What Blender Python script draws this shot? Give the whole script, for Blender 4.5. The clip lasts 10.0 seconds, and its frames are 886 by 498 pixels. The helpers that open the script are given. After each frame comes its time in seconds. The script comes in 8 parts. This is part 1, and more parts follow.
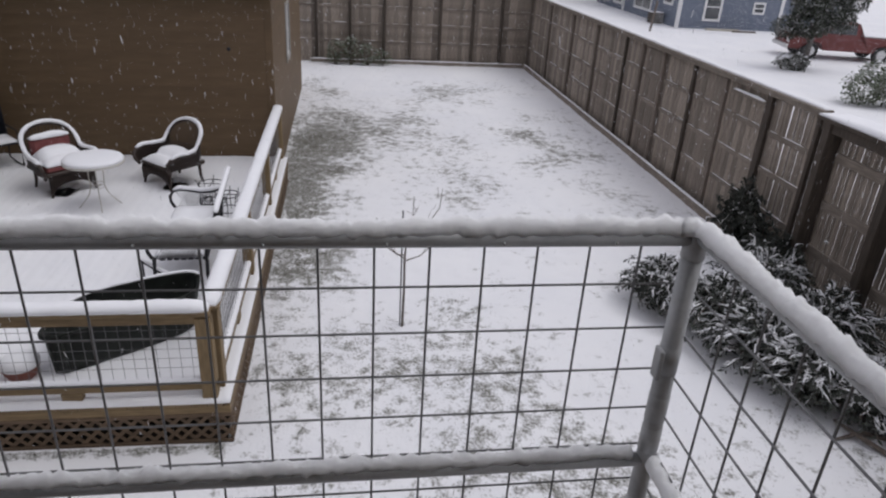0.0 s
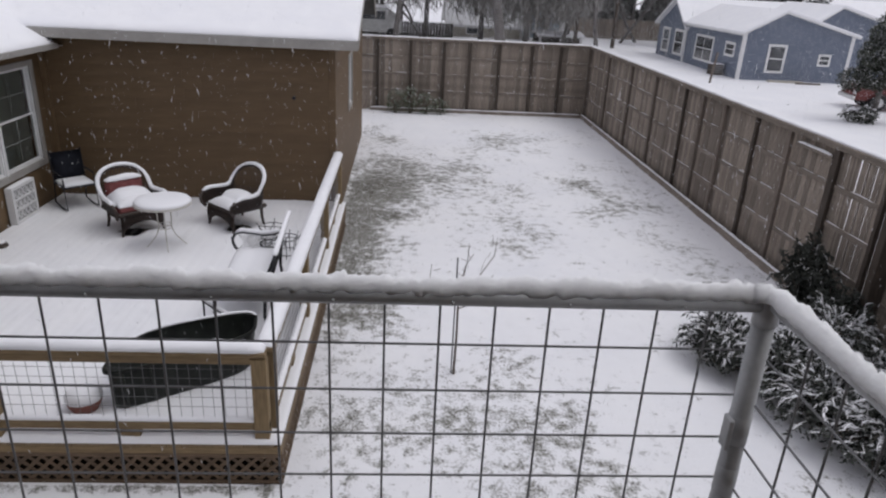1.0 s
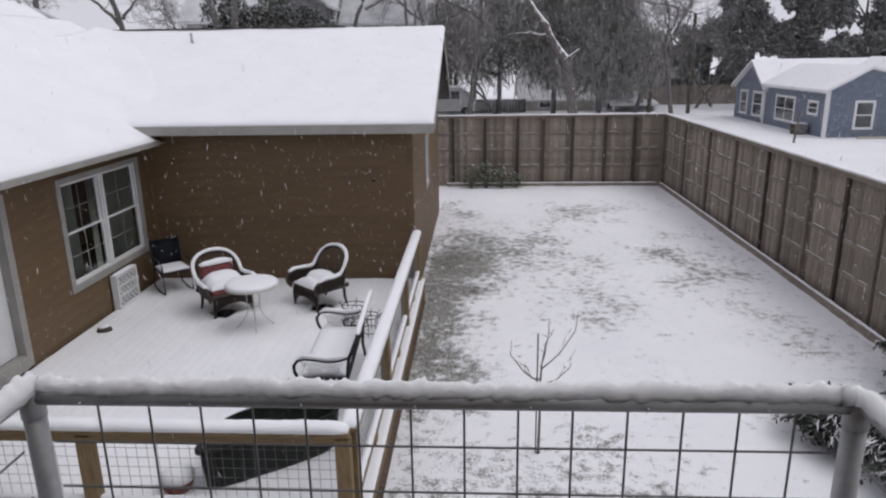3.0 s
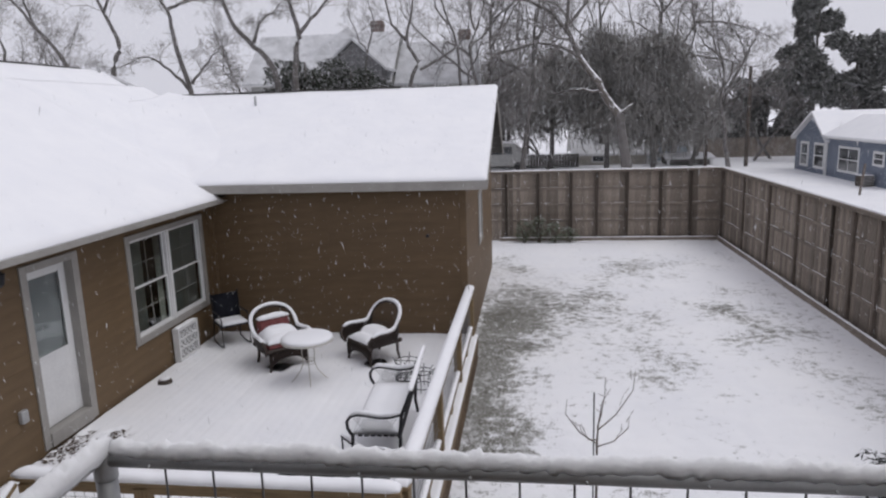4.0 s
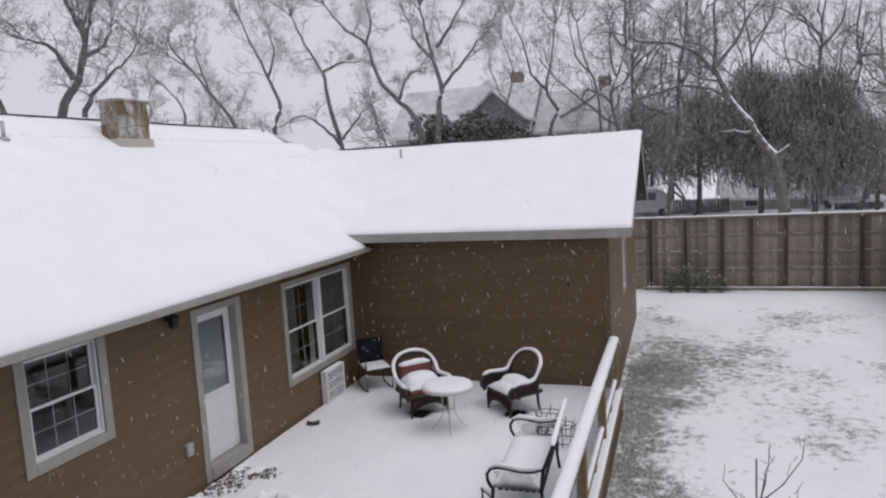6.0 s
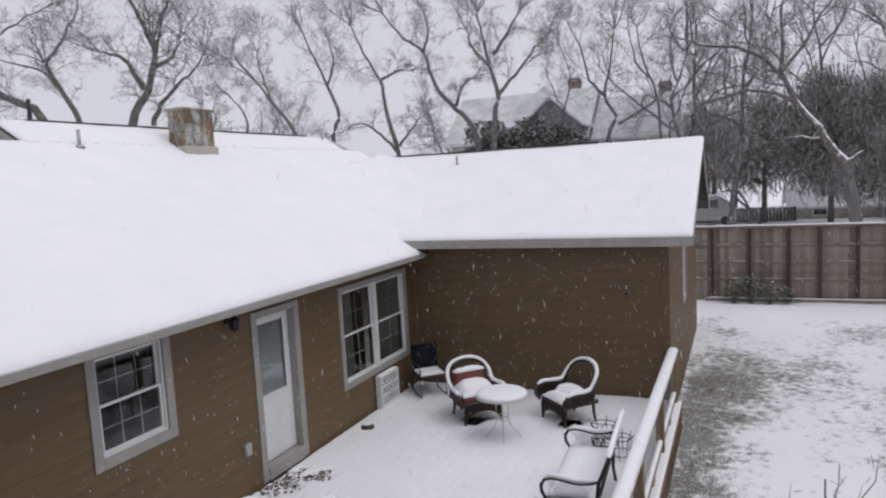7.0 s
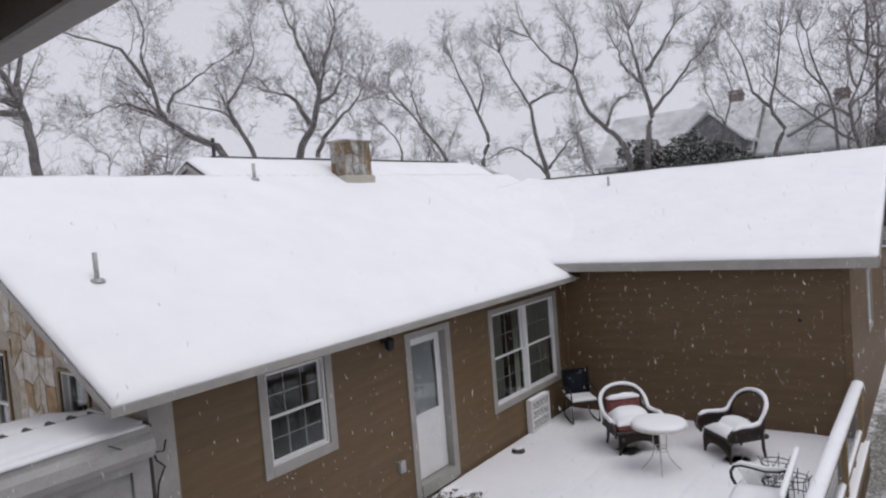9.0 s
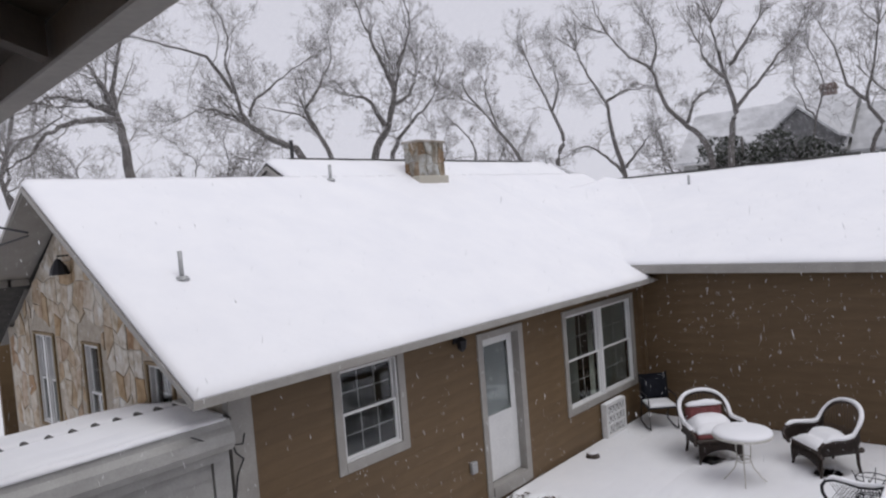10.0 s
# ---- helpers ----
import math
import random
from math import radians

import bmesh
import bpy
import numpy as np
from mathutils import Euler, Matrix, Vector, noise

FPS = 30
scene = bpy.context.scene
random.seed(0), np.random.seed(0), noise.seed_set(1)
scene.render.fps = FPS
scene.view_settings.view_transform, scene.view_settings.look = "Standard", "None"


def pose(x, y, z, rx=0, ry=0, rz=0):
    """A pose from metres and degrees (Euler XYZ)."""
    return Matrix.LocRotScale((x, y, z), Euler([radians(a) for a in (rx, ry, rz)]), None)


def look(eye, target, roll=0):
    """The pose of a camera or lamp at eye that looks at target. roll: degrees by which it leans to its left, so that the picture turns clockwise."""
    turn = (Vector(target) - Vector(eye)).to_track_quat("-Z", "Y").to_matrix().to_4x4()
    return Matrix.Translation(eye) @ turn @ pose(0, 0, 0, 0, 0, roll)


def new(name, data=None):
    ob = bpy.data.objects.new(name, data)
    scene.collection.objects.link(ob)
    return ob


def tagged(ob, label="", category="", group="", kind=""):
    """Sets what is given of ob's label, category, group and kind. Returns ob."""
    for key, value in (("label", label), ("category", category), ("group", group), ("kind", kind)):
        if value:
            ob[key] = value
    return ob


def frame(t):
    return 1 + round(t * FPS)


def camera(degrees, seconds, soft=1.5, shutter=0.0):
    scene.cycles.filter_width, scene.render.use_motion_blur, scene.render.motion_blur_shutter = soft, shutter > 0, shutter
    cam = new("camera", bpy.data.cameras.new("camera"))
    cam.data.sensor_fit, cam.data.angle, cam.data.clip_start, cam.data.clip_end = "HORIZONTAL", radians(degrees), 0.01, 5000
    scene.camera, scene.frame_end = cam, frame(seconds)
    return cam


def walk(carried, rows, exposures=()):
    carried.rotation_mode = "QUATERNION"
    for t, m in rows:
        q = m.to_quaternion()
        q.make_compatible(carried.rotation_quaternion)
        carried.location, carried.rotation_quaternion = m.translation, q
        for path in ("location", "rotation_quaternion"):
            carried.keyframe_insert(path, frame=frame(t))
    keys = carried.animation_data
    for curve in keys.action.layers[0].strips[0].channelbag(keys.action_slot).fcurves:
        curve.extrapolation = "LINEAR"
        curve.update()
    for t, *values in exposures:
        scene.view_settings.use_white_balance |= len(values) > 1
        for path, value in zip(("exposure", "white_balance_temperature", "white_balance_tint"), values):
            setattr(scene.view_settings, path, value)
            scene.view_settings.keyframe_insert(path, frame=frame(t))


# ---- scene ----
cam = camera(65.9, 10.0, soft=2.2)
# seconds, x, y, z, tilt, lean, turn
PATH = [
    (0.0, 0.033, 0.036, 4.632, 64.65, -3.12, -7.45),
    (0.5, 0.021, 0.035, 4.641, 66.48, -3.03, -5.03),
    (1.0, 0.010, 0.034, 4.654, 68.27, -2.79, -2.80),
    (1.5, 0.001, 0.037, 4.663, 70.13, -2.50, -0.61),
    (2.0, -0.003, 0.041, 4.675, 72.10, -1.20, 0.58),
    (2.2, 0.000, 0.034, 4.685, 72.57, -0.74, 0.77),
    (3.3, 0.020, -0.006, 4.740, 75.49, 1.13, 3.98),
    (3.5, 0.023, -0.013, 4.750, 76.66, 1.15, 4.70),
    (4.0, 0.012, -0.017, 4.760, 78.79, 1.79, 7.26),
    (4.5, -0.013, 0.002, 4.759, 80.82, 2.27, 10.50),
    (5.0, -0.013, -0.010, 4.771, 82.14, 2.62, 13.24),
    (5.5, -0.026, 0.000, 4.774, 83.07, 3.01, 15.93),
    (6.0, -0.040, 0.014, 4.776, 83.25, 3.27, 18.71),
    (6.2, -0.043, 0.014, 4.777, 83.57, 3.18, 19.88),
    (7.3, -0.057, 0.016, 4.779, 84.24, 3.31, 25.00),
    (7.5, -0.060, 0.016, 4.780, 84.43, 3.40, 26.41),
    (8.0, -0.054, 0.007, 4.781, 85.12, 3.60, 29.37),
    (8.5, -0.040, -0.008, 4.777, 86.13, 4.18, 32.50),
    (9.0, -0.033, -0.004, 4.771, 86.86, 4.51, 35.82),
    (9.5, -0.040, 0.016, 4.773, 87.02, 4.60, 39.04),
    (10.0, -0.053, 0.040, 4.763, 87.38, 4.59, 42.00),
]
EXPOSURES = ((0.0, -0.07), (2.0, -0.03), (5.0, -0.03), (10.0, 0.02))

walk(cam, [(r[0], pose(*r[1:])) for r in PATH], exposures=EXPOSURES)

# ---------------------------------------------------------------- world and light
world = bpy.data.worlds.new("overcast_sky")
scene.world = world
world.use_nodes = True
wn, wl = world.node_tree.nodes, world.node_tree.links
wn.clear()
sky = wn.new("ShaderNodeTexSky")
sky.sky_type = "NISHITA"
sky.sun_disc = False
sky.sun_elevation, sky.sun_rotation = radians(62), radians(94)
grey = wn.new("ShaderNodeHueSaturation")
grey.inputs["Saturation"].default_value = 0.10
wl.new(sky.outputs["Color"], grey.inputs["Color"])
cloud = wn.new("ShaderNodeMix")
cloud.data_type = "RGBA"
cloud.inputs["Factor"].default_value = 0.86
cloud.inputs[7].default_value = (7.14, 7.12, 8.06, 1)
wl.new(grey.outputs["Color"], cloud.inputs[6])
bg = wn.new("ShaderNodeBackground")
bg.inputs["Strength"].default_value = 0.095
wl.new(cloud.outputs[2], bg.inputs["Color"])
wo = wn.new("ShaderNodeOutputWorld")
wl.new(bg.outputs["Background"], wo.inputs["Surface"])

sun = new("sun", bpy.data.lights.new("sun", "SUN"))
sun.data.energy, sun.data.angle, sun.data.color = 0.9, radians(40), (1.0, 0.985, 0.975)
sun.matrix_world = look((15, 8, 30), (0, 9, 0))


# ---------------------------------------------------------------- materials
def material(name, rough=0.7, metal=0.0):
    m = bpy.data.materials.new(name)
    m.use_nodes = True
    n, l = m.node_tree.nodes, m.node_tree.links
    p = n["Principled BSDF"]
    p.inputs["Roughness"].default_value = rough
    p.inputs["Metallic"].default_value = metal
    return m, n, l, p


def noise_node(n, l, scale, detail=6.0, stretch=None, coords="Object", rough=0.6):
    tc = n.new("ShaderNodeTexCoord")
    t = n.new("ShaderNodeTexNoise")
    t.inputs["Scale"].default_value = scale
    t.inputs["Detail"].default_value = detail
    t.inputs["Roughness"].default_value = rough
    if stretch:
        mp = n.new("ShaderNodeMapping")
        mp.inputs["Scale"].default_value = stretch
        l.new(tc.outputs[coords], mp.inputs["Vector"])
        l.new(mp.outputs["Vector"], t.inputs["Vector"])
    else:
        l.new(tc.outputs[coords], t.inputs["Vector"])
    return t.outputs["Fac"]


def ramp(n, l, fac, stops):
    r = n.new("ShaderNodeValToRGB")
    while len(r.color_ramp.elements) < len(stops):
        r.color_ramp.elements.new(0.5)
    for e, (at, c) in zip(r.color_ramp.elements, stops):
        e.position, e.color = at, (*c, 1)
    l.new(fac, r.inputs["Fac"])
    return r.outputs["Color"]


def mix(n, l, fac, a, b, how="MIX"):
    k = n.new("ShaderNodeMix")
    k.data_type = "RGBA"
    k.blend_type = how
    for sock, v in ((k.inputs["Factor"], fac), (k.inputs[6], a), (k.inputs[7], b)):
        if isinstance(v, (int, float)):
            sock.default_value = v
        elif isinstance(v, tuple):
            sock.default_value = (*v, 1)
        else:
            l.new(v, sock)
    return k.outputs[2]


def math_node(n, l, op, a, b=0.0):
    k = n.new("ShaderNodeMath")
    k.operation = op
    for sock, v in zip(k.inputs, (a, b)):
        if isinstance(v, (int, float)):
            sock.default_value = v
        else:
            l.new(v, sock)
    return k.outputs[0]


def bump(n, l, p, height, strength=0.3, dist=0.01, chain=None):
    b = n.new("ShaderNodeBump")
    b.inputs["Strength"].default_value = strength
    b.inputs["Distance"].default_value = dist
    l.new(height, b.inputs["Height"])
    if chain:
        l.new(chain, b.inputs["Normal"])
    l.new(b.outputs["Normal"], p.inputs["Normal"])
    return b.outputs["Normal"]


def surface(name, c0, c1, scale=6.0, rough=0.7, metal=0.0, fine=60.0, bumps=0.25, dist=0.004, stretch=None, vary=0.0):
    """Two-scale mottled material: stains between c0 and c1, grain on top, a little difference from piece to piece."""
    m, n, l, p = material(name, rough, metal)
    big = noise_node(n, l, scale, 5, stretch)
    col = ramp(n, l, big, ((0.3, c0), (0.7, c1)))
    grain = noise_node(n, l, fine, 4, stretch)
    col = mix(n, l, 0.35, col, ramp(n, l, grain, ((0.3, (0.6, 0.6, 0.6)), (0.7, (1, 1, 1)))), "MULTIPLY")
    if vary:
        oi = n.new("ShaderNodeObjectInfo")
        v = ramp(n, l, oi.outputs["Random"], ((0.0, (1 - vary,) * 3), (1.0, (1, 1, 1))))
        col = mix(n, l, 1.0, col, v, "MULTIPLY")
    l.new(col, p.inputs["Base Color"])
    bump(n, l, p, grain, bumps, dist)
    return m


def snow_material(name):
    m, n, l, p = material(name, 0.65)
    big = noise_node(n, l, 1.3, 4, coords="Object")
    l.new(ramp(n, l, big, ((0.25, (0.83, 0.835, 0.865)), (0.75, (0.89, 0.89, 0.905)))), p.inputs["Base Color"])
    p.inputs["Subsurface Weight"].default_value = 0.0
    a = bump(n, l, p, noise_node(n, l, 5.0, 5), 0.35, 0.02)
    bump(n, l, p, noise_node(n, l, 70.0, 4), 0.3, 0.003, a)
    return m


SNOW = snow_material("snow")


def ground_material():
    m, n, l, p = material("snowy_lawn", 0.75)
    at = n.new("ShaderNodeAttribute")
    at.attribute_name = "bare"
    fine = noise_node(n, l, 30.0, 6, (1.0, 0.8, 1.0), "Object", 0.65)
    mid = noise_node(n, l, 5.5, 5, coords="Object", rough=0.55)
    soft = math_node(n, l, "ADD", math_node(n, l, "MULTIPLY", fine, 0.56), math_node(n, l, "MULTIPLY", mid, 0.78))
    level = math_node(n, l, "ADD", at.outputs["Fac"], soft)
    mask = ramp(n, l, level, ((0.79, (0, 0, 0)), (0.96, (1, 1, 1))))
    grass = ramp(n, l, noise_node(n, l, 38.0, 4), ((0.30, (0.062, 0.060, 0.050)), (0.45, (0.165, 0.160, 0.140)), (0.57, (0.37, 0.37, 0.345)), (0.66, (0.76, 0.765, 0.79))))
    white = ramp(n, l, noise_node(n, l, 0.6, 4), ((0.3, (0.82, 0.825, 0.855)), (0.7, (0.885, 0.885, 0.9))))
    l.new(mix(n, l, mask, white, grass), p.inputs["Base Color"])
    a = bump(n, l, p, noise_node(n, l, 3.0, 6), 0.4, 0.03)
    bump(n, l, p, fine, 0.5, 0.02, a)
    return m


def wood(name, c0, c1, along="z", rough=0.75, vary=0.35, wet=0.0):
    m, n, l, p = material(name, rough)
    st = {"x": (1.2, 14, 14), "y": (14, 1.2, 14), "z": (14, 14, 1.2)}[along]
    oi = n.new("ShaderNodeObjectInfo")
    grain = noise_node(n, l, 4.0, 8, st)
    col = ramp(n, l, grain, ((0.28, c0), (0.72, c1)))
    stain = noise_node(n, l, 1.4, 5)
    col = mix(n, l, 0.55, col, ramp(n, l, stain, ((0.3, (0.5, 0.48, 0.46)), (0.7, (1, 1, 1)))), "MULTIPLY")
    col = mix(n, l, 1.0, col, ramp(n, l, oi.outputs["Random"], ((0, (1 - vary,) * 3), (1, (1, 1, 1)))), "MULTIPLY")
    l.new(col, p.inputs["Base Color"])
    bump(n, l, p, grain, 0.4, 0.004)
    return m


def glass_material():
    m, n, l, p = material("window_glass", 0.02)
    p.inputs["Base Color"].default_value = (0.86, 0.9, 0.9, 1)
    p.inputs["Transmission Weight"].default_value = 1.0
    p.inputs["IOR"].default_value = 1.45
    return m


def dusted(name, c0, c1, amount=0.5, scale=8.0, rough=0.8, low=0.25):
    """Bark or leaf with snow lying on what faces the sky."""
    m, n, l, p = material(name, rough)
    col = ramp(n, l, noise_node(n, l, scale, 5), ((0.3, c0), (0.7, c1)))
    geo = n.new("ShaderNodeNewGeometry")
    sep = n.new("ShaderNodeSeparateXYZ")
    l.new(geo.outputs["Normal"], sep.inputs["Vector"])
    up = math_node(n, l, "ADD", sep.outputs["Z"], math_node(n, l, "MULTIPLY", math_node(n, l, "SUBTRACT", noise_node(n, l, scale * 1.5, 4), 0.5), 1.4))
    mask = ramp(n, l, up, ((low, (0, 0, 0)), (min(low + 0.3, 1), (1, 1, 1))))
    mask = math_node(n, l, "MULTIPLY", mask, amount)
    l.new(mix(n, l, mask, col, (0.84, 0.845, 0.87)), p.inputs["Base Color"])
    return m


GROUND = ground_material()
FENCE_WOOD = wood("weathered_fence_wood", (0.18, 0.148, 0.120), (0.56, 0.48, 0.405), "z", 0.85, 0.5)
RAIL_WOOD = wood("weathered_rail_wood", (0.18, 0.15, 0.122), (0.38, 0.325, 0.275), "y", 0.85, 0.25)
RAIL_WOOD_X = wood("weathered_rail_wood_across", (0.18, 0.15, 0.122), (0.38, 0.325, 0.275), "x", 0.85, 0.25)
POST_WOOD = wood("dark_post_wood", (0.045, 0.035, 0.028), (0.12, 0.095, 0.075), "z", 0.85, 0.25)
DECK_WOOD = wood("treated_deck_wood", (0.17, 0.115, 0.055), (0.34, 0.24, 0.125), "x", 0.7, 0.2)
DECK_WOOD_Y = wood("treated_deck_wood_along", (0.17, 0.115, 0.06), (0.34, 0.25, 0.14), "y", 0.7, 0.2)
DECK_POST = wood("treated_post_wood", (0.17, 0.115, 0.055), (0.33, 0.235, 0.12), "z", 0.7, 0.15)
LATTICE_WOOD = wood("weathered_lattice_wood", (0.10, 0.066, 0.040), (0.24, 0.165, 0.105), "x", 0.8, 0.35)
SOIL = surface("shade_black_soil", (0.018, 0.014, 0.011), (0.04, 0.032, 0.025), 8, 0.95)
SIDING = surface("brown_painted_siding", (0.124, 0.078, 0.037), (0.160, 0.103, 0.052), 1.6, 0.62, 0, 45, 0.2, 0.003, (1, 1, 5), 0.10)
TRIM = surface("taupe_trim_paint", (0.30, 0.285, 0.265), (0.38, 0.365, 0.34), 3.0, 0.55, 0, 50, 0.12, 0.002)
WHITE = surface("white_paint", (0.70, 0.70, 0.70), (0.79, 0.79, 0.785), 3.0, 0.42, 0, 50, 0.08, 0.001)
GLASS = glass_material()
# near-black base colour stands in for the gloom of unlit rooms
DARK_ROOM = surface("painted_dim_room", (0.030, 0.029, 0.028), (0.045, 0.043, 0.041), 2.0, 0.9)
CURTAIN = surface("pale_green_curtain", (0.36, 0.39, 0.345), (0.47, 0.50, 0.45), 5.0, 0.9)
SHINGLE = surface("dark_shingle", (0.05, 0.048, 0.046), (0.10, 0.095, 0.09), 12, 0.9)
GALV = surface("galvanised_steel", (0.34, 0.345, 0.35), (0.50, 0.505, 0.51), 7, 0.5, 0.35, 60, 0.15, 0.001)
WIRE = surface("grey_wire", (0.15, 0.15, 0.155), (0.24, 0.24, 0.245), 20, 0.55, 0.3)
WICKER = surface("dark_brown_wicker", (0.022, 0.014, 0.011), (0.06, 0.038, 0.028), 30, 0.5, 0, 120, 0.8, 0.004)
RED_CUSHION = surface("dull_red_cushion", (0.16, 0.045, 0.045), (0.25, 0.085, 0.08), 8, 0.9)
BLACK_IRON = surface("black_iron", (0.015, 0.015, 0.018), (0.035, 0.035, 0.04), 20, 0.5, 0.4)
BLUE_SEAT = surface("dark_blue_sling", (0.010, 0.012, 0.020), (0.020, 0.024, 0.038), 12, 0.8)
CREAM_IRON = surface("cream_painted_iron", (0.50, 0.48, 0.44), (0.66, 0.64, 0.60), 20, 0.5)
TUB_PLASTIC = surface("black_green_plastic", (0.012, 0.015, 0.013), (0.035, 0.042, 0.034), 6, 0.42, 0, 40, 0.2, 0.002)
TERRACOTTA = surface("red_brown_pot", (0.16, 0.05, 0.035), (0.26, 0.085, 0.06), 8, 0.7)
# bark and twig greys are lightened to stand in for snowfall haze
BARK = dusted("haze_grey_bark", (0.085, 0.078, 0.074), (0.16, 0.148, 0.14), 0.5, 3.0, 0.9, 0.85)
BARK_SNOWY = dusted("snow_laden_bark", (0.075, 0.065, 0.058), (0.15, 0.13, 0.115), 0.95, 2.0, 0.9, 0.15)
TWIG = surface("haze_grey_twigs", (0.17, 0.16, 0.153), (0.27, 0.255, 0.245), 3, 0.9)
SAPLING = surface("sapling_bark", (0.10, 0.08, 0.065), (0.2, 0.165, 0.14), 20, 0.85)
LEAF_DARK = dusted("dark_evergreen_leaf", (0.018, 0.022, 0.015), (0.05, 0.06, 0.038), 0.45, 5.0, 0.6, 0.7)
LEAF_SHRUB = dusted("glossy_shrub_leaf", (0.014, 0.017, 0.014), (0.038, 0.043, 0.034), 0.5, 9.0, 0.75, 1.0)
# cedar leaf paled in its base colour to carry the distance haze
LEAF_FAR = dusted("haze_grey_cedar_leaf", (0.155, 0.148, 0.138), (0.26, 0.25, 0.235), 0.25, 1.2, 0.9, 0.95)
LEAF_GREEN = dusted("grey_green_leaf", (0.07, 0.09, 0.05), (0.15, 0.18, 0.11), 0.3, 6.0, 0.7, 0.7)
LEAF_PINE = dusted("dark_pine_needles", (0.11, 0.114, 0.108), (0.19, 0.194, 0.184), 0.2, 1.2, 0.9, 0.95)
GRASS = surface("dormant_grass", (0.10, 0.09, 0.066), (0.24, 0.22, 0.175), 5, 0.9)
# this blue is greyed to imitate the haze in front of the house
BLUE_SIDING = surface("haze_greyed_blue_siding", (0.135, 0.162, 0.218), (0.165, 0.192, 0.25), 1.5, 0.7, 0, 40, 0.2, 0.003, (1, 1, 6))
GREY_SIDING = surface("pale_grey_siding", (0.36, 0.36, 0.35), (0.46, 0.46, 0.445), 1.5, 0.7, 0, 40, 0.2, 0.003, (1, 1, 6))
PALE_BLUE = surface("pale_blue_metal_siding", (0.30, 0.36, 0.42), (0.38, 0.44, 0.50), 1.5, 0.7)
CREAM_SIDING = surface("cream_siding", (0.42, 0.39, 0.33), (0.5, 0.47, 0.4), 1.5, 0.8)
DARK_FENCE = surface("dark_board_fence", (0.06, 0.055, 0.05), (0.12, 0.11, 0.10), 3, 0.9)
RED_PAINT = surface("faded_red_car_paint", (0.12, 0.025, 0.023), (0.17, 0.038, 0.035), 3, 0.45)
BRICK = surface("dull_red_brick", (0.17, 0.13, 0.115), (0.25, 0.19, 0.17), 6, 0.9)
THIN_SNOW = surface("thin_snow_on_shingles", (0.46, 0.465, 0.48), (0.72, 0.725, 0.745), 1.2, 0.85, 0, 9)
GREY_SHINGLE = surface("dark_grey_gable_shingle", (0.13, 0.13, 0.132), (0.20, 0.20, 0.202), 3, 0.9)
RUBBER = surface("black_rubber", (0.02, 0.02, 0.02), (0.04, 0.04, 0.04), 10, 0.85)
CHROME = surface("dull_chrome", (0.5, 0.5, 0.5), (0.6, 0.6, 0.6), 10, 0.3, 0.9)
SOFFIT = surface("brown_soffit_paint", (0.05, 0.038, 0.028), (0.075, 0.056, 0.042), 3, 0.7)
MORTAR = surface("pale_mortar", (0.33, 0.285, 0.225), (0.48, 0.43, 0.36), 9, 0.9)
LEAF_LITTER = surface("wet_leaf_litter", (0.05, 0.033, 0.024), (0.13, 0.085, 0.06), 30, 0.9)
PALE_GUTTER = surface("pale_grey_gutter", (0.34, 0.335, 0.32), (0.43, 0.425, 0.41), 4, 0.45, 0, 50, 0.1, 0.002)


def stone_material(name="limestone_veneer", age=1.0):
    m, n, l, p = material(name, 0.85)
    oi = n.new("ShaderNodeObjectInfo")
    base = ramp(n, l, oi.outputs["Random"], ((0.0, (0.56, 0.54, 0.50)), (0.18, (0.44, 0.32, 0.19)), (0.36, (0.64, 0.62, 0.58)), (0.50, (0.38, 0.24, 0.13)), (0.62, (0.58, 0.54, 0.47)), (0.80, (0.66, 0.65, 0.62))))
    blotch = ramp(n, l, noise_node(n, l, 7.0, 8), ((0.34, (0.50, 0.40, 0.28)), (0.52, (0.85, 0.80, 0.72)), (0.68, (1, 1, 1))))
    g = noise_node(n, l, 22.0, 6)
    col = mix(n, l, 0.85, base, blotch, "MULTIPLY")
    if age < 1:
        moss = ramp(n, l, noise_node(n, l, 3.0, 6), ((0.35, (0.30, 0.29, 0.27)), (0.62, (age * 0.86, age * 0.92, age))))
        col = mix(n, l, 1.0, col, moss, "MULTIPLY")
    l.new(col, p.inputs["Base Color"])
    bump(n, l, p, g, 0.6, 0.015)
    return m


STONE = stone_material()
OLD_STONE = stone_material("sooty_limestone", 0.85)
SOFT_SNOW = snow_material("loose_snow")
SOFT_SNOW.node_tree.nodes["Principled BSDF"].inputs["Subsurface Weight"].default_value = 1.0
SOFT_SNOW.node_tree.nodes["Principled BSDF"].inputs["Subsurface Radius"].default_value = (1.0, 1.0, 1.0)
SOFT_SNOW.node_tree.nodes["Principled BSDF"].inputs["Subsurface Scale"].default_value = 0.06
# even grey that imitates snow light reflected in the door glass
REFLECTION_GREY = surface("grey_reflection_panel", (0.34, 0.35, 0.36), (0.42, 0.43, 0.44), 4, 0.8)
BAR_GREY = surface("pale_glazing_bar", (0.42, 0.42, 0.42), (0.52, 0.52, 0.52), 4, 0.6)


# ---------------------------------------------------------------- building helpers
def mesh_of(name, bm, mat, smooth=False):
    me = bpy.data.meshes.new(name)
    bmesh.ops.recalc_face_normals(bm, faces=bm.faces)
    bm.to_mesh(me)
    bm.free()
    me.materials.append(mat)
    if smooth:
        for f in me.polygons:
            f.use_smooth = True
    return me


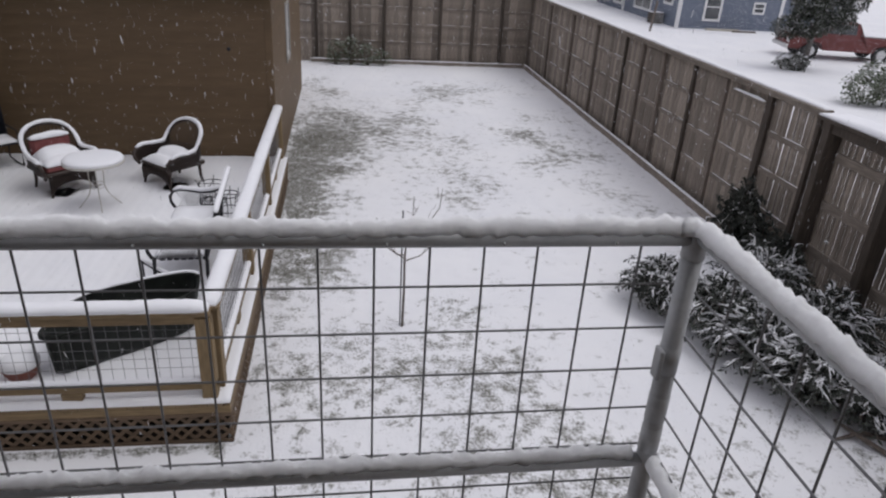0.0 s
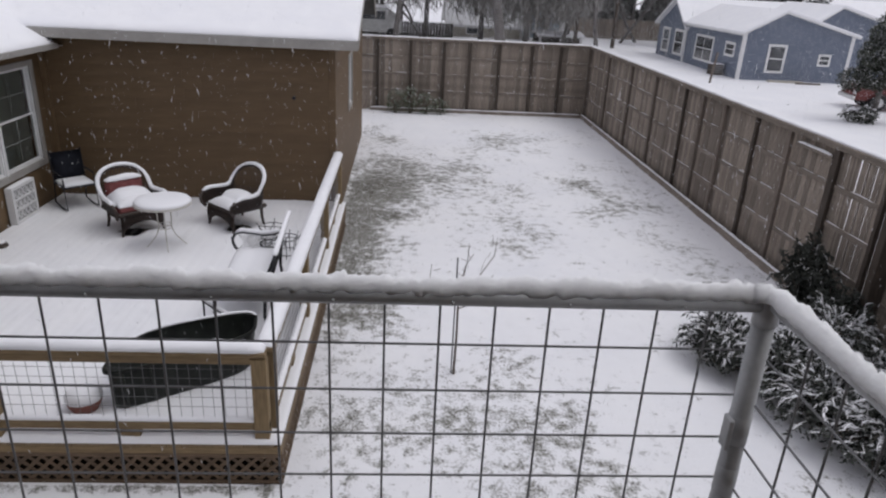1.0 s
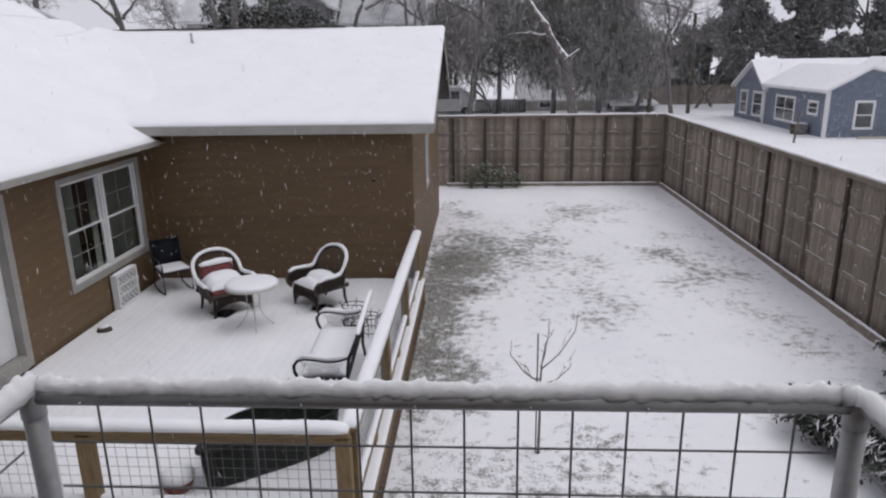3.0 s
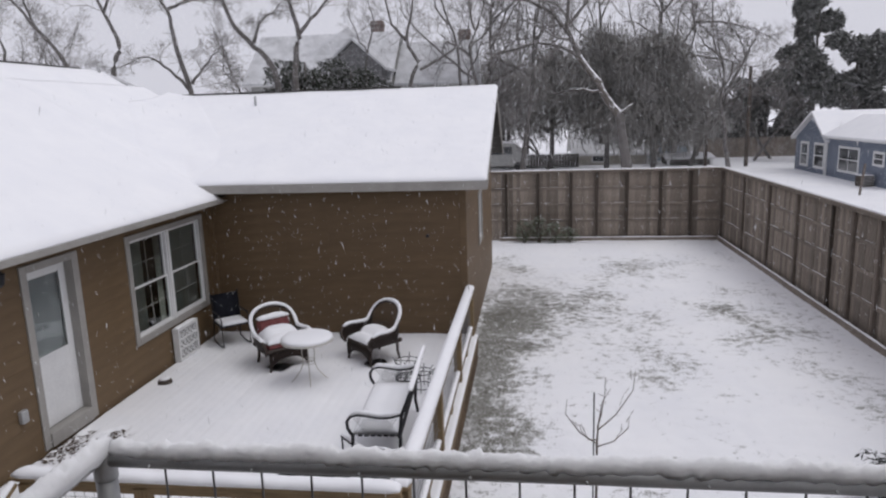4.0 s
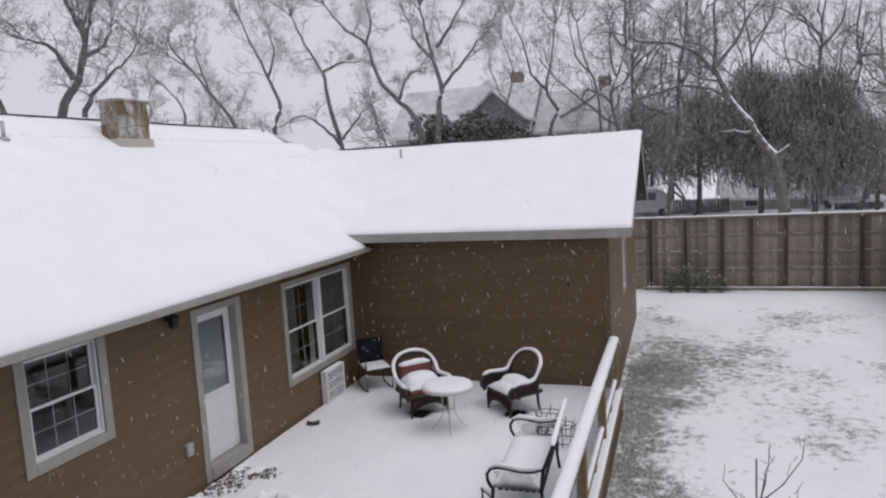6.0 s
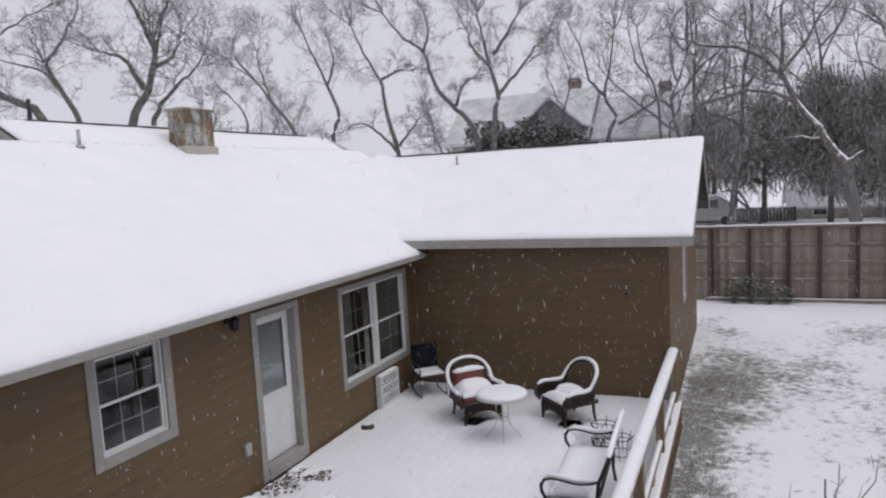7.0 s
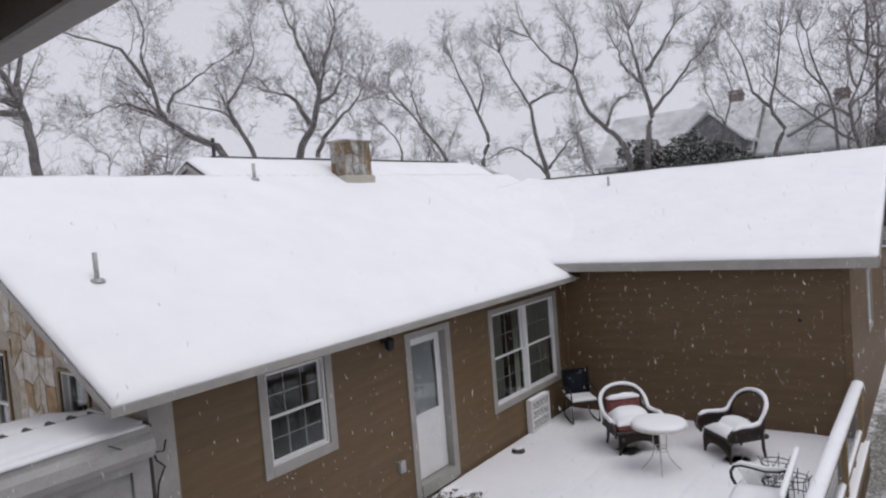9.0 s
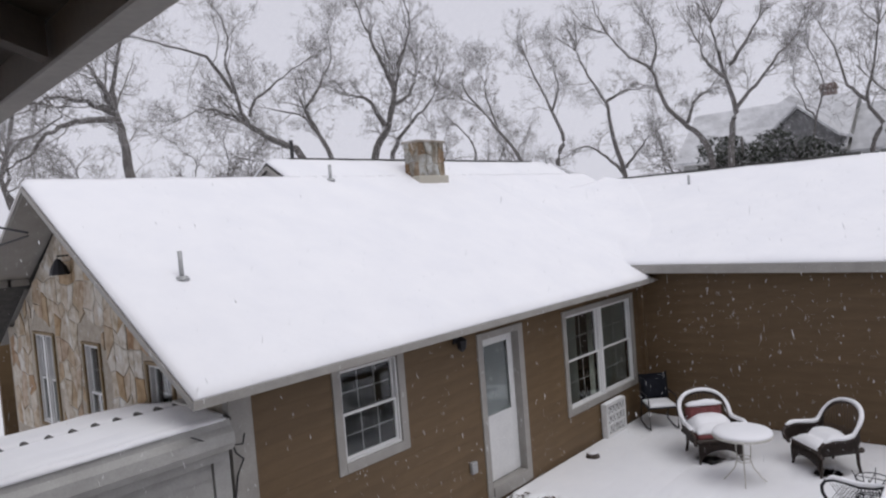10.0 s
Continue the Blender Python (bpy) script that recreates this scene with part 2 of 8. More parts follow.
def part(name, bm, mat, parent=None, label="", smooth=False):
    """Links a bmesh (or a ready mesh) as one object under a thing or a part."""
    me = bm if isinstance(bm, bpy.types.Mesh) else mesh_of(name, bm, mat, smooth)
    ob = new(name, me)
    if parent:
        ob.parent = parent
        ob.matrix_parent_inverse = parent.matrix_world.inverted() if parent.matrix_world != Matrix() else Matrix()
    if label:
        tagged(ob, label)
    return ob


def thing(name, at, label, category, group="", kind=""):
    ob = new(name)
    ob.empty_display_size = 0.1
    ob.location = at
    ob.matrix_world = Matrix.Translation(at)
    return tagged(ob, label, category, group, kind)


def box(bm, x0, x1, y0, y1, z0, z1, bevel=0.0):
    b = bmesh.new()
    bmesh.ops.create_cube(b, size=1)
    for v in b.verts:
        v.co = Vector((x0 + (v.co.x + .5) * (x1 - x0), y0 + (v.co.y + .5) * (y1 - y0), z0 + (v.co.z + .5) * (z1 - z0)))
    if bevel:
        bmesh.ops.bevel(b, geom=b.edges[:], offset=bevel, segments=1, affect="EDGES")
    join(bm, b)
    return bm


def join(bm, b, m=None):
    vs = [bm.verts.new(m @ v.co if m else v.co) for v in b.verts]
    b.verts.index_update()
    for f in b.faces:
        try:
            bm.faces.new([vs[v.index] for v in f.verts])
        except ValueError:
            pass
    b.free()


def beam(bm, p, q, w, h, bevel=0.0):
    """A bar of section w by h from p to q, its h side upright."""
    p, q = Vector(p), Vector(q)
    d = q - p
    b = bmesh.new()
    box(b, -w / 2, w / 2, 0, d.length, -h / 2, h / 2, bevel)
    join(bm, b, Matrix.Translation(p) @ d.to_track_quat("Y", "Z").to_matrix().to_4x4())
    return bm


def tube(bm, pts, radii, sides=8, cap=True):
    """A round bar along points."""
    pts = [Vector(p) for p in pts]
    if isinstance(radii, (int, float)):
        radii = [radii] * len(pts)
    rings = []
    up = Vector((0.13, 0.27, 0.95)).normalized()
    for i, p in enumerate(pts):
        d = (pts[min(i + 1, len(pts) - 1)] - pts[max(i - 1, 0)])
        d = d.normalized() if d.length > 1e-9 else Vector((0, 0, 1))
        a = d.cross(up)
        if a.length < 0.05:
            a = d.cross(Vector((1, 0, 0)))
        a.normalize()
        c = d.cross(a)
        rings.append([bm.verts.new(p + radii[i] * (a * math.cos(k * math.tau / sides) + c * math.sin(k * math.tau / sides))) for k in range(sides)])
    for r0, r1 in zip(rings, rings[1:]):
        for k in range(sides):
            bm.faces.new((r0[k], r0[(k + 1) % sides], r1[(k + 1) % sides], r1[k]))
    if cap:
        bm.faces.new(rings[0][::-1])
        bm.faces.new(rings[-1])
    return bm


def prism(bm, pts, thick):
    """A slab: polygon pts and its copy shifted by the vector thick."""
    t = Vector(thick)
    a = [bm.verts.new(p) for p in pts]
    b = [bm.verts.new(Vector(p) + t) for p in pts]
    bm.faces.new(a)
    bm.faces.new(b[::-1])
    for i in range(len(a)):
        j = (i + 1) % len(a)
        bm.faces.new((a[j], a[i], b[i], b[j]))
    return bm


def snow_bar(bm, pts, width, height, lump=0.25, step=0.05, sides=7, seed=0.0, closed_ends=True):
    """Snow lying along a bar: a flat-bottomed rounded strip, uneven in height and width."""
    pts = [Vector(p) for p in pts]
    line = []
    for p, q in zip(pts, pts[1:]):
        k = max(1, int((q - p).length / step))
        line += [p.lerp(q, i / k) for i in range(k)]
    line.append(pts[-1])
    rings = []
    for i, p in enumerate(line):
        d = line[min(i + 1, len(line) - 1)] - line[max(i - 1, 0)]
        side = Vector((d.y, -d.x, 0)).normalized()
        k = 1 + lump * noise.noise(p * 4.0 + Vector((seed, 0, 0))) + lump * 0.7 * noise.noise(p * 17.0 + Vector((seed, 3, 0)))
        end = min(1.0, 0.35 + 0.35 * min(i, len(line) - 1 - i)) if closed_ends else 1.0
        ring = []
        for s in range(sides + 1):
            a = math.pi * s / sides
            wob = 1 + lump * 0.5 * noise.noise(p * 9.0 + Vector((s * 1.7, seed, 0)))
            ring.append(bm.verts.new(p + side * (math.cos(a) * width / 2 * wob * (0.6 + 0.4 * end)) + Vector((0, 0, math.sin(a) ** 0.7 * height * k * end))))
        rings.append(ring)
    for r0, r1 in zip(rings, rings[1:]):
        for s in range(sides):
            bm.faces.new((r0[s], r0[s + 1], r1[s + 1], r1[s]))
        bm.faces.new((r0[sides], r0[0], r1[0], r1[sides]))
    bm.faces.new(rings[0])
    bm.faces.new(rings[-1][::-1])
    return bm


def snow_pad(bm, fn, nu, nv, thick):
    """Snow over a patch: fn(u, v) gives the place on the support; thick(u, v) its depth."""
    top, low = [], []
    for i in range(nu + 1):
        for j in range(nv + 1):
            u, v = i / nu, j / nv
            p = Vector(fn(u, v))
            low.append(bm.verts.new(p))
            top.append(bm.verts.new(p + Vector((0, 0, thick(u, v)))))
    at = lambda i, j: i * (nv + 1) + j
    for i in range(nu):
        for j in range(nv):
            bm.faces.new([top[at(i, j)], top[at(i + 1, j)], top[at(i + 1, j + 1)], top[at(i, j + 1)]])
            bm.faces.new([low[at(i, j)], low[at(i, j + 1)], low[at(i + 1, j + 1)], low[at(i + 1, j)]])
    rim = [at(i, 0) for i in range(nu)] + [at(nu, j) for j in range(nv)] + [at(i, nv) for i in range(nu, 0, -1)] + [at(0, j) for j in range(nv, 0, -1)]
    for a, b in zip(rim, rim[1:] + rim[:1]):
        bm.faces.new((low[a], low[b], top[b], top[a]))
    return bm


def mound(u, v, soft=0.12):
    e = min(u, 1 - u, v, 1 - v)
    return min(1.0, (e / soft + 0.25)) ** 0.6 if e < soft else 1.0


def raw_mesh(name, verts, faces, mat):
    me = bpy.data.meshes.new(name)
    me.from_pydata(verts, [], faces)
    me.materials.append(mat)
    me.update()
    return me


# ---------------------------------------------------------------- ground
FX, FY, FH = 6.667, 25.31, 2.55       # inner faces of the side and end fences, fence height
DZ = 0.50                             # snow surface of the deck


def bare(x, y):
    """How far the grass shows through the snow on the lawn, about -0.2 (covered) to 0.6 (bare)."""
    n1 = noise.noise((x * 0.55, y * 0.42, 1.3))
    n2 = noise.noise((x * 1.5, y * 1.3, 7.7))
    g = lambda cx, cy, rx, ry: math.exp(-((x - cx) / rx) ** 2 - ((y - cy) / ry) ** 2)
    b = 0.03 + 0.13 * n1 + 0.13 * n2
    b += 0.26 * g(-0.75, 11.5, 0.8, 4.5) + 0.20 * g(-0.4, 16.5, 1.1, 4.0)
    b += 0.10 * g(1.9, 6.6, 0.9, 1.0) + 0.08 * g(1.6, 17, 1.6, 2.2) + 0.12 * g(2.7, 20.5, 1.6, 1.4)
    b += 0.10 * g(5.4, 13.6, 0.9, 2.6) + 0.09 * g(4.6, 16.5, 1.0, 1.5) + 0.12 * g(2.2, 5.0, 3.2, 2.0) + 0.10 * g(0.9, 7.3, 0.9, 0.9) + 0.07 * g(2.5, 14.5, 2.6, 3.0)
    b -= 0.09 * g(2.8, 10.2, 1.5, 1.8) + 0.06 * g(3.6, 8.4, 1.0, 1.2) + 0.10 * g(3.0, 23.8, 4, 1.2)
    if not (-1.3 < x < 6.5 and 2 < y < 25.2):
        b = -0.25 + 0.15 * n2
    # leaf litter along the foot of the deck
    if -6 < x < -1.1 and 4.9 < y < 5.5:
        b = max(b, 0.44 * math.exp(-((y - 5.34) / 0.09) ** 2) - 0.16)
    return b


def steps(*spans):
    out = []
    for a, b, s in spans:
        k = max(1, round((b - a) / s))
        out += [a + (b - a) * i / k for i in range(k)]
    return out + [spans[-1][1]]


def build_ground():
    xs = steps((-1500, -120, 230), (-120, -20, 10), (-20, -1.4, 1.2), (-1.4, 6.7, 0.075), (6.7, 30, 1.0), (30, 120, 9), (120, 1500, 230))
    ys = steps((-1500, -60, 240), (-60, 2, 6), (2, 25.3, 0.075), (25.3, 70, 1.5), (70, 160, 10), (160, 1500, 220))
    verts, cover = [], []
    for x in xs:
        for y in ys:
            inside = -1.5 < x < 6.8 and 1.9 < y < 25.4
            b = bare(x, y)
            z = 0.02 * noise.noise((x * 0.7, y * 0.7, 3.0)) + (0.018 * noise.noise((x * 5.0, y * 5.0, 9.0)) - 0.03 * max(b, 0) if inside else 0.0)
            far = max(abs(x) - 60, abs(y - 30) - 60, 0)
            verts.append((x, y, z if far == 0 else 0.0))
            cover.append(b)
    ny = len(ys)
    faces = [(i * ny + j, (i + 1) * ny + j, (i + 1) * ny + j + 1, i * ny + j + 1) for i in range(len(xs) - 1) for j in range(ny - 1)]
    me = raw_mesh("ground", verts, faces, GROUND)
    me.attributes.new("bare", "FLOAT", "POINT").data.foreach_set("value", cover)
    for f in me.polygons:
        f.use_smooth = True
    tagged(new("ground", me), "lawn under thin snow with dormant grass showing", "ground", kind="structure")


build_ground()


def build_grass():
    rnd = random.Random(4)
    verts, faces = [], []
    while len(faces) < 26000:
        x, y = rnd.uniform(-1.15, 6.4), rnd.uniform(3.0, 25.0)
        if y < 6 and rnd.random() < 0.5 or bare(x, y) + 0.22 * noise.noise((x * 4, y * 4, 2.0)) < rnd.uniform(0.12, 0.4):
            continue
        z = -0.02
        h, a, w = rnd.uniform(0.02, 0.055), rnd.uniform(0, math.tau), rnd.uniform(0.002, 0.0045)
        lx, ly = rnd.gauss(0, 0.03), rnd.gauss(0, 0.03)
        k = len(verts)
        verts += [(x - w * math.cos(a), y - w * math.sin(a), z), (x + w * math.cos(a), y + w * math.sin(a), z), (x + lx, y + ly, z + h)]
        faces.append((k, k + 1, k + 2))
    tagged(new("grass", raw_mesh("grass", verts, faces, GRASS)), "short dormant tan grass blades poking through snow", "grass", kind="stuff")


build_grass()

# ---------------------------------------------------------------- the brown house
house = thing("house", (-8, 9, 0), "single-storey brown house with snow-covered gable roofs", "house")
WX, WY, CX = -6.433, 12.857, -1.26     # long wall facing the yard, wing wall, wing end wall
EX, EZ, SLOPE = -5.98, 3.22, 0.580     # main eave and pitch
WEY, WEZ, WSLOPE = 12.35, 3.425, 0.384  # wing eave and pitch
RIDGE1, RIDGE2, WRIDGE = -10.02, -10.69, 17.0


def main_z(x):
    return EZ + 0.055 + SLOPE * (EX - x)


def wing_z(y):
    return WEZ + 0.12 + WSLOPE * (y - WEY)


def siding_board(length):
    """A lap board along x, its foot proud of the wall; origin at its lower left."""
    bm = bmesh.new()
    h = 0.205
    sec = ((0, 0), (-0.011, 0), (-0.009, 0.010), (-0.004, h), (0, h))
    a = [bm.verts.new((0, y, z)) for y, z in sec]
    b = [bm.verts.new((length, y, z)) for y, z in sec]
    for i in range(len(sec)):
        j = (i + 1) % len(sec)
        bm.faces.new((a[i], a[j], b[j], b[i]))
    bm.faces.new(a[::-1])
    bm.faces.new(b)
    return bm


def spans_without(u0, u1, z0, z1, openings):
    cuts = sorted((max(a, u0), min(b, u1)) for a, b, c, d in openings if a < u1 and b > u0 and c < z1 - 0.02 and d > z0 + 0.02)
    out, at = [], u0
    for a, b in cuts:
        if a - at > 0.02:
            out.append((at, a))
        at = max(at, b)
    if u1 - at > 0.02:
        out.append((at, u1))
    return out


def clad_wall(name, to_world, u0, u1, z0, z1, openings, mat, label, top=None, boards=True):
    """A wall along local x, outer face at local y = 0, with openings through it, clad in lap boards."""
    bm = bmesh.new()
    levels = sorted({z0, z1, *[v for o in openings for v in o[2:]]})
    for a, b in zip(levels, levels[1:]):
        for s, e in spans_without(u0, u1, a, b, openings):
            box(bm, s, e, 0.0, 0.14, a, b)
    if top:
        prism(bm, [(u, 0.0, z) for u, z in top], (0, 0.14, 0))
    bmesh.ops.transform(bm, matrix=to_world, verts=bm.verts)
    wall = part(name, bm, mat, house, label)
    if not boards:
        return wall
    shared = {}
    z = z0
    limit = max([z1] + [q[1] for q in top]) if top else z1
    while z < limit - 0.05:
        a, b = u0, u1
        if top and z > z1:
            zz = min(z + 0.19, limit - 0.01)
            (ul, zl), (up, zp), (ur, zr) = top[0], top[1], top[2]
            f = (zz - zl) / (zp - zl)
            a, b = ul + (up - ul) * f, ur + (up - ur) * f
        for s, e in spans_without(a, b, z, z + 0.2, openings):
            at = s
            while e - at > 0.01:
                ln = min(e - at, 3.66 if at > s else 1.4 + 2.0 * random.random())
                if e - at - ln < 0.25:
                    ln = e - at
                key = round(ln, 3)
                if key not in shared:
                    shared[key] = mesh_of("siding_board", siding_board(ln - 0.002), mat)
                ob = part("siding_board", shared[key], mat, wall)
                ob.matrix_parent_inverse = Matrix()
                ob.matrix_basis = wall.matrix_world.inverted() @ to_world @ Matrix.Translation((at, 0, z))
                at += ln
        z += 0.19
    return wall


def sash_window(parent_label, to_world, u0, u1, z0, z1, units=1, grid=(0, 0), trim=0.12, curtain=False, open_to=house, trim_mat=TRIM):
    """A double-hung window: flat outer trim, white vinyl frames and sashes, glass, glazing bars."""
    bm = bmesh.new()
    box(bm, u0 - trim, u0, -0.03, 0.02, z0 - trim, z1 + trim * 0.8, 0.004)
    box(bm, u1, u1 + trim, -0.03, 0.02, z0 - trim, z1 + trim * 0.8, 0.004)
    box(bm, u0, u1, -0.03, 0.02, z1, z1 + trim * 0.8, 0.004)
    box(bm, u0, u1, -0.033, 0.02, z0 - trim, z0, 0.004)
    bmesh.ops.transform(bm, matrix=to_world, verts=bm.verts)
    win = part("window", bm, trim_mat, open_to, parent_label)
    mid = 0.07 if units > 1 else 0.0
    w = (u1 - u0 - mid * (units - 1)) / units
    for k in range(units):
        a = u0 + k * (w + mid)
        b = a + w
        bm = bmesh.new()
        f = 0.026
        box(bm, a, a + f, 0.0, 0.09, z0, z1)
        box(bm, b - f, b, 0.0, 0.09, z0, z1)
        box(bm, a + f, b - f, 0.0, 0.09, z1 - f, z1)
        box(bm, a + f, b - f, 0.0, 0.09, z0, z0 + f)
        if k:
            box(bm, a - mid, a, -0.02, 0.09, z0, z1)
        bmesh.ops.transform(bm, matrix=to_world, verts=bm.verts)
        part("frame", bm, WHITE, win, "white vinyl window frame")
        zm = (z0 + z1) / 2
        for lo, hi, dy, nm in ((z0 + f, zm + 0.02, 0.028, "lower_sash"), (zm - 0.02, z1 - f, 0.056, "upper_sash")):
            bm, bars = bmesh.new(), bmesh.new()
            s = 0.032
            x0, x1 = a + f, b - f
            box(bm, x0, x0 + s, dy, dy + 0.026, lo, hi)
            box(bm, x1 - s, x1, dy, dy + 0.026, lo, hi)
            box(bm, x0 + s, x1 - s, dy, dy + 0.026, hi - s, hi)
            box(bm, x0 + s, x1 - s, dy, dy + 0.026, lo, lo + s)
            for i in range(1, grid[0]):
                c = x0 + s + (x1 - x0 - 2 * s) * i / grid[0]
                box(bars, c - 0.006, c + 0.006, dy + 0.016, dy + 0.022, lo + s, hi - s)
            for i in range(1, grid[1]):
                c = lo + s + (hi - lo - 2 * s) * i / grid[1]
                box(bars, x0 + s, x1 - s, dy + 0.017, dy + 0.0215, c - 0.006, c + 0.006)
            bmesh.ops.transform(bm, matrix=to_world, verts=bm.verts)
            part(nm, bm, WHITE, win)
            if bars.verts:
                bmesh.ops.transform(bars, matrix=to_world, verts=bars.verts)
                part("glazing_bars", bars, BAR_GREY, win)
            else:
                bars.free()
            bm = bmesh.new()
            box(bm, x0 + s - 0.005, x1 - s + 0.005, dy + 0.01, dy + 0.014, lo + s - 0.005, hi - s + 0.005)
            bmesh.ops.transform(bm, matrix=to_world, verts=bm.verts)
            g = part("pane", bm, GLASS, win)
            g.visible_shadow = False
        if curtain:
            for side in (0, 1):
                bm = bmesh.new()
                n = 14
                cw = w * ((0.46, 0.16)[side] if k == 0 else 0.48)
                base = a + 0.03 if side == 0 else b - 0.03 - cw
                row = [[bm.verts.new((base + cw * i / n, 0.135 + 0.02 * math.sin(i * 2.4 + k), z)) for z in (z0 - 0.1, z1 + 0.05)] for i in range(n + 1)]
                for p, q in zip(row, row[1:]):
                    bm.faces.new((p[0], q[0], q[1], p[1]))
                bmesh.ops.solidify(bm, geom=bm.faces[:], thickness=0.004)
                bmesh.ops.transform(bm, matrix=to_world, verts=bm.verts)
                part("curtain", bm, CURTAIN, win, "pale green curtain inside the window", True)
    return win


# local frames: x along the wall, y into the house
YARD_WALL = Matrix.Translation((WX, 0, 0)) @ Matrix(((0, -1, 0, 0), (1, 0, 0, 0), (0, 0, 1, 0), (0, 0, 0, 1)))
WING_WALL = Matrix.Translation((0, WY, 0))
END_WALL = Matrix.Translation((CX, 0, 0)) @ Matrix(((0, -1, 0, 0), (1, 0, 0, 0), (0, 0, 1, 0), (0, 0, 0, 1)))
GABLE_Y = 3.62
GABLE_WALL = Matrix.Translation((0, GABLE_Y, 0))

W1, W2, DOOR = (5.06, 6.00, 1.94, 3.06), (10.03, 12.40, 1.27, 2.90), (7.71, 8.65, 0.52, 2.95)
clad_wall("wall", YARD_WALL, 3.86, WY, 0.2, 3.22, [W1, W2, DOOR], SIDING, "brown lap-sided wall with windows and a door")
clad_wall("wall", WING_WALL, WX - 0.05, CX - 0.1, 0.25, 3.40, [], SIDING, "plain brown lap-sided wing wall")
clad_wall("wall", END_WALL, WY + 0.1, 21.1, 0.0, 3.40, [(16.0, 16.9, 1.75, 2.85)], SIDING, "brown lap-sided gable end wall", top=[(WY, 3.40), (WRIDGE, wing_z(WRIDGE) - 0.1), (21.1, 3.40)])
sash_window("double-hung window with glazing bars and taupe trim", YARD_WALL, *W1, 1, (3, 2), 0.12)
sash_window("pair of double-hung windows with curtains and taupe trim", YARD_WALL, *W2, 2, (2, 2), 0.11, True)
sash_window("small double-hung window with taupe trim", END_WALL, 16.0, 16.9, 1.75, 2.85, 1, (0, 0), 0.09)

# corner boards
for name, x0, x1, y0, y1, z0, z1 in (("corner_board", CX - 0.11, CX + 0.02, WY - 0.02, WY + 0.11, 0.25, 3.40), ("corner_board", WX - 0.1, WX + 0.02, 3.60, 3.87, 0.2, 3.22),
                                     ("corner_board", WX + 0.0, WX + 0.1, WY - 0.09, WY - 0.001, 0.25, 3.3)):
    part(name, box(bmesh.new(), x0, x1, y0, y1, z0, z1, 0.004), SIDING if y0 > 5 else TRIM, house)

# half-glazed door, set back in a deep frame
bm = bmesh.new()
a, b, z0, z1 = DOOR
box(bm, a - 0.09, a + 0.03, -0.03, 0.16, z0, z1 + 0.07, 0.004)
box(bm, b - 0.03, b + 0.10, -0.03, 0.16, z0, z1 + 0.07, 0.004)
box(bm, a + 0.03, b - 0.03, -0.03, 0.16, z1 - 0.03, z1 + 0.07, 0.004)
box(bm, a + 0.03, b - 0.03, -0.05, 0.16, z0, z0 + 0.19, 0.004)
bmesh.ops.transform(bm, matrix=YARD_WALL, verts=bm.verts)
door_frame = part("door_frame", bm, TRIM, house, "taupe door frame with raised sill")
bm = bmesh.new()
a, b, z0, z1 = a + 0.035, b - 0.035, z0 + 0.2, z1 - 0.035
zg = z0 + 0.98
box(bm, a, a + 0.12, 0.10, 0.145, z0, z1, 0.003)
box(bm, b - 0.12, b, 0.10, 0.145, z0, z1, 0.003)
box(bm, a + 0.12, b - 0.12, 0.10, 0.145, z1 - 0.13, z1, 0.003)
box(bm, a + 0.12, b - 0.12, 0.10, 0.145, z0, zg, 0.003)
for s in (0, 1):
    box(bm, (a + 0.1, b - 0.14)[s], (a + 0.14, b - 0.1)[s], 0.09, 0.102, zg - 0.02, z1 - 0.11, 0.003)
box(bm, a + 0.14, b - 0.14, 0.09, 0.102, zg - 0.02, zg + 0.02, 0.003)
bmesh.ops.transform(bm, matrix=YARD_WALL, verts=bm.verts)
door = part("door", bm, WHITE, house, "white half-glazed back door, closed")
bm = box(bmesh.new(), a + 0.12, b - 0.12, 0.118, 0.124, zg, z1 - 0.13)
bmesh.ops.transform(bm, matrix=YARD_WALL, verts=bm.verts)
part("pane", bm, GLASS, door).visible_shadow = False
# panel added behind the door glass to lighten it like a reflection
bm = box(bmesh.new(), a + 0.10, b - 0.10, 0.150, 0.158, zg - 0.02, z1 - 0.10)
bmesh.ops.transform(bm, matrix=YARD_WALL, verts=bm.verts)
part("reflection_panel", bm, REFLECTION_GREY, door, "added grey panel imitating the reflection in the door glass")
bm = tube(bmesh.new(), [(a + 0.055, 0.05, z0 + 0.95), (a + 0.055, 0.105, z0 + 0.95)], [0.028, 0.02], 10)
bmesh.ops.transform(bm, matrix=YARD_WALL, verts=bm.verts)
part("knob", bm, CHROME, door, "", True)
bm = tube(bmesh.new(), [(a + 0.055, 0.08, z0 + 1.08), (a + 0.055, 0.105, z0 + 1.08)], 0.026, 10)
bmesh.ops.transform(bm, matrix=YARD_WALL, verts=bm.verts)
part("deadbolt", bm, CHROME, door, "", True)

# porch lamp and outlet box on the yard wall
bm = bmesh.new()
box(bm, 7.11, 7.21, -0.03, 0.0, 2.98, 3.12, 0.01)
tube(bm, [(7.16, -0.03, 3.08), (7.16, -0.10, 3.12), (7.16, -0.13, 3.07)], 0.012, 6)
tube(bm, [(7.16, -0.13, 3.08), (7.16, -0.13, 3.04), (7.16, -0.13, 2.92), (7.16, -0.13, 2.88)], [0.03, 0.085, 0.065, 0.02], 6)
bmesh.ops.transform(bm, matrix=YARD_WALL, verts=bm.verts)
part("wall_lamp", bm, BLACK_IRON, house, "black lantern wall lamp under the eave")
bm = box(bmesh.new(), 7.26, 7.38, -0.07, 0.0, 1.07, 1.24, 0.012)
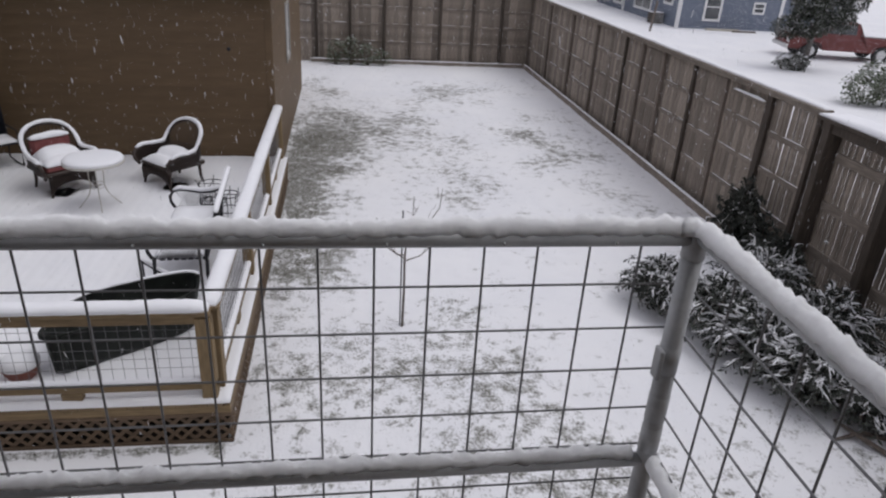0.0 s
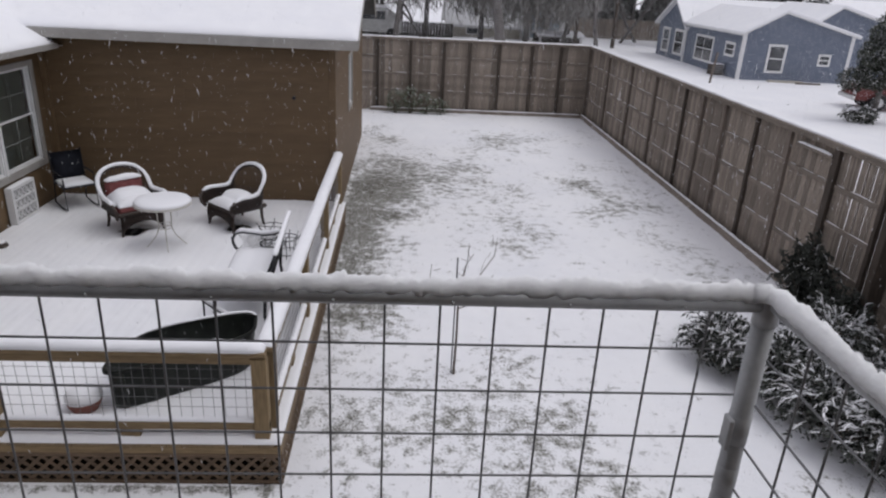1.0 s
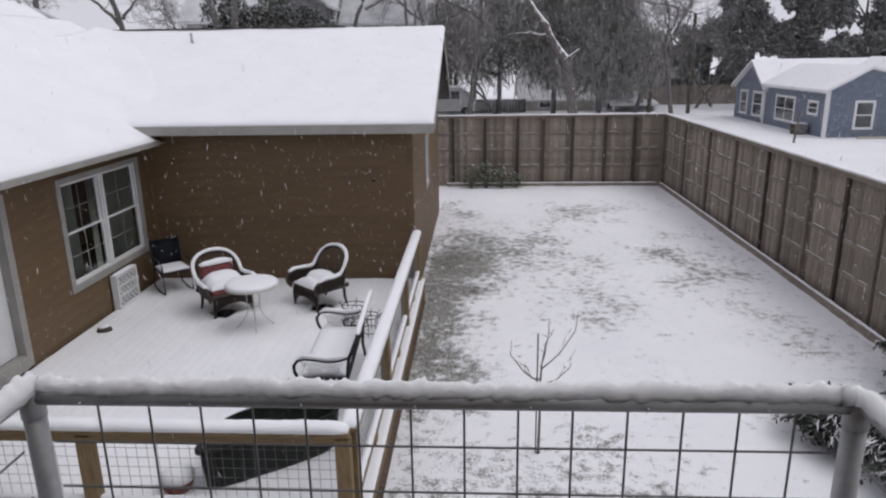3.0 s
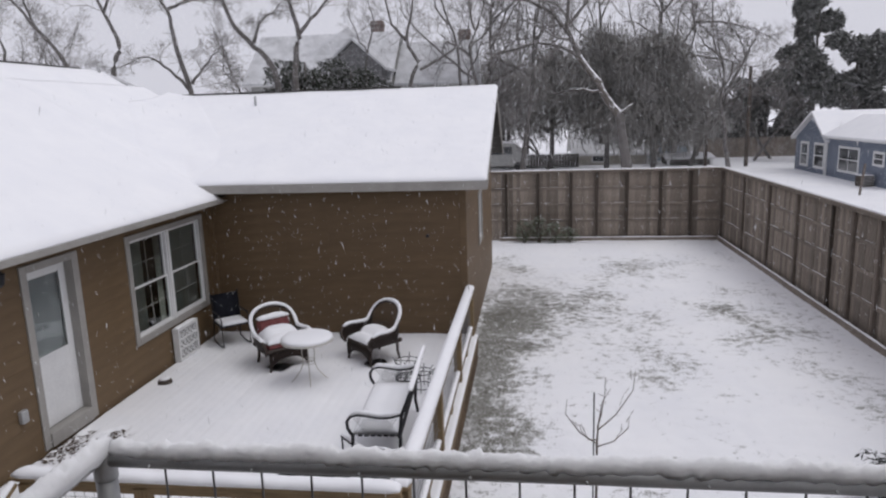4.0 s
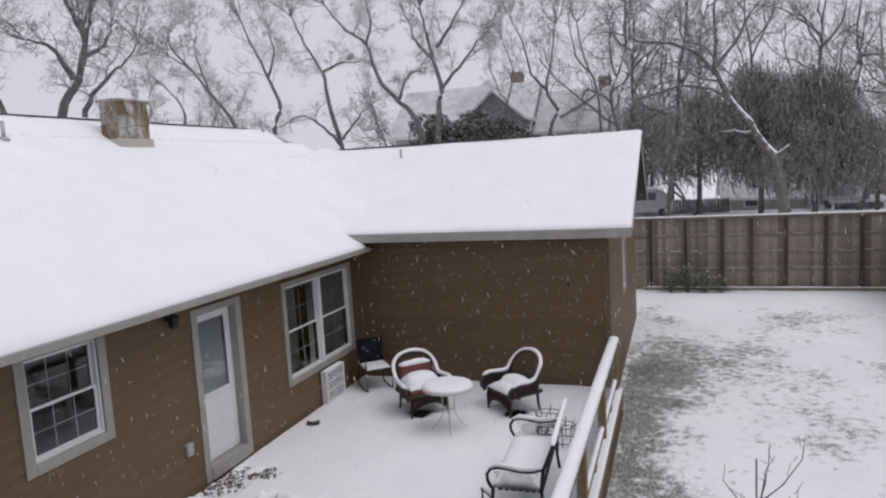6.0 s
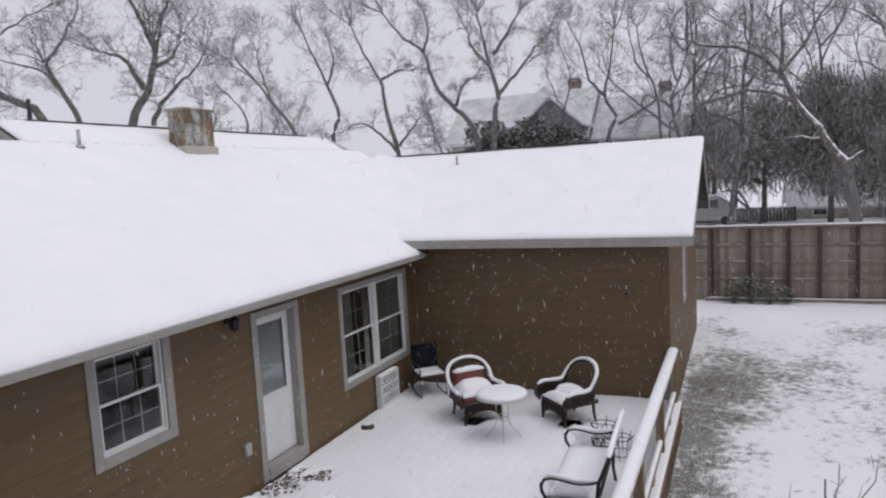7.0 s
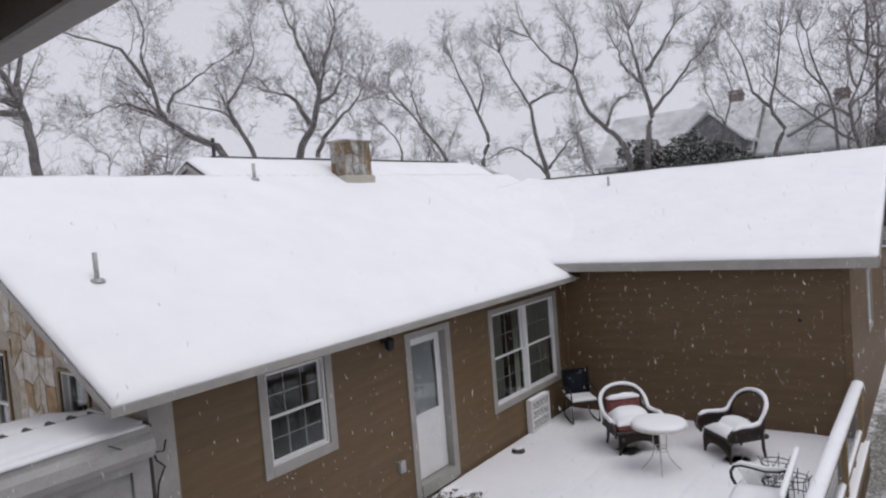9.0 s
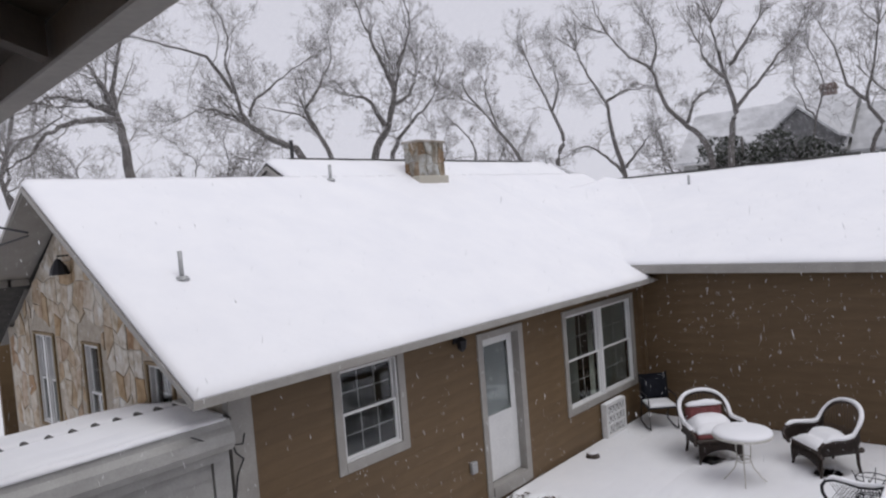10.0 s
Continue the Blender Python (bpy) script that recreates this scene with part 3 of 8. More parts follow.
bmesh.ops.transform(bm, matrix=YARD_WALL, verts=bm.verts)
part("outlet_box", bm, GALV, house, "grey weatherproof outlet box")
bm = tube(bmesh.new(), [(-2.0, WY - 0.035, 2.45), (-2.0, WY, 2.45)], 0.035, 10)
part("hose_hole_cover", bm, BLACK_IRON, house)

# rooms added behind the windows, their dimness put into near-black walls
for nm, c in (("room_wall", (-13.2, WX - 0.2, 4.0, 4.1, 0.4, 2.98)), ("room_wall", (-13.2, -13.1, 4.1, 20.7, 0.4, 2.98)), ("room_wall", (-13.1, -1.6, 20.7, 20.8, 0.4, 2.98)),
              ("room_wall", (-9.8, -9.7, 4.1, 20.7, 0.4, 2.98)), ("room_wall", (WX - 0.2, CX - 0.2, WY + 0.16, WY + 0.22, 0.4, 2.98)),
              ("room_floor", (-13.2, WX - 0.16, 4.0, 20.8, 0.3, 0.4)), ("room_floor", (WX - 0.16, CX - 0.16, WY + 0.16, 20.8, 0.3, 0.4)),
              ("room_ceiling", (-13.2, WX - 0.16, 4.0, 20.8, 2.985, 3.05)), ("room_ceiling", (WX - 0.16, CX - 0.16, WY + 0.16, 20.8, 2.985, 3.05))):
    part(nm, box(bmesh.new(), *c), DARK_ROOM, house, "added room behind the windows, dimness painted near black" if nm == "room_wall" else "")
for c in ((-15.2, -15.1, GABLE_Y + 0.2, 21.1, 0, 3.3), (-15.1, CX - 0.16, 21.0, 21.1, 0, 3.35)):
    part("back_wall", box(bmesh.new(), *c), SIDING, house)


# roofs: shingled deck, fascia, and the snow on it
def roof_slab(name, pts, thick, mat, label=""):
    return part(name, prism(bmesh.new(), pts, (0, 0, -thick)), mat, house, label)


vx = EX - (WEZ - EZ) / SLOPE
main_outline = [(EX, 3.03), (EX, WEY + 0.1), (vx, WEY + 0.1), (RIDGE1 + 0.36, WRIDGE), (RIDGE2, 16.5), (RIDGE2, 7.2), (RIDGE1, 7.2), (RIDGE1, 3.03)]
roof_slab("roof", [(x, y, main_z(x)) for x, y in main_outline], 0.08, SHINGLE, "dark shingle roof slope under snow")
R1Z, R2Z = main_z(RIDGE1), main_z(RIDGE2)
roof_slab("roof", [(RIDGE1, 3.03, R1Z), (RIDGE1, 7.3, R1Z), (-14.06, 7.3, main_z(EX)), (-14.06, 3.03, main_z(EX))], 0.08, SHINGLE)
roof_slab("roof", [(RIDGE2, 7.2, R2Z), (RIDGE2, 16.5, R2Z), (-15.8, 16.5, R2Z - SLOPE * 4.9), (-15.8, 7.2, R2Z - SLOPE * 4.9)], 0.08, SHINGLE)
roof_slab("roof", [(RIDGE2, 16.5, R2Z), (RIDGE1 + 0.36, WRIDGE, main_z(RIDGE1 + 0.36)), (-9.6, 21.4, 3.4), (-15.8, 21.4, 3.4), (-15.8, 16.5, R2Z - SLOPE * 4.9)], 0.08, SHINGLE)
WRZ = wing_z(WRIDGE)
roof_slab("roof", [(vx, WEY, wing_z(WEY)), (-0.82, WEY, wing_z(WEY)), (-0.86, WRIDGE, WRZ), (RIDGE1 + 0.3, WRIDGE, WRZ)], 0.08, SHINGLE, "dark shingle wing roof under snow")
roof_slab("roof", [(-0.86, WRIDGE, WRZ), (-0.9, 21.55, wing_z(12.45)), (-10, 21.55, wing_z(12.45)), (RIDGE1 + 0.3, WRIDGE, WRZ)], 0.08, SHINGLE)


def snow_roof(name, corner, du, dv, nu, nv, depth, keep=None):
    """A snow sheet over a roof slope: corner + u du + v dv, soft at its edges."""
    c, du, dv = Vector(corner), Vector(du), Vector(dv)
    bm = bmesh.new()

    def th(u, v):
        p = c + du * u + dv * v
        e = min(u * du.length, (1 - u) * du.length, v * dv.length)
        k = min(1.0, 0.45 + e / 0.09)
        return depth * k * (1 + 0.18 * noise.noise(p * 1.1) + 0.10 * noise.noise(p * 5.0))
    snow_pad(bm, lambda u, v: c + du * u + dv * v + Vector((0, 0, 0.003)), nu, nv, th)
    if keep:
        drop = [v for v in bm.verts if not keep(v.co)]
        bmesh.ops.delete(bm, geom=drop, context="VERTS")
    return part(name, bm, SNOW, house, "smooth snow blanket on the roof", True)


def slope_pt(x, y):
    return (x, y, main_z(x))


def valley_y(x):
    return WEY + (main_z(x) - wing_z(WEY)) / WSLOPE


D1 = EX - RIDGE1
snow_roof("roof_snow", slope_pt(EX + 0.02, 3.02), (0, WEY + 0.1 - 3.02, 0), (-D1 - 0.02, 0, SLOPE * (D1 + 0.02)), 150, 60, 0.075)
D2 = EX - RIDGE2
snow_roof("roof_snow", slope_pt(RIDGE1 + 0.15, 7.2), (0, 9.3, 0), (RIDGE2 - RIDGE1 - 0.15, 0, -SLOPE * (RIDGE2 - RIDGE1 - 0.15)), 80, 14, 0.075)
snow_roof("roof_snow", slope_pt(vx, WEY), (0, WRIDGE - WEY + 0.2, 0), (-(vx - RIDGE1), 0, SLOPE * (vx - RIDGE1)), 60, 50, 0.077, keep=lambda p: p.y < valley_y(p.x) + 0.25)
snow_roof("roof_snow", (RIDGE1 + 0.3, WEY - 0.02, wing_z(WEY - 0.02)), (-0.80 - RIDGE1 - 0.3, 0, 0), (0, WRIDGE - WEY + 0.02, WSLOPE * (WRIDGE - WEY + 0.02)), 150, 56, 0.075,
          keep=lambda p: p.z > main_z(p.x) - 0.2 or p.x > vx - 0.1)
snow_roof("roof_snow", (RIDGE1, 3.02, R1Z), (0, 4.2, 0), (-4.06, 0, -SLOPE * 4.06), 40, 30, 0.07)
snow_roof("roof_snow", (RIDGE2, 7.18, R2Z), (0, 9.3, 0), (-4.9, 0, -SLOPE * 4.9), 40, 30, 0.07)
bm = bmesh.new()
prism(bm, [(RIDGE2, 16.5, R2Z + 0.004), (RIDGE1 + 0.36, WRIDGE, main_z(RIDGE1 + 0.36) + 0.004), (-9.6, 21.4, 3.41), (-15.8, 21.4, 3.41)], (0, 0, 0.07))
part("roof_snow", bm, SNOW, house)
bm = bmesh.new()
prism(bm, [(-0.84, WRIDGE, WRZ + 0.004), (-0.88, 21.56, wing_z(12.45) + 0.004), (-10, 21.56, wing_z(12.45) + 0.004), (RIDGE1 + 0.3, WRIDGE, WRZ + 0.004)], (0, 0, 0.06))
part("roof_snow", bm, SNOW, house)
# snow drifted smooth across the valley between the two slopes
bm = bmesh.new()
VALLEY_SOFT = 0.7


def valley_at(u, v):
    x = vx + 0.10 + (RIDGE1 + 0.75 - vx - 0.10) * u
    y = min(max(valley_y(x) - 1.8 + 3.6 * v, WEY + 0.02), WRIDGE)
    return x, y, max(main_z(x), wing_z(y))


def valley_depth(u, v):
    x, y, z = valley_at(u, v)
    h = max(0.0, VALLEY_SOFT - abs(main_z(x) - wing_z(y))) / VALLEY_SOFT * max(0.0, min(1.0, (y - WEY) / 0.8))
    return 0.03 + 0.052 * min(1, min(v, 1 - v, u) / 0.10) + h * h * VALLEY_SOFT / 4


part("valley_snow", snow_pad(bm, valley_at, 60, 26, valley_depth), SNOW, house, "snow drifted across the roof valley", True)
# ridge strips left bare of snow
bm = bmesh.new()
beam(bm, (RIDGE2 - 0.02, 7.7, R2Z + 0.080), (RIDGE2 - 0.02, 15.6, R2Z + 0.080), 0.10, 0.035)
part("ridge_vent", bm, SHINGLE, house, "dark ridge vent showing through the snow")
bm = bmesh.new()
beam(bm, (-8.9, WRIDGE + 0.02, WRZ + 0.095), (-3.2, WRIDGE + 0.02, WRZ + 0.095), 0.10, 0.04)
part("ridge_vent", bm, SHINGLE, house)

# fascias, rakes and soffits
bm = beam(bmesh.new(), (EX + 0.02, 3.0, EZ + 0.012), (EX + 0.02, WEY + 0.2, EZ + 0.012), 0.03, 0.085)
part("fascia", bm, TRIM, house, "taupe eave fascia board")
bm = beam(bmesh.new(), (vx - 0.05, WEY - 0.017, WEZ + 0.04), (-0.80, WEY - 0.017, WEZ + 0.04), 0.03, 0.16)
part("fascia", bm, TRIM, house, "taupe wing eave fascia board")
bm = bmesh.new()
box(bm, WX, EX, 3.03, WEY + 0.45, EZ - 0.02, EZ)
part("soffit", bm, TRIM, house)
bm = bmesh.new()
box(bm, WX, -0.82, WEY, WY, WEZ - 0.02, WEZ)
part("soffit", bm, TRIM, house)
for x0, y0, zz0, x1, y1, zz1 in ((-0.80, WEY, WEZ + 0.06, -0.84, WRIDGE, WRZ - 0.09), (-0.84, WRIDGE, WRZ - 0.09, -0.88, 21.55, wing_z(12.45) - 0.09),
                                 (EX, 3.02, EZ + 0.0, RIDGE1, 3.02, R1Z - 0.055), (RIDGE1, 3.02, R1Z - 0.055, -14.06, 3.02, EZ + 0.0),
                                 (RIDGE1 - 0.15, 7.19, R2Z - 0.39, RIDGE2, 7.19, R2Z - 0.09), (RIDGE2, 7.19, R2Z - 0.09, -13.0, 7.19, R2Z - 1.25)):
    part("rake_board", beam(bmesh.new(), (x0, y0, zz0), (x1, y1, zz1), 0.03, 0.06 if y0 < 8 and y0 == y1 else 0.16), TRIM, house)
for s in (1, -1):
    xe = EX if s > 0 else -14.06
    part("soffit", prism(bmesh.new(), [(RIDGE1, 3.03, R1Z - 0.10), (xe, 3.03, EZ + 0.03), (xe, GABLE_Y, EZ + 0.03), (RIDGE1, GABLE_Y, R1Z - 0.10)], (0, 0, -0.02)), TRIM, house)
part("gable_panel", prism(bmesh.new(), [(RIDGE1 + 0.3, 7.26, R1Z - 0.2), (RIDGE2, 7.26, R2Z - 0.1), (-13.4, 7.26, R1Z - 1.4)], (0, 0.1, 0)), TRIM, house)
part("soffit", prism(bmesh.new(), [(-12.4, GABLE_Y, R1Z - SLOPE * (RIDGE1 + 12.4) - 0.085), (-14.05, GABLE_Y, EZ - 0.07), (-14.05, 7.25, EZ - 0.07), (-12.4, 7.25, R1Z - SLOPE * (RIDGE1 + 12.4) - 0.085)], (0, 0, -0.02)), TRIM, house)
# brackets of the far soffit
for y in (3.05, 3.3):
    part("bracket", beam(bmesh.new(), (-12.1, y, 4.28), (-12.1, y + 0.3, 4.28), 0.06, 0.10), TRIM, house)

# vent pipes on the roof
for x, y, h, r in ((-7.63, 3.86, 0.30, 0.028), (-9.88, 7.99, 0.26, 0.03)):
    bm = tube(bmesh.new(), [(x, y, main_z(x)), (x, y, main_z(x) + 0.09 + h)], r, 10)
    pipe = part("vent_pipe", bm, GALV, house, "grey vent pipe standing in roof snow", True)
    bm = tube(bmesh.new(), [(x, y, main_z(x) + 0.06), (x, y, main_z(x) + 0.10)], [0.09, 0.06], 12)
    part("flashing", bm, GALV, pipe)
bm = tube(bmesh.new(), [(-6.61, 16.17, wing_z(16.17)), (-6.61, 16.17, wing_z(16.17) + 0.30)], 0.03, 10)
part("vent_pipe", bm, GALV, house, "", True)
bm = tube(bmesh.new(), [(RIDGE2 + 0.1, 16.2, R2Z), (RIDGE2 + 0.1, 16.2, R2Z + 0.22)], 0.04, 8)
part("vent_pipe", bm, GALV, house, "", True)
bm = tube(bmesh.new(), [(RIDGE1 - 2.2, 8.9, R1Z - 0.2), (RIDGE1 - 2.2, 8.9, R1Z + 1.05)], 0.04, 8)
part("vent_pipe", bm, BLACK_IRON, house, "", True)


# ---------------------------------------------------------------- stone gable, chimney
def stone_piece(quad, out, proud):
    """A split stone on a wall plane: outline quad, pushed out, its face smaller than its back."""
    bm = bmesh.new()
    c = sum((Vector(q) for q in quad), Vector()) / len(quad)
    o = Vector(out)
    back = [bm.verts.new(Vector(q)) for q in quad]
    mid = [bm.verts.new(Vector(q) + o * proud * 0.6) for q in quad]
    face = [bm.verts.new(c + (Vector(q) - c) * 0.93 + o * proud) for q in quad]
    bm.faces.new(face)
    for i in range(len(quad)):
        j = (i + 1) % len(quad)
        bm.faces.new((back[i], back[j], mid[j], mid[i]))
        bm.faces.new((mid[i], mid[j], face[j], face[i]))
    return bm


def stone_field(parent, origin, du, dv, w, h, sw, sh, out, ok, seed, proud=0.03, mat=STONE):
    """Irregular flagstones over a rectangle, leaving joints; ok(u, v) says where stone lies."""
    rnd = random.Random(seed)
    o, du, dv = Vector(origin), Vector(du), Vector(dv)
    nu, nv = max(1, round(w / sw)), max(1, round(h / sh))
    grid = {}
    for i in range(nu + 1):
        for j in range(nv + 1):
            ju = rnd.uniform(-0.36, 0.36) if 0 < i < nu else 0
            jv = rnd.uniform(-0.40, 0.40) if 0 < j < nv else 0
            if i % 2:
                jv += 0.35 * (0 < j < nv)
            grid[i, j] = ((i + ju) * w / nu, (j + jv) * h / nv)
    for i in range(nu):
        for j in range(nv):
            q = [grid[i, j], grid[i + 1, j], grid[i + 1, j + 1], grid[i, j + 1]]
            cu, cv = sum(p[0] for p in q) / 4, sum(p[1] for p in q) / 4
            if not all(ok(u + (cu - u) * 0.1, v + (cv - v) * 0.1) for u, v in q):
                k = 0.55
                q = [(cu + (u - cu) * k, cv + (v - cv) * k) for u, v in q]
                if not all(ok(u, v) for u, v in q):
                    continue
            l = math.hypot(q[2][0] - q[0][0], q[2][1] - q[0][1])
            k = 1 - 0.009 / l
            q8 = []
            for a, b in zip(q, q[1:] + q[:1]):
                q8.append(a)
                m = rnd.uniform(0.35, 0.65)
                q8.append((a[0] + (b[0] - a[0]) * m + (cu - a[0]) * rnd.uniform(0, 0.10), a[1] + (b[1] - a[1]) * m + (cv - a[1]) * rnd.uniform(0, 0.10)))
            pts = [o + du * (cu + (u - cu) * k) + dv * (cv + (v - cv) * k) for u, v in q8]
            part("stone", stone_piece(pts, out, proud * rnd.uniform(0.6, 1.3)), mat, parent)


GW = [(-12.12, -11.32, 2.05, 3.46), (-10.14, -9.62, 2.05, 3.42), (-8.2, -7.6, 2.0, 3.30)]
gable = clad_wall("stone_wall", GABLE_WALL, -13.5, WX - 0.1, 0.0, 3.5, GW, MORTAR, "cream and tan flagstone gable wall",
                  top=[(-13.2, 3.5), (RIDGE1, R1Z - 0.10), (-6.86, 3.5)], boards=False)
for i, g in enumerate(GW):
    sash_window("narrow double-hung window in flagstone wall", GABLE_WALL, *g, 1 if i else 2, (2, 2) if i else (0, 0), 0.05, False, house, DECK_POST)


def gable_ok(u, v):
    x, z = -13.4 + u, 1.85 + v
    if z > 3.36 + (R1Z - 3.46) * (1 - abs(x - RIDGE1) / 3.55) or x > WX - 0.15:
        return False
    return not any(a - 0.09 < x < b + 0.09 and c - 0.1 < z < d + 0.1 for a, b, c, d in GW)


bm = bmesh.new()
tube(bm, [(-10.35, GABLE_Y - 0.16, 4.62), (-10.35, GABLE_Y - 0.15, 4.52), (-10.35, GABLE_Y - 0.15, 4.40)], [0.03, 0.10, 0.13], 10)
tube(bm, [(-10.35, GABLE_Y, 4.66), (-10.35, GABLE_Y - 0.16, 4.66), (-10.35, GABLE_Y - 0.16, 4.60)], 0.014, 6)
part("wall_lamp", bm, BLACK_IRON, house, "black bell-shaped lamp on the stone gable")
bm = bmesh.new()
tube(bm, [(-9.9, 3.0, R1Z - 0.62), (-10.3, 2.8, R1Z - 0.52), (-10.8, 2.6, R1Z - 0.45), (-13, 1.8, R1Z - 0.2), (-22, -1.5, R1Z + 0.9)], 0.016, 5)
tube(bm, [(-9.9, 3.0, R1Z - 0.66), (-10.4, 2.8, R1Z - 0.75), (-11.1, 2.6, R1Z - 0.62), (-13, 1.9, R1Z - 0.3), (-22, -1.6, R1Z + 0.7)], 0.012, 5)
part("service_cable", bm, BLACK_IRON, house, "black overhead service cable at the gable")

chimney = part("chimney", box(bmesh.new(), -10.13, -9.75, 10.20, 10.98, 5.1, 6.34), MORTAR, house, "flagstone chimney with pale mortar base")
bm = box(bmesh.new(), -10.19, -9.69, 10.14, 11.04, 5.2, 5.66, 0.02)
part("chimney_base", bm, CREAM_SIDING, chimney, "pale mortar collar")
bm = box(bmesh.new(), -10.18, -9.70, 10.15, 11.03, 6.34, 6.39, 0.01)
part("chimney_cap", bm, OLD_STONE, chimney)

# ---------------------------------------------------------------- breezeway beside the stone gable
breeze = thing("breezeway", (-7.2, 1.5, 0), "low snow-covered breezeway with pale gutter beside stone gable", "outbuilding")
bm = bmesh.new()
for y in (0,):
    box(bm, WX - 0.12, WX - 0.02, -6.0, 3.58, 0.0, 2.62)
    box(bm, -8.3, -8.2, -6.0, 3.58, 0.0, 2.62)
wallb = part("wall", bm, PALE_GUTTER, breeze, "pale grey lap siding wall")
for i in range(12):
    bm = bmesh.new()
    z = 0.1 + i * 0.205
    prism(bm, [(WX - 0.02, -6, z), (WX + 0.016, -6, z), (WX - 0.012, -6, z + 0.2), (WX - 0.02, -6, z + 0.2)], (0, 9.36, 0))
    part("siding_board", bm, PALE_GUTTER, wallb)
part("corner_post", box(bmesh.new(), WX - 0.02, WX + 0.03, 3.38, 3.56, 0, 2.62, 0.005), PALE_GUTTER, breeze)
bm = bmesh.new()
# ogee gutter profile swept along the eave
prof = [(0, 0.0), (0.015, -0.03), (0.06, -0.055), (0.075, -0.10), (0.02, -0.135), (-0.06, -0.14), (-0.06, 0.0), (-0.045, 0.0), (-0.045, -0.11), (0.0, -0.11), (0.045, -0.09), (0.03, -0.06), (-0.012, -0.02)]
prism(bm, [(-6.27 + 1.2 * a, -6, 2.945 + 2.3 * b) for a, b in prof], (0, 9.52, 0))
part("gutter", bm, PALE_GUTTER, breeze, "pale ogee gutter")
part("fascia", box(bmesh.new(), -6.385, -6.345, -6, 3.5, 2.52, 2.93), PALE_GUTTER, breeze)
part("soffit", box(bmesh.new(), WX - 0.1, -6.35, -6, 3.5, 2.54, 2.56), PALE_GUTTER, breeze)
part("roof", prism(bmesh.new(), [(-6.34, -6, 2.925), (-6.34, 3.58, 2.925), (-7.2, 3.58, 2.955), (-7.2, -6, 2.955)], (0, 0, -0.03)), SHINGLE, breeze)
part("roof", prism(bmesh.new(), [(-7.2, -6, 2.95), (-7.2, 3.58, 2.95), (-8.4, 3.58, 2.80), (-8.4, -6, 2.80)], (0, 0, -0.03)), SHINGLE, breeze)
bm = bmesh.new()
snow_pad(bm, lambda u, v: (-6.42 - 0.75 * v, -5.9 + 9.44 * u, 2.93 + 0.024 * v), 180, 20,
         lambda u, v: 0.055 * mound(u, v, 0.10) * (1 + 0.25 * noise.noise((u * 20, v * 3, 0.4))) * (0.75 if 0.30 < v < 0.36 else 1))
part("roof_snow", bm, SNOW, breeze, "snow on the breezeway roof", True)
bm = bmesh.new()
snow_pad(bm, lambda u, v: (-7.24 - 1.14 * v, -5.9 + 9.44 * u, 2.948 - 0.145 * v), 120, 14, lambda u, v: 0.05 * mound(u, v, 0.10) * (1 + 0.25 * noise.noise((u * 20, v * 3, 2.4))))
part("roof_snow", bm, SNOW, breeze, "", True)
bm = bmesh.new()
snow_bar(bm, [(-6.30, -5.9, 2.94), (-6.30, 3.48, 2.94)], 0.12, 0.045, 0.3, 0.06)
part("gutter_snow", bm, SNOW, breeze, "", True)
for i in range(26):
    y = 3.45 - i * 0.21
    bm = tube(bmesh.new(), [(-7.14, y, 2.968), (-7.26, y, 2.968)], 0.036, 8)
    part("ridge_roll", bm, SHINGLE, breeze)
bm = bmesh.new()
tube(bm, [(WX + 0.05, 3.56, 2.74), (WX + 0.09, 3.60, 2.55), (WX + 0.06, 3.70, 2.45), (WX + 0.05, 3.62, 2.3), (WX + 0.04, 3.55, 1.9)], 0.010, 5)
tube(bm, [(WX + 0.12, 3.4, 2.80), (WX + 0.16, 3.55, 2.66), (WX + 0.10, 3.68, 2.62), (WX + 0.03, 3.75, 2.7)], 0.008, 5)
tube(bm, [(-6.16, 3.05, 2.90), (WX + 0.2, 3.3, 2.75), (WX + 0.1, 3.6, 2.72)], 0.006, 5)
part("loose_cable", bm, BLACK_IRON, breeze, "black cables at the corner")


# ---------------------------------------------------------------- deck
deck = thing("deck", (-3.8, 9, 0), "raised wooden deck under smooth snow with lattice skirt", "deck", kind="structure")
DX0, DX1, DY0, DY1 = WX + 0.02, -1.06, 5.42, WY - 0.02
for i in range(38):
    x = DX0 + i * 0.143
    if x + 0.138 < DX1:
        part("deck_board", box(bmesh.new(), x, x + 0.138, DY0, DY1, DZ - 0.075, DZ - 0.04, 0.003), DECK_WOOD_Y, deck)
for name, c in (("rim_board", (DX0, DX1, DY0, DY0 + 0.04, DZ - 0.15, DZ - 0.076)), ("rim_board", (DX1 - 0.04, DX1, DY0 + 0.04, DY1, DZ - 0.15, DZ - 0.076))):
    part(name, box(bmesh.new(), *c, 0.004), DECK_WOOD if c[1] - c[0] > 1 else DECK_WOOD_Y, deck)
for x in (DX0 + 0.2, -3.9, DX1 - 0.2):
    for y in (5.6, 8.2, 10.8):
        part("pier", box(bmesh.new(), x - 0.05, x + 0.05, y, y + 0.1, -0.02, DZ - 0.1), DECK_POST, deck)


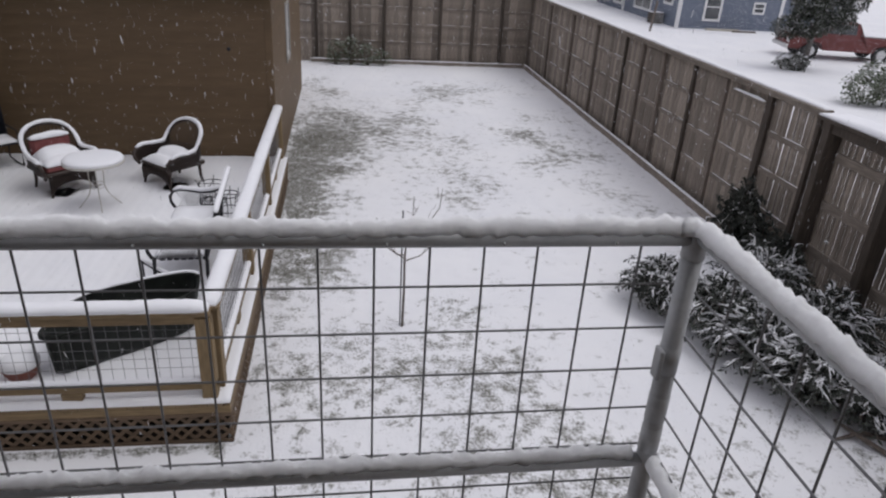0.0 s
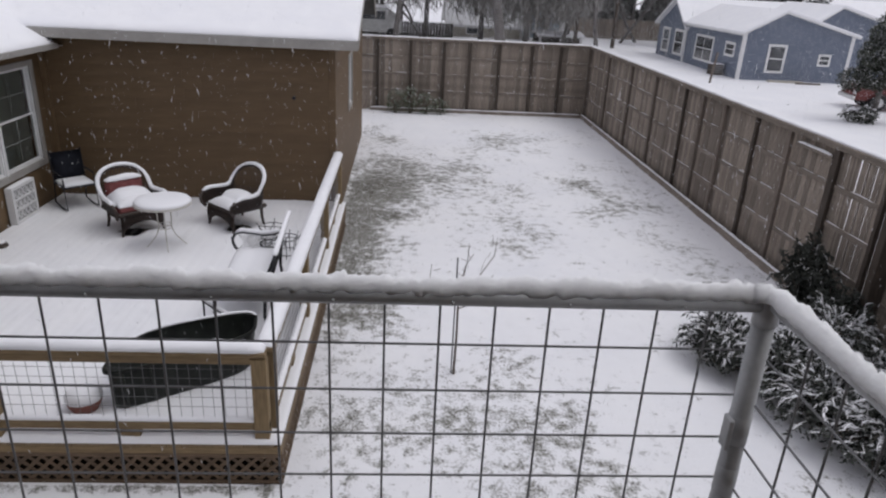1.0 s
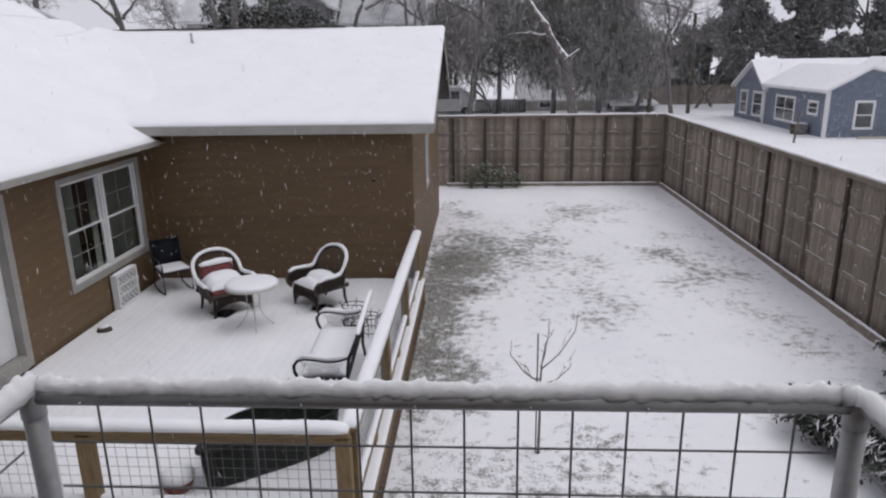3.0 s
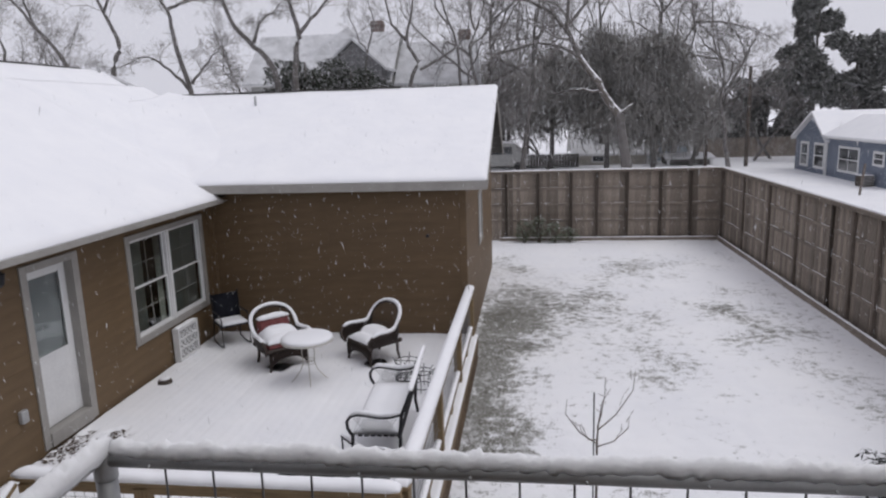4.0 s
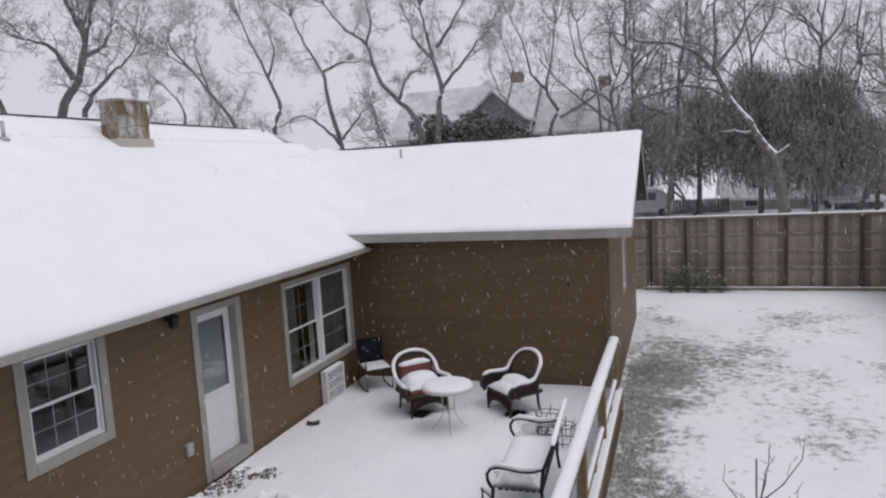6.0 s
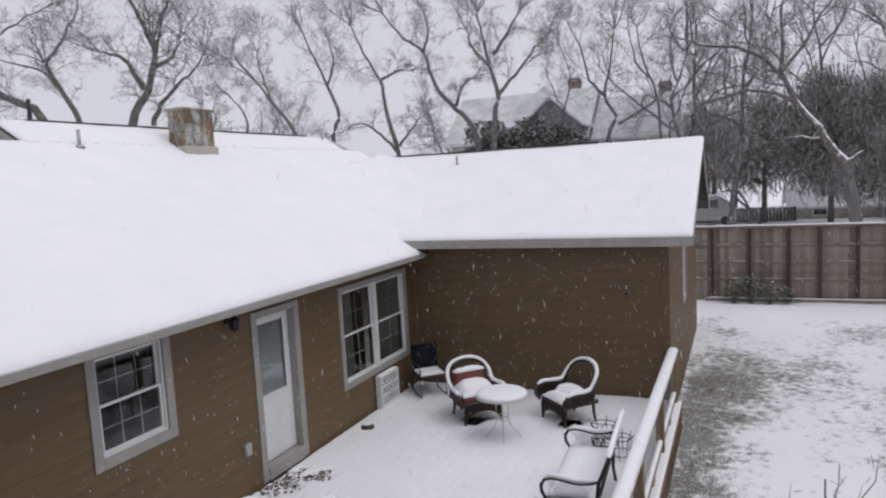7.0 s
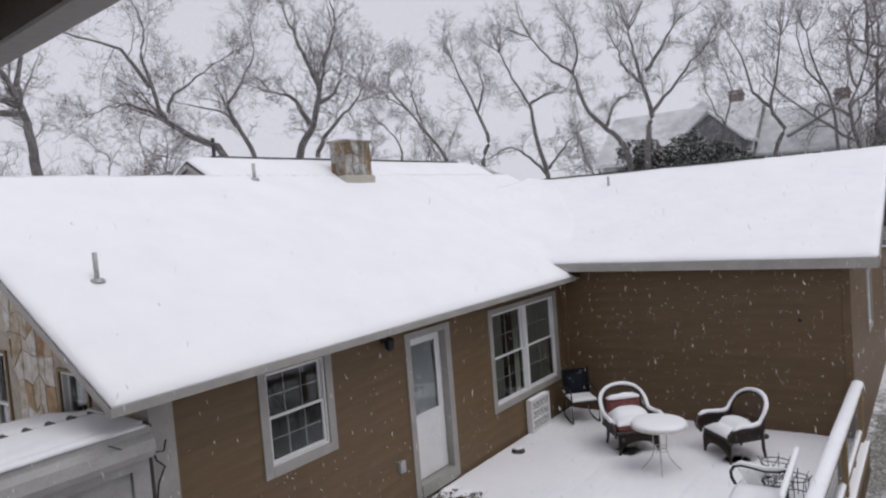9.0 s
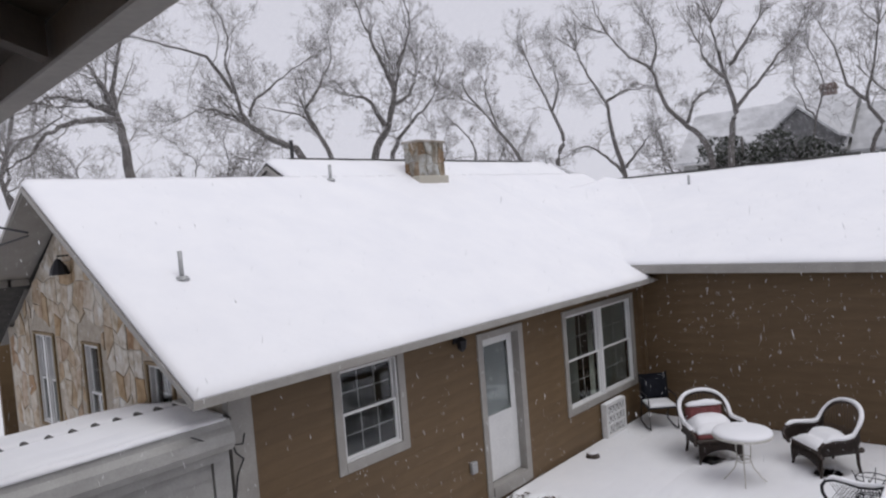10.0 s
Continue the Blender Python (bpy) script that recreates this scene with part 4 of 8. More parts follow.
def lattice(to_world, length, z0, z1):
    """Diagonal lattice: two layers of thin laths in a frame."""
    h = z1 - z0
    for layer in (0, 1):
        u = -h
        while u < length:
            a, b = (u, u + h) if layer == 0 else (u + h, u)
            za, zb = z0, z1
            lo, hi = min(a, b), max(a, b)
            f = lambda uu: z0 + (uu - a) / (b - a) * h
            ul, uh = max(lo, 0), min(hi, length)
            if uh - ul > 0.02:
                p, q = (ul, f(ul)), (uh, f(uh))
                bm = beam(bmesh.new(), (p[0], 0.006 * layer, p[1]), (q[0], 0.006 * layer, q[1]), 0.006, 0.036)
                bmesh.ops.transform(bm, matrix=to_world, verts=bm.verts)
                part("lath", bm, LATTICE_WOOD, deck)
            u += 0.125
    for z in (z0, z1 - 0.04):
        bm = box(bmesh.new(), 0, length, -0.014, -0.004, z, z + 0.04)
        bmesh.ops.transform(bm, matrix=to_world, verts=bm.verts)
        part("lattice_frame", bm, LATTICE_WOOD, deck)


lattice(Matrix.Translation((DX0 + 0.3, DY0 + 0.012, 0)), DX1 - DX0 - 0.3, 0.0, DZ - 0.15)
lattice(Matrix.Translation((DX1 - 0.012, DY0, 0)) @ Matrix.Rotation(math.pi / 2, 4, "Z"), DY1 - DY0, 0.0, DZ - 0.15)
# snow-free soil added under the deck; its near-black colour imitates the shade
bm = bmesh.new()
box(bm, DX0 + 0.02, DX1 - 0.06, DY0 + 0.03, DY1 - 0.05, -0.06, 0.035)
part("bare_soil", bm, SOIL, deck, "snow-free soil slab under deck, blackened for the shade there")


def litter(x, y):
    """Below 1 where wet leaves show through the snow beside the door sill."""
    return min(math.hypot((x + 6.18) / 0.26, (y - 7.85) / 0.48), math.hypot((x + 5.78) / 0.20, (y - 8.15) / 0.24)) + 0.75 * noise.noise((x * 5, y * 5, 8))


def deck_snow():
    bm = bmesh.new()

    def th(u, v):
        x, y = DX0 + (DX1 - DX0) * u, DY0 + (DY1 - DY0) * v
        d = 0.042 + 0.008 * noise.noise((x * 2.2, y * 2.2, 0)) + 0.004 * noise.noise((x * 9, y * 9, 2))
        d -= 0.75 * (0.007 + 0.004 * noise.noise((x * 2, y * 0.8, 6))) * max(0, math.cos((x - DX0) * math.tau / 0.143)) ** 8
        d += 0.006 * noise.noise((x * 6, y * 0.9, 3))
        d += 0.010 * math.exp(-((x + 3.9) ** 2 + (y - 7.4) ** 2) / 1.2) * noise.noise((x * 7, y * 7, 5))
        k = litter(x, y)
        if k < 1:
            d = 0.002
        for cx, cy, r in ((-4.42, 10.95, 0.36), (-2.76, 11.25, 0.32)):
            k = math.hypot(x - cx, y - cy) / r + 0.3 * noise.noise((x * 8, y * 8, 4))
            if k < 0.72:
                d = -0.006
            elif k < 1:
                d *= 0.35 + 0.6 * k
        e = min(x - DX0, DX1 - x, y - DY0, DY1 - y)
        return d if d < 0 else max(0.002, d * min(1, 0.35 + e / 0.06))
    snow_pad(bm, lambda u, v: (DX0 + (DX1 - DX0) * u, DY0 + (DY1 - DY0) * v, DZ - 0.04), 210, 120, th)
    part("deck_snow", bm, SNOW, deck, "smooth snow sheet on the deck", True)


deck_snow()


def leaf_mat():
    rnd = random.Random(9)
    verts, faces = [], []
    while len(faces) < 280:
        x, y = rnd.uniform(-6.42, -5.5), rnd.uniform(7.3, 8.5)
        if litter(x, y) > rnd.uniform(0.75, 1.05):
            continue
        s, t = rnd.uniform(0.015, 0.04), rnd.uniform(0, math.tau)
        z = DZ - 0.038 + rnd.uniform(0, 0.02)
        k = len(verts)
        c, d = math.cos(t) * s, math.sin(t) * s
        verts += [(x - c, y - d, z), (x + d * 0.5, y - c * 0.5, z + 0.006), (x + c, y + d, z + 0.002), (x - d * 0.5, y + c * 0.5, z + 0.008)]
        faces.append((k, k + 1, k + 2, k + 3))
    tagged(new("leaf_litter", raw_mesh("leaf_litter", verts, faces, LEAF_LITTER)), "wet brown leaves on bare deck by the door", "leaves", kind="stuff")


leaf_mat()


def shared_wire(length, r, mat):
    bm = tube(bmesh.new(), [(0, 0, 0), (length, 0, 0)], r, 5)
    return mesh_of("wire", bm, mat)


def wire_panel(parent, to_world, u0, u1, z0, z1, pitch, r, mat, level=0.0):
    hor, ver = shared_wire(u1 - u0, r, mat), shared_wire(z1 - z0, r, mat)
    turn = Matrix.Rotation(-math.pi / 2, 4, "Y")
    inv = parent.matrix_world.inverted()

    def put(me, m):
        ob = new("wire", me)
        ob.parent = parent
        ob.matrix_basis = inv @ m
    k = round((u1 - u0) / pitch)
    for i in range(1, k):
        put(ver, to_world @ Matrix.Translation((u0 + i * pitch, 0.0, z0)) @ turn)
    k = round((z1 - z0) / pitch)
    for i in range(1, k):
        put(hor, to_world @ Matrix.Translation((u0, 2 * r * 0.9, z1 - i * pitch)))


def deck_railing(name, to_world, length, posts, label):
    """Timber posts, flat top rail, bottom rail, welded wire between, snow on the rails. Local x runs along it."""
    rail = thing(name, to_world.translation, label, "railing", "deck railings")
    def add(nm, bm, mat, lab="", smooth=False):
        bmesh.ops.transform(bm, matrix=to_world, verts=bm.verts)
        return part(nm, bm, mat, rail, lab, smooth)
    across = abs(to_world[0][0]) > 0.5
    rm = DECK_WOOD if across else DECK_WOOD_Y
    for u in posts:
        add("post", box(bmesh.new(), u - 0.07, u + 0.07, -0.06, 0.06, DZ - 0.10, 1.36, 0.006), DECK_POST)
    add("top_rail", box(bmesh.new(), -0.08, length, -0.085, 0.085, 1.40, 1.44, 0.006), rm)
    add("sub_rail", box(bmesh.new(), 0.0, length, -0.045, 0.0, 1.30, 1.40, 0.004), rm)
    add("bottom_rail", box(bmesh.new(), 0.0, length, -0.04, 0.04, 0.58, 0.67, 0.004), rm)
    for u in [sum(p) / 2 for p in zip(posts, posts[1:])]:
        add("foot_block", box(bmesh.new(), u - 0.09, u + 0.09, -0.04, 0.04, DZ - 0.04, 0.58, 0.004), rm)
    add("snow_cap", snow_bar(bmesh.new(), [(-0.07, 0, 1.44), (length - 0.01, 0, 1.44)], 0.175, 0.075, 0.16, 0.05), SNOW, "thick snow on the top rail", True)
    add("snow_cap", snow_bar(bmesh.new(), [(0.02, 0.0, 0.67), (length - 0.02, 0.0, 0.67)], 0.085, 0.03, 0.2, 0.06), SNOW, "", True)
    for a, b in zip(posts, posts[1:]):
        wire_panel(rail, to_world, a + 0.07, b - 0.07, 0.66, 1.32, 0.102, 0.0024, WIRE)
    return rail


front = deck_railing("railing", Matrix.Translation((-4.95, 5.52, 0)), 3.78, [0.06, 1.26, 3.71], "timber deck railing with wire panels along deck front")
SIDE = Matrix.Translation((-1.19, 5.62, 0)) @ Matrix.Rotation(math.pi / 2, 4, "Z")
deck_railing("railing", SIDE, 7.2, [0.06, 2.4, 4.75, 7.1], "timber deck railing with wire panels, thick snow cap")
# stair post and rail beside the gap in the railing
bm = bmesh.new()
beam(bm, (-4.95, 5.4, 1.40), (-5.02, 4.2, 0.75), 0.09, 0.04)
part("stair_rail", bm, DECK_WOOD, front)
bm = snow_bar(bmesh.new(), [(-4.95, 5.4, 1.42), (-5.02, 4.2, 0.77)], 0.09, 0.04)
part("snow_cap", bm, SNOW, front, "", True)
part("post", box(bmesh.new(), -5.07, -4.97, 4.15, 4.25, 0, 0.78, 0.005), DECK_POST, front)


# ---------------------------------------------------------------- deck furniture
def wicker_chair(at, turn, cushion, label):
    """A barrel-backed wicker armchair: woven shell, rolled rim, seat, cushion, legs, snow on rim and seat. Faces local -y."""
    ch = thing("wicker_armchair", at, label, "chair", "wicker armchairs")
    m = Matrix.Translation(at) @ Matrix.Rotation(radians(turn), 4, "Z") @ Matrix.Scale(1.04, 4)
    def add(nm, bm, mat, lab="", smooth=True):
        bmesh.ops.transform(bm, matrix=m, verts=bm.verts)
        return part(nm, bm, mat, ch, lab, smooth)
    w, d = 0.40, 0.36
    # arms sweep back from the front scroll and flow into a tall round hoop
    hoop = []
    n = 24
    for i in range(n + 1):
        a = math.pi * i / n
        hoop.append(Vector((w * 0.99 * math.cos(a) * (1 + 0.08 * math.sin(a)), 0.10 + 0.27 * math.sin(a) ** 0.7, 0.550 + 0.37 * math.sin(a) ** 0.65)))
    arm_line = [Vector((w * 0.96, -0.37, 0.30)), Vector((w * 1.02, -0.43, 0.38)), Vector((w * 1.06, -0.44, 0.46)), Vector((w * 1.09, -0.38, 0.525)), Vector((w * 1.10, -0.24, 0.55)), Vector((w * 1.07, -0.08, 0.535)), Vector((w * 1.0, 0.04, 0.535))]
    mirror = [Vector((-p.x, p.y, p.z)) for p in arm_line[::-1]]
    rim = arm_line + hoop + mirror
    add("rim", tube(bmesh.new(), rim, 0.027, 8), WICKER, "rolled wicker rim")
    # woven arms: skirt from rim to seat on both sides; open hoop back with spindles
    for s in (0, 1):
        bm = bmesh.new()
        seg = rim[:10] if s == 0 else rim[-10:]
        rows = [[bm.verts.new(p.lerp(Vector((p.x * 0.94, p.y * 0.92, 0.33)), k / 5)) for k in range(6)] for p in seg]
        for a, b in zip(rows, rows[1:]):
            for k in range(5):
                bm.faces.new((a[k], b[k], b[k + 1], a[k + 1]))
        bmesh.ops.solidify(bm, geom=bm.faces[:], thickness=0.018)
        add("arm", bm, WICKER)
    for i in range(9, 30):
        p = rim[i]
        add("back_spindle", tube(bmesh.new(), [p, (p.x * 0.9, p.y * 0.93, 0.62), (p.x * 0.86, p.y * 0.88, 0.36)], 0.007, 5), WICKER)
    for z in (0.44, 0.48, 0.52):
        add("back_band", tube(bmesh.new(), [(rim[i].x * 0.9, rim[i].y * 0.92, z) for i in range(8, 31)], 0.008, 5), WICKER)
    bm = bmesh.new()
    box(bm, -0.36, 0.36, -0.36, 0.30, 0.30, 0.37, 0.02)
    add("seat", bm, WICKER, "", False)
    bm = bmesh.new()
    rows = [[bm.verts.new((x, -0.365 - 0.02 * math.sin(math.pi * k / 4), z)) for k, z in enumerate((0.32, 0.27, 0.22 + 0.05 * abs(x) / 0.3 * 0, 0.20 - 0.10 * (abs(x) / 0.32) ** 2, 0.19 - 0.16 * (abs(x) / 0.32) ** 3))] for x in [-0.34 + 0.68 * i / 14 for i in range(15)]]
    for a, b in zip(rows, rows[1:]):
        for k in range(4):
            bm.faces.new((a[k], b[k], b[k + 1], a[k + 1]))
    bmesh.ops.solidify(bm, geom=bm.faces[:], thickness=0.015)
    add("apron", bm, WICKER)
    for x, y in ((-0.30, -0.34), (0.30, -0.34), (-0.27, 0.24), (0.27, 0.24)):
        add("leg", tube(bmesh.new(), [(x, y, 0.33), (x * 1.02, y * 1.02, 0.12), (x * 1.10, y * 1.08, 0.0)], [0.028, 0.024, 0.02], 8), WICKER)
    if cushion:
        bm = bmesh.new()
        box(bm, -0.34, 0.34, -0.36, 0.24, 0.37, 0.46, 0.03)
        add("seat_cushion", bm, RED_CUSHION, "dull red seat cushion", False)
        bm = bmesh.new()
        box(bm, -0.29, 0.29, 0.14, 0.27, 0.46, 0.76, 0.05)
        add("back_cushion", bm, RED_CUSHION, "dull red back cushion", False)
        bm = snow_bar(bmesh.new(), [(-0.28, 0.20, 0.755), (0.28, 0.20, 0.755)], 0.15, 0.075, 0.2)
        add("snow_cap", bm, SNOW)
    base = 0.46 if cushion else 0.37
    bm = bmesh.new()
    def th(u, v):
        e = 4 * u * (1 - u) * 4 * v * (1 - v)
        return 0.02 + (0.165 if v > 0.3 else 0.115) * min(1, e * 1.6) ** 0.7 - 0.06 * math.exp(-((v - 0.33) / 0.08) ** 2)
    snow_pad(bm, lambda u, v: (-0.33 + 0.66 * u, -0.36 + 0.60 * v, base), 18, 18, th)
    add("seat_snow", bm, SNOW, "mound of snow on the seat")
    bm = snow_bar(bmesh.new(), [p + Vector((0, 0, 0.018)) for p in rim[3:-3]], 0.066, 0.050, 0.2, 0.03)
    add("rim_snow", bm, SNOW, "snow along the rim")
    return ch


wicker_chair((-4.46, 11.09, DZ), 44, True, "dark wicker armchair with red cushions and snow, near table")
wicker_chair((-2.77, 11.40, DZ), -42, False, "dark wicker armchair with snowy seat by brown wall")


def bistro_table(at):
    t = thing("bistro_table", at, "round cream metal bistro table capped with snow", "table")
    m = Matrix.Translation(at)
    def add(nm, bm, mat, lab="", smooth=True):
        bmesh.ops.transform(bm, matrix=m, verts=bm.verts)
        return part(nm, bm, mat, t, lab, smooth)
    bm = bmesh.new()
    tube(bm, [(0, 0, 0.69), (0, 0, 0.695), (0, 0, 0.72), (0, 0, 0.725)], [0.41, 0.425, 0.425, 0.41], 40)
    add("tabletop", bm, CREAM_IRON, "", False)
    bm = bmesh.new()
    prof = [(0.415, 0.0), (0.42, 0.02), (0.40, 0.045), (0.34, 0.062), (0.18, 0.072), (0.02, 0.074)]
    tube(bm, [(0, 0, 0.725 + z) for r, z in prof], [r for r, z in prof], 40)
    add("snow_cap", bm, SNOW, "round snow cap on the tabletop")
    for k in range(4):
        a = radians(20 + 90 * k)
        c, s = math.cos(a), math.sin(a)
        add("leg", tube(bmesh.new(), [(0.10 * c, 0.10 * s, 0.69), (0.10 * c, 0.10 * s, 0.45), (0.09 * c, 0.09 * s, 0.33), (0.13 * c, 0.13 * s, 0.20), (0.23 * c, 0.23 * s, 0.07), (0.30 * c, 0.30 * s, 0.0)], 0.009, 6), CREAM_IRON)
    for z in (0.60, 0.36, 0.31):
        ring = [(0.10 * math.cos(k * math.tau / 20), 0.10 * math.sin(k * math.tau / 20), z) for k in range(21)]
        add("ring", tube(bmesh.new(), ring, 0.006, 5, False), CREAM_IRON)
    return t


bistro_table((-3.65, 10.27, DZ + 0.0))


def garden_bench(at, turn):
    """Loveseat of dark iron with lattice arms and slatted back, thick snow on seat and back. Faces local -y, length along x."""
    t = thing("garden_bench", at, "dark metal garden loveseat with latticed arms and snow", "bench")
    m = Matrix.Translation(at) @ Matrix.Rotation(radians(turn), 4, "Z")
    def add(nm, bm, mat, lab="", smooth=True):
        bmesh.ops.transform(bm, matrix=m, verts=bm.verts)
        return part(nm, bm, mat, t, lab, smooth)
    w = 0.80
    for s in (-1, 1):
        x = s * w
        arm = [(x, 0.29, 0.70), (x, 0.18, 0.665), (x, 0.04, 0.655), (x, -0.12, 0.68), (x, -0.24, 0.695), (x, -0.33, 0.67), (x, -0.375, 0.60), (x, -0.37, 0.52), (x, -0.33, 0.44)]
        add("arm", tube(bmesh.new(), arm, 0.021, 8), BLACK_IRON, "curved arm")
        add("snow_cap", snow_bar(bmesh.new(), [(p[0], p[1], p[2] + 0.016) for p in arm[:6]], 0.055, 0.045, 0.2, 0.03), SNOW)
        add("front_leg", tube(bmesh.new(), [(x, -0.31, 0.44), (x, -0.32, 0.2), (x, -0.34, 0.0)], 0.022, 8), BLACK_IRON)
        add("back_leg", tube(bmesh.new(), [(x, 0.28, 0.40), (x, 0.27, 0.2), (x, 0.30, 0.0)], 0.022, 8), BLACK_IRON)
        add("back_post", tube(bmesh.new(), [(x, 0.27, 0.40), (x, 0.30, 0.68), (x, 0.42, 0.98)], 0.022, 8), BLACK_IRON)
        bm = bmesh.new()
        for k in range(17):
            y0 = -0.30 + k * 0.035
            for d in (-1, 1):
                y1 = y0 + d * 0.16
                a, b = (x, y0, 0.42), (x, y1, 0.65)
                if -0.31 < y1 < 0.28:
                    tube(bm, [a, b], 0.0035, 4)
        add("arm_lattice", bm, BLACK_IRON, "diamond lattice under the arm")
    for y, z in ((-0.31, 0.41), (0.27, 0.41)):
        add("seat_rail", tube(bmesh.new(), [(-w, y, z), (w, y, z)], 0.02, 8), BLACK_IRON)
    for k in range(7):
        y = -0.25 + k * 0.08
        add("seat_slat", box(bmesh.new(), -w, w, y, y + 0.055, 0.41, 0.425), BLACK_IRON, "", False)
    add("top_rail", tube(bmesh.new(), [(-w, 0.42, 0.98), (0, 0.43, 0.99), (w, 0.42, 0.98)], 0.024, 8), BLACK_IRON)
    add("snow_cap", snow_bar(bmesh.new(), [(-w, 0.42, 1.0), (w, 0.42, 1.0)], 0.07, 0.05, 0.15, 0.04), SNOW)
    bm = bmesh.new()
    for k in range(22):
        x0 = -w + 0.02 + k * 0.076
        for d in (-1, 1):
            x1 = x0 + d * 0.30
            if -w <= x1 <= w:
                tube(bm, [(x0, 0.275, 0.45), (x1, 0.41, 0.96)], 0.006, 4)
    add("back_lattice", bm, BLACK_IRON, "diamond lattice back")
    bm = bmesh.new()
    def th(u, v):
        return 0.012 + 0.085 * min(1, 5 * min(u, 1 - u) + 0.2) ** 0.6 * min(1, 4 * min(v, 1 - v) + 0.25) ** 0.6 + 0.01 * noise.noise((u * 5, v * 5, 1))
    snow_pad(bm, lambda u, v: (-w + 0.03 + (2 * w - 0.06) * u, -0.31 + 0.58 * v, 0.425), 26, 14, th)
    add("seat_snow", bm, SNOW, "thick snow on the seat")
    return t


garden_bench((-1.92, 8.36, DZ), -90 + 3)


def folding_chair(at, turn):
    t = thing("patio_chair", at, "dark blue sling patio chair with snow in the corner", "chair")
    m = Matrix.Translation(at) @ Matrix.Rotation(radians(turn), 4, "Z")
    def add(nm, bm, mat, lab="", smooth=True):
        bmesh.ops.transform(bm, matrix=m, verts=bm.verts)
        return part(nm, bm, mat, t, lab, smooth)
    for s in (-1, 1):
        x = s * 0.26
        add("rocker_frame", tube(bmesh.new(), [(x, 0.32, 0.98), (x, 0.24, 0.44), (x, -0.24, 0.42), (x, -0.28, 0.04), (x, 0.0, 0.015), (x, 0.34, 0.05), (x, 0.25, 0.42)], 0.014, 6), BLACK_IRON)
        add("arm", tube(bmesh.new(), [(x, 0.27, 0.64), (x, -0.20, 0.64), (x, -0.26, 0.56), (x, -0.25, 0.42)], 0.013, 6), BLACK_IRON)
    bm = bmesh.new()
    rows = [[bm.verts.new((x, 0.24 + 0.08 * v - 0.03 * math.sin(v * math.pi), 0.45 + 0.5 * v)) for v in (0, .25, .5, .75, 1)] for x in (-0.25, -0.1, 0.1, 0.25)]
    for a, b in zip(rows, rows[1:]):
        for k in range(4):
            bm.faces.new((a[k], b[k], b[k + 1], a[k + 1]))
    bmesh.ops.solidify(bm, geom=bm.faces[:], thickness=0.012)
    add("backrest", bm, BLUE_SEAT, "dark blue sling back")
    add("seat", box(bmesh.new(), -0.25, 0.25, -0.25, 0.24, 0.42, 0.445, 0.006), BLUE_SEAT, "", False)
    for y in (-0.24, 0.25):
        add("cross_bar", tube(bmesh.new(), [(-0.26, y, 0.42), (0.26, y, 0.42)], 0.012, 6), BLACK_IRON)
    bm = bmesh.new()
    snow_pad(bm, lambda u, v: (-0.24 + 0.48 * u, -0.25 + 0.47 * v, 0.445), 12, 12, lambda u, v: 0.01 + 0.055 * mound(u, v, 0.25))
    add("seat_snow", bm, SNOW)
    return t


folding_chair((-5.78, 12.05, DZ), 42)


def vent_panel(at):
    """A white pierced block panel leaning at the foot of the wall."""
    t = thing("pierced_panel", at, "white pierced decorative panel leaning on brown wall", "panel")
    x, y0, z0 = at[0], at[1], at[2]
    w, h = 0.72, 0.62
    part("back", box(bmesh.new(), x - 0.10, x - 0.06, y0, y0 + w, z0, z0 + h, 0.004), POST_WOOD, t)
    bm = bmesh.new()
    f = 0.05
    box(bm, x - 0.10, x + 0.02, y0 - 0.002, y0 + f, z0, z0 + h + 0.002, 0.005)
    box(bm, x - 0.10, x + 0.02, y0 + w - f, y0 + w + 0.002, z0, z0 + h + 0.002, 0.005)
    box(bm, x - 0.10, x + 0.02, y0 + f, y0 + w - f, z0 + h - f, z0 + h + 0.002, 0.005)
    box(bm, x - 0.10, x + 0.02, y0 + f, y0 + w - f, z0, z0 + f, 0.005)
    part("frame", bm, WHITE, t)
    ph = (h - 2 * f) / 3
    for k in range(3):
        zc = z0 + f + ph * k
        if k:
            part("bar", box(bmesh.new(), x - 0.06, x + 0.015, y0 + f, y0 + w - f, zc - 0.014, zc + 0.014, 0.003), WHITE, t)
        pw = (w - 2 * f) / 5
        for i in range(5):
            for d in (0, 1):
                ya = y0 + f + pw * (i + d)
                yb = y0 + f + pw * (i + 1 - d)
                part("diagonal", beam(bmesh.new(), (x - 0.03 + 0.004 * d, ya, zc + 0.012), (x - 0.03 + 0.004 * d, yb, zc + ph - 0.012), 0.05, 0.018), WHITE, t)
    part("snow_cap", snow_bar(bmesh.new(), [(x - 0.04, y0 + 0.01, z0 + h), (x - 0.04, y0 + w - 0.01, z0 + h)], 0.11, 0.02), SNOW, t, "", True)


vent_panel((-6.30, 10.98, DZ))

# small dark dish by the wall
t = thing("dog_bowl", (-6.08, 10.05, DZ), "small dark bowl with snow on the deck", "bowl")
part("bowl", tube(bmesh.new(), [(-6.08, 10.05, DZ), (-6.08, 10.05, DZ + 0.05), (-6.08, 10.05, DZ + 0.07)], [0.12, 0.105, 0.09], 18), POST_WOOD, t)
part("snow_cap", tube(bmesh.new(), [(-6.08, 10.05, DZ + 0.068), (-6.08, 10.05, DZ + 0.085), (-6.08, 10.05, DZ + 0.092)], [0.09, 0.08, 0.03], 18), SNOW, t, "", True)


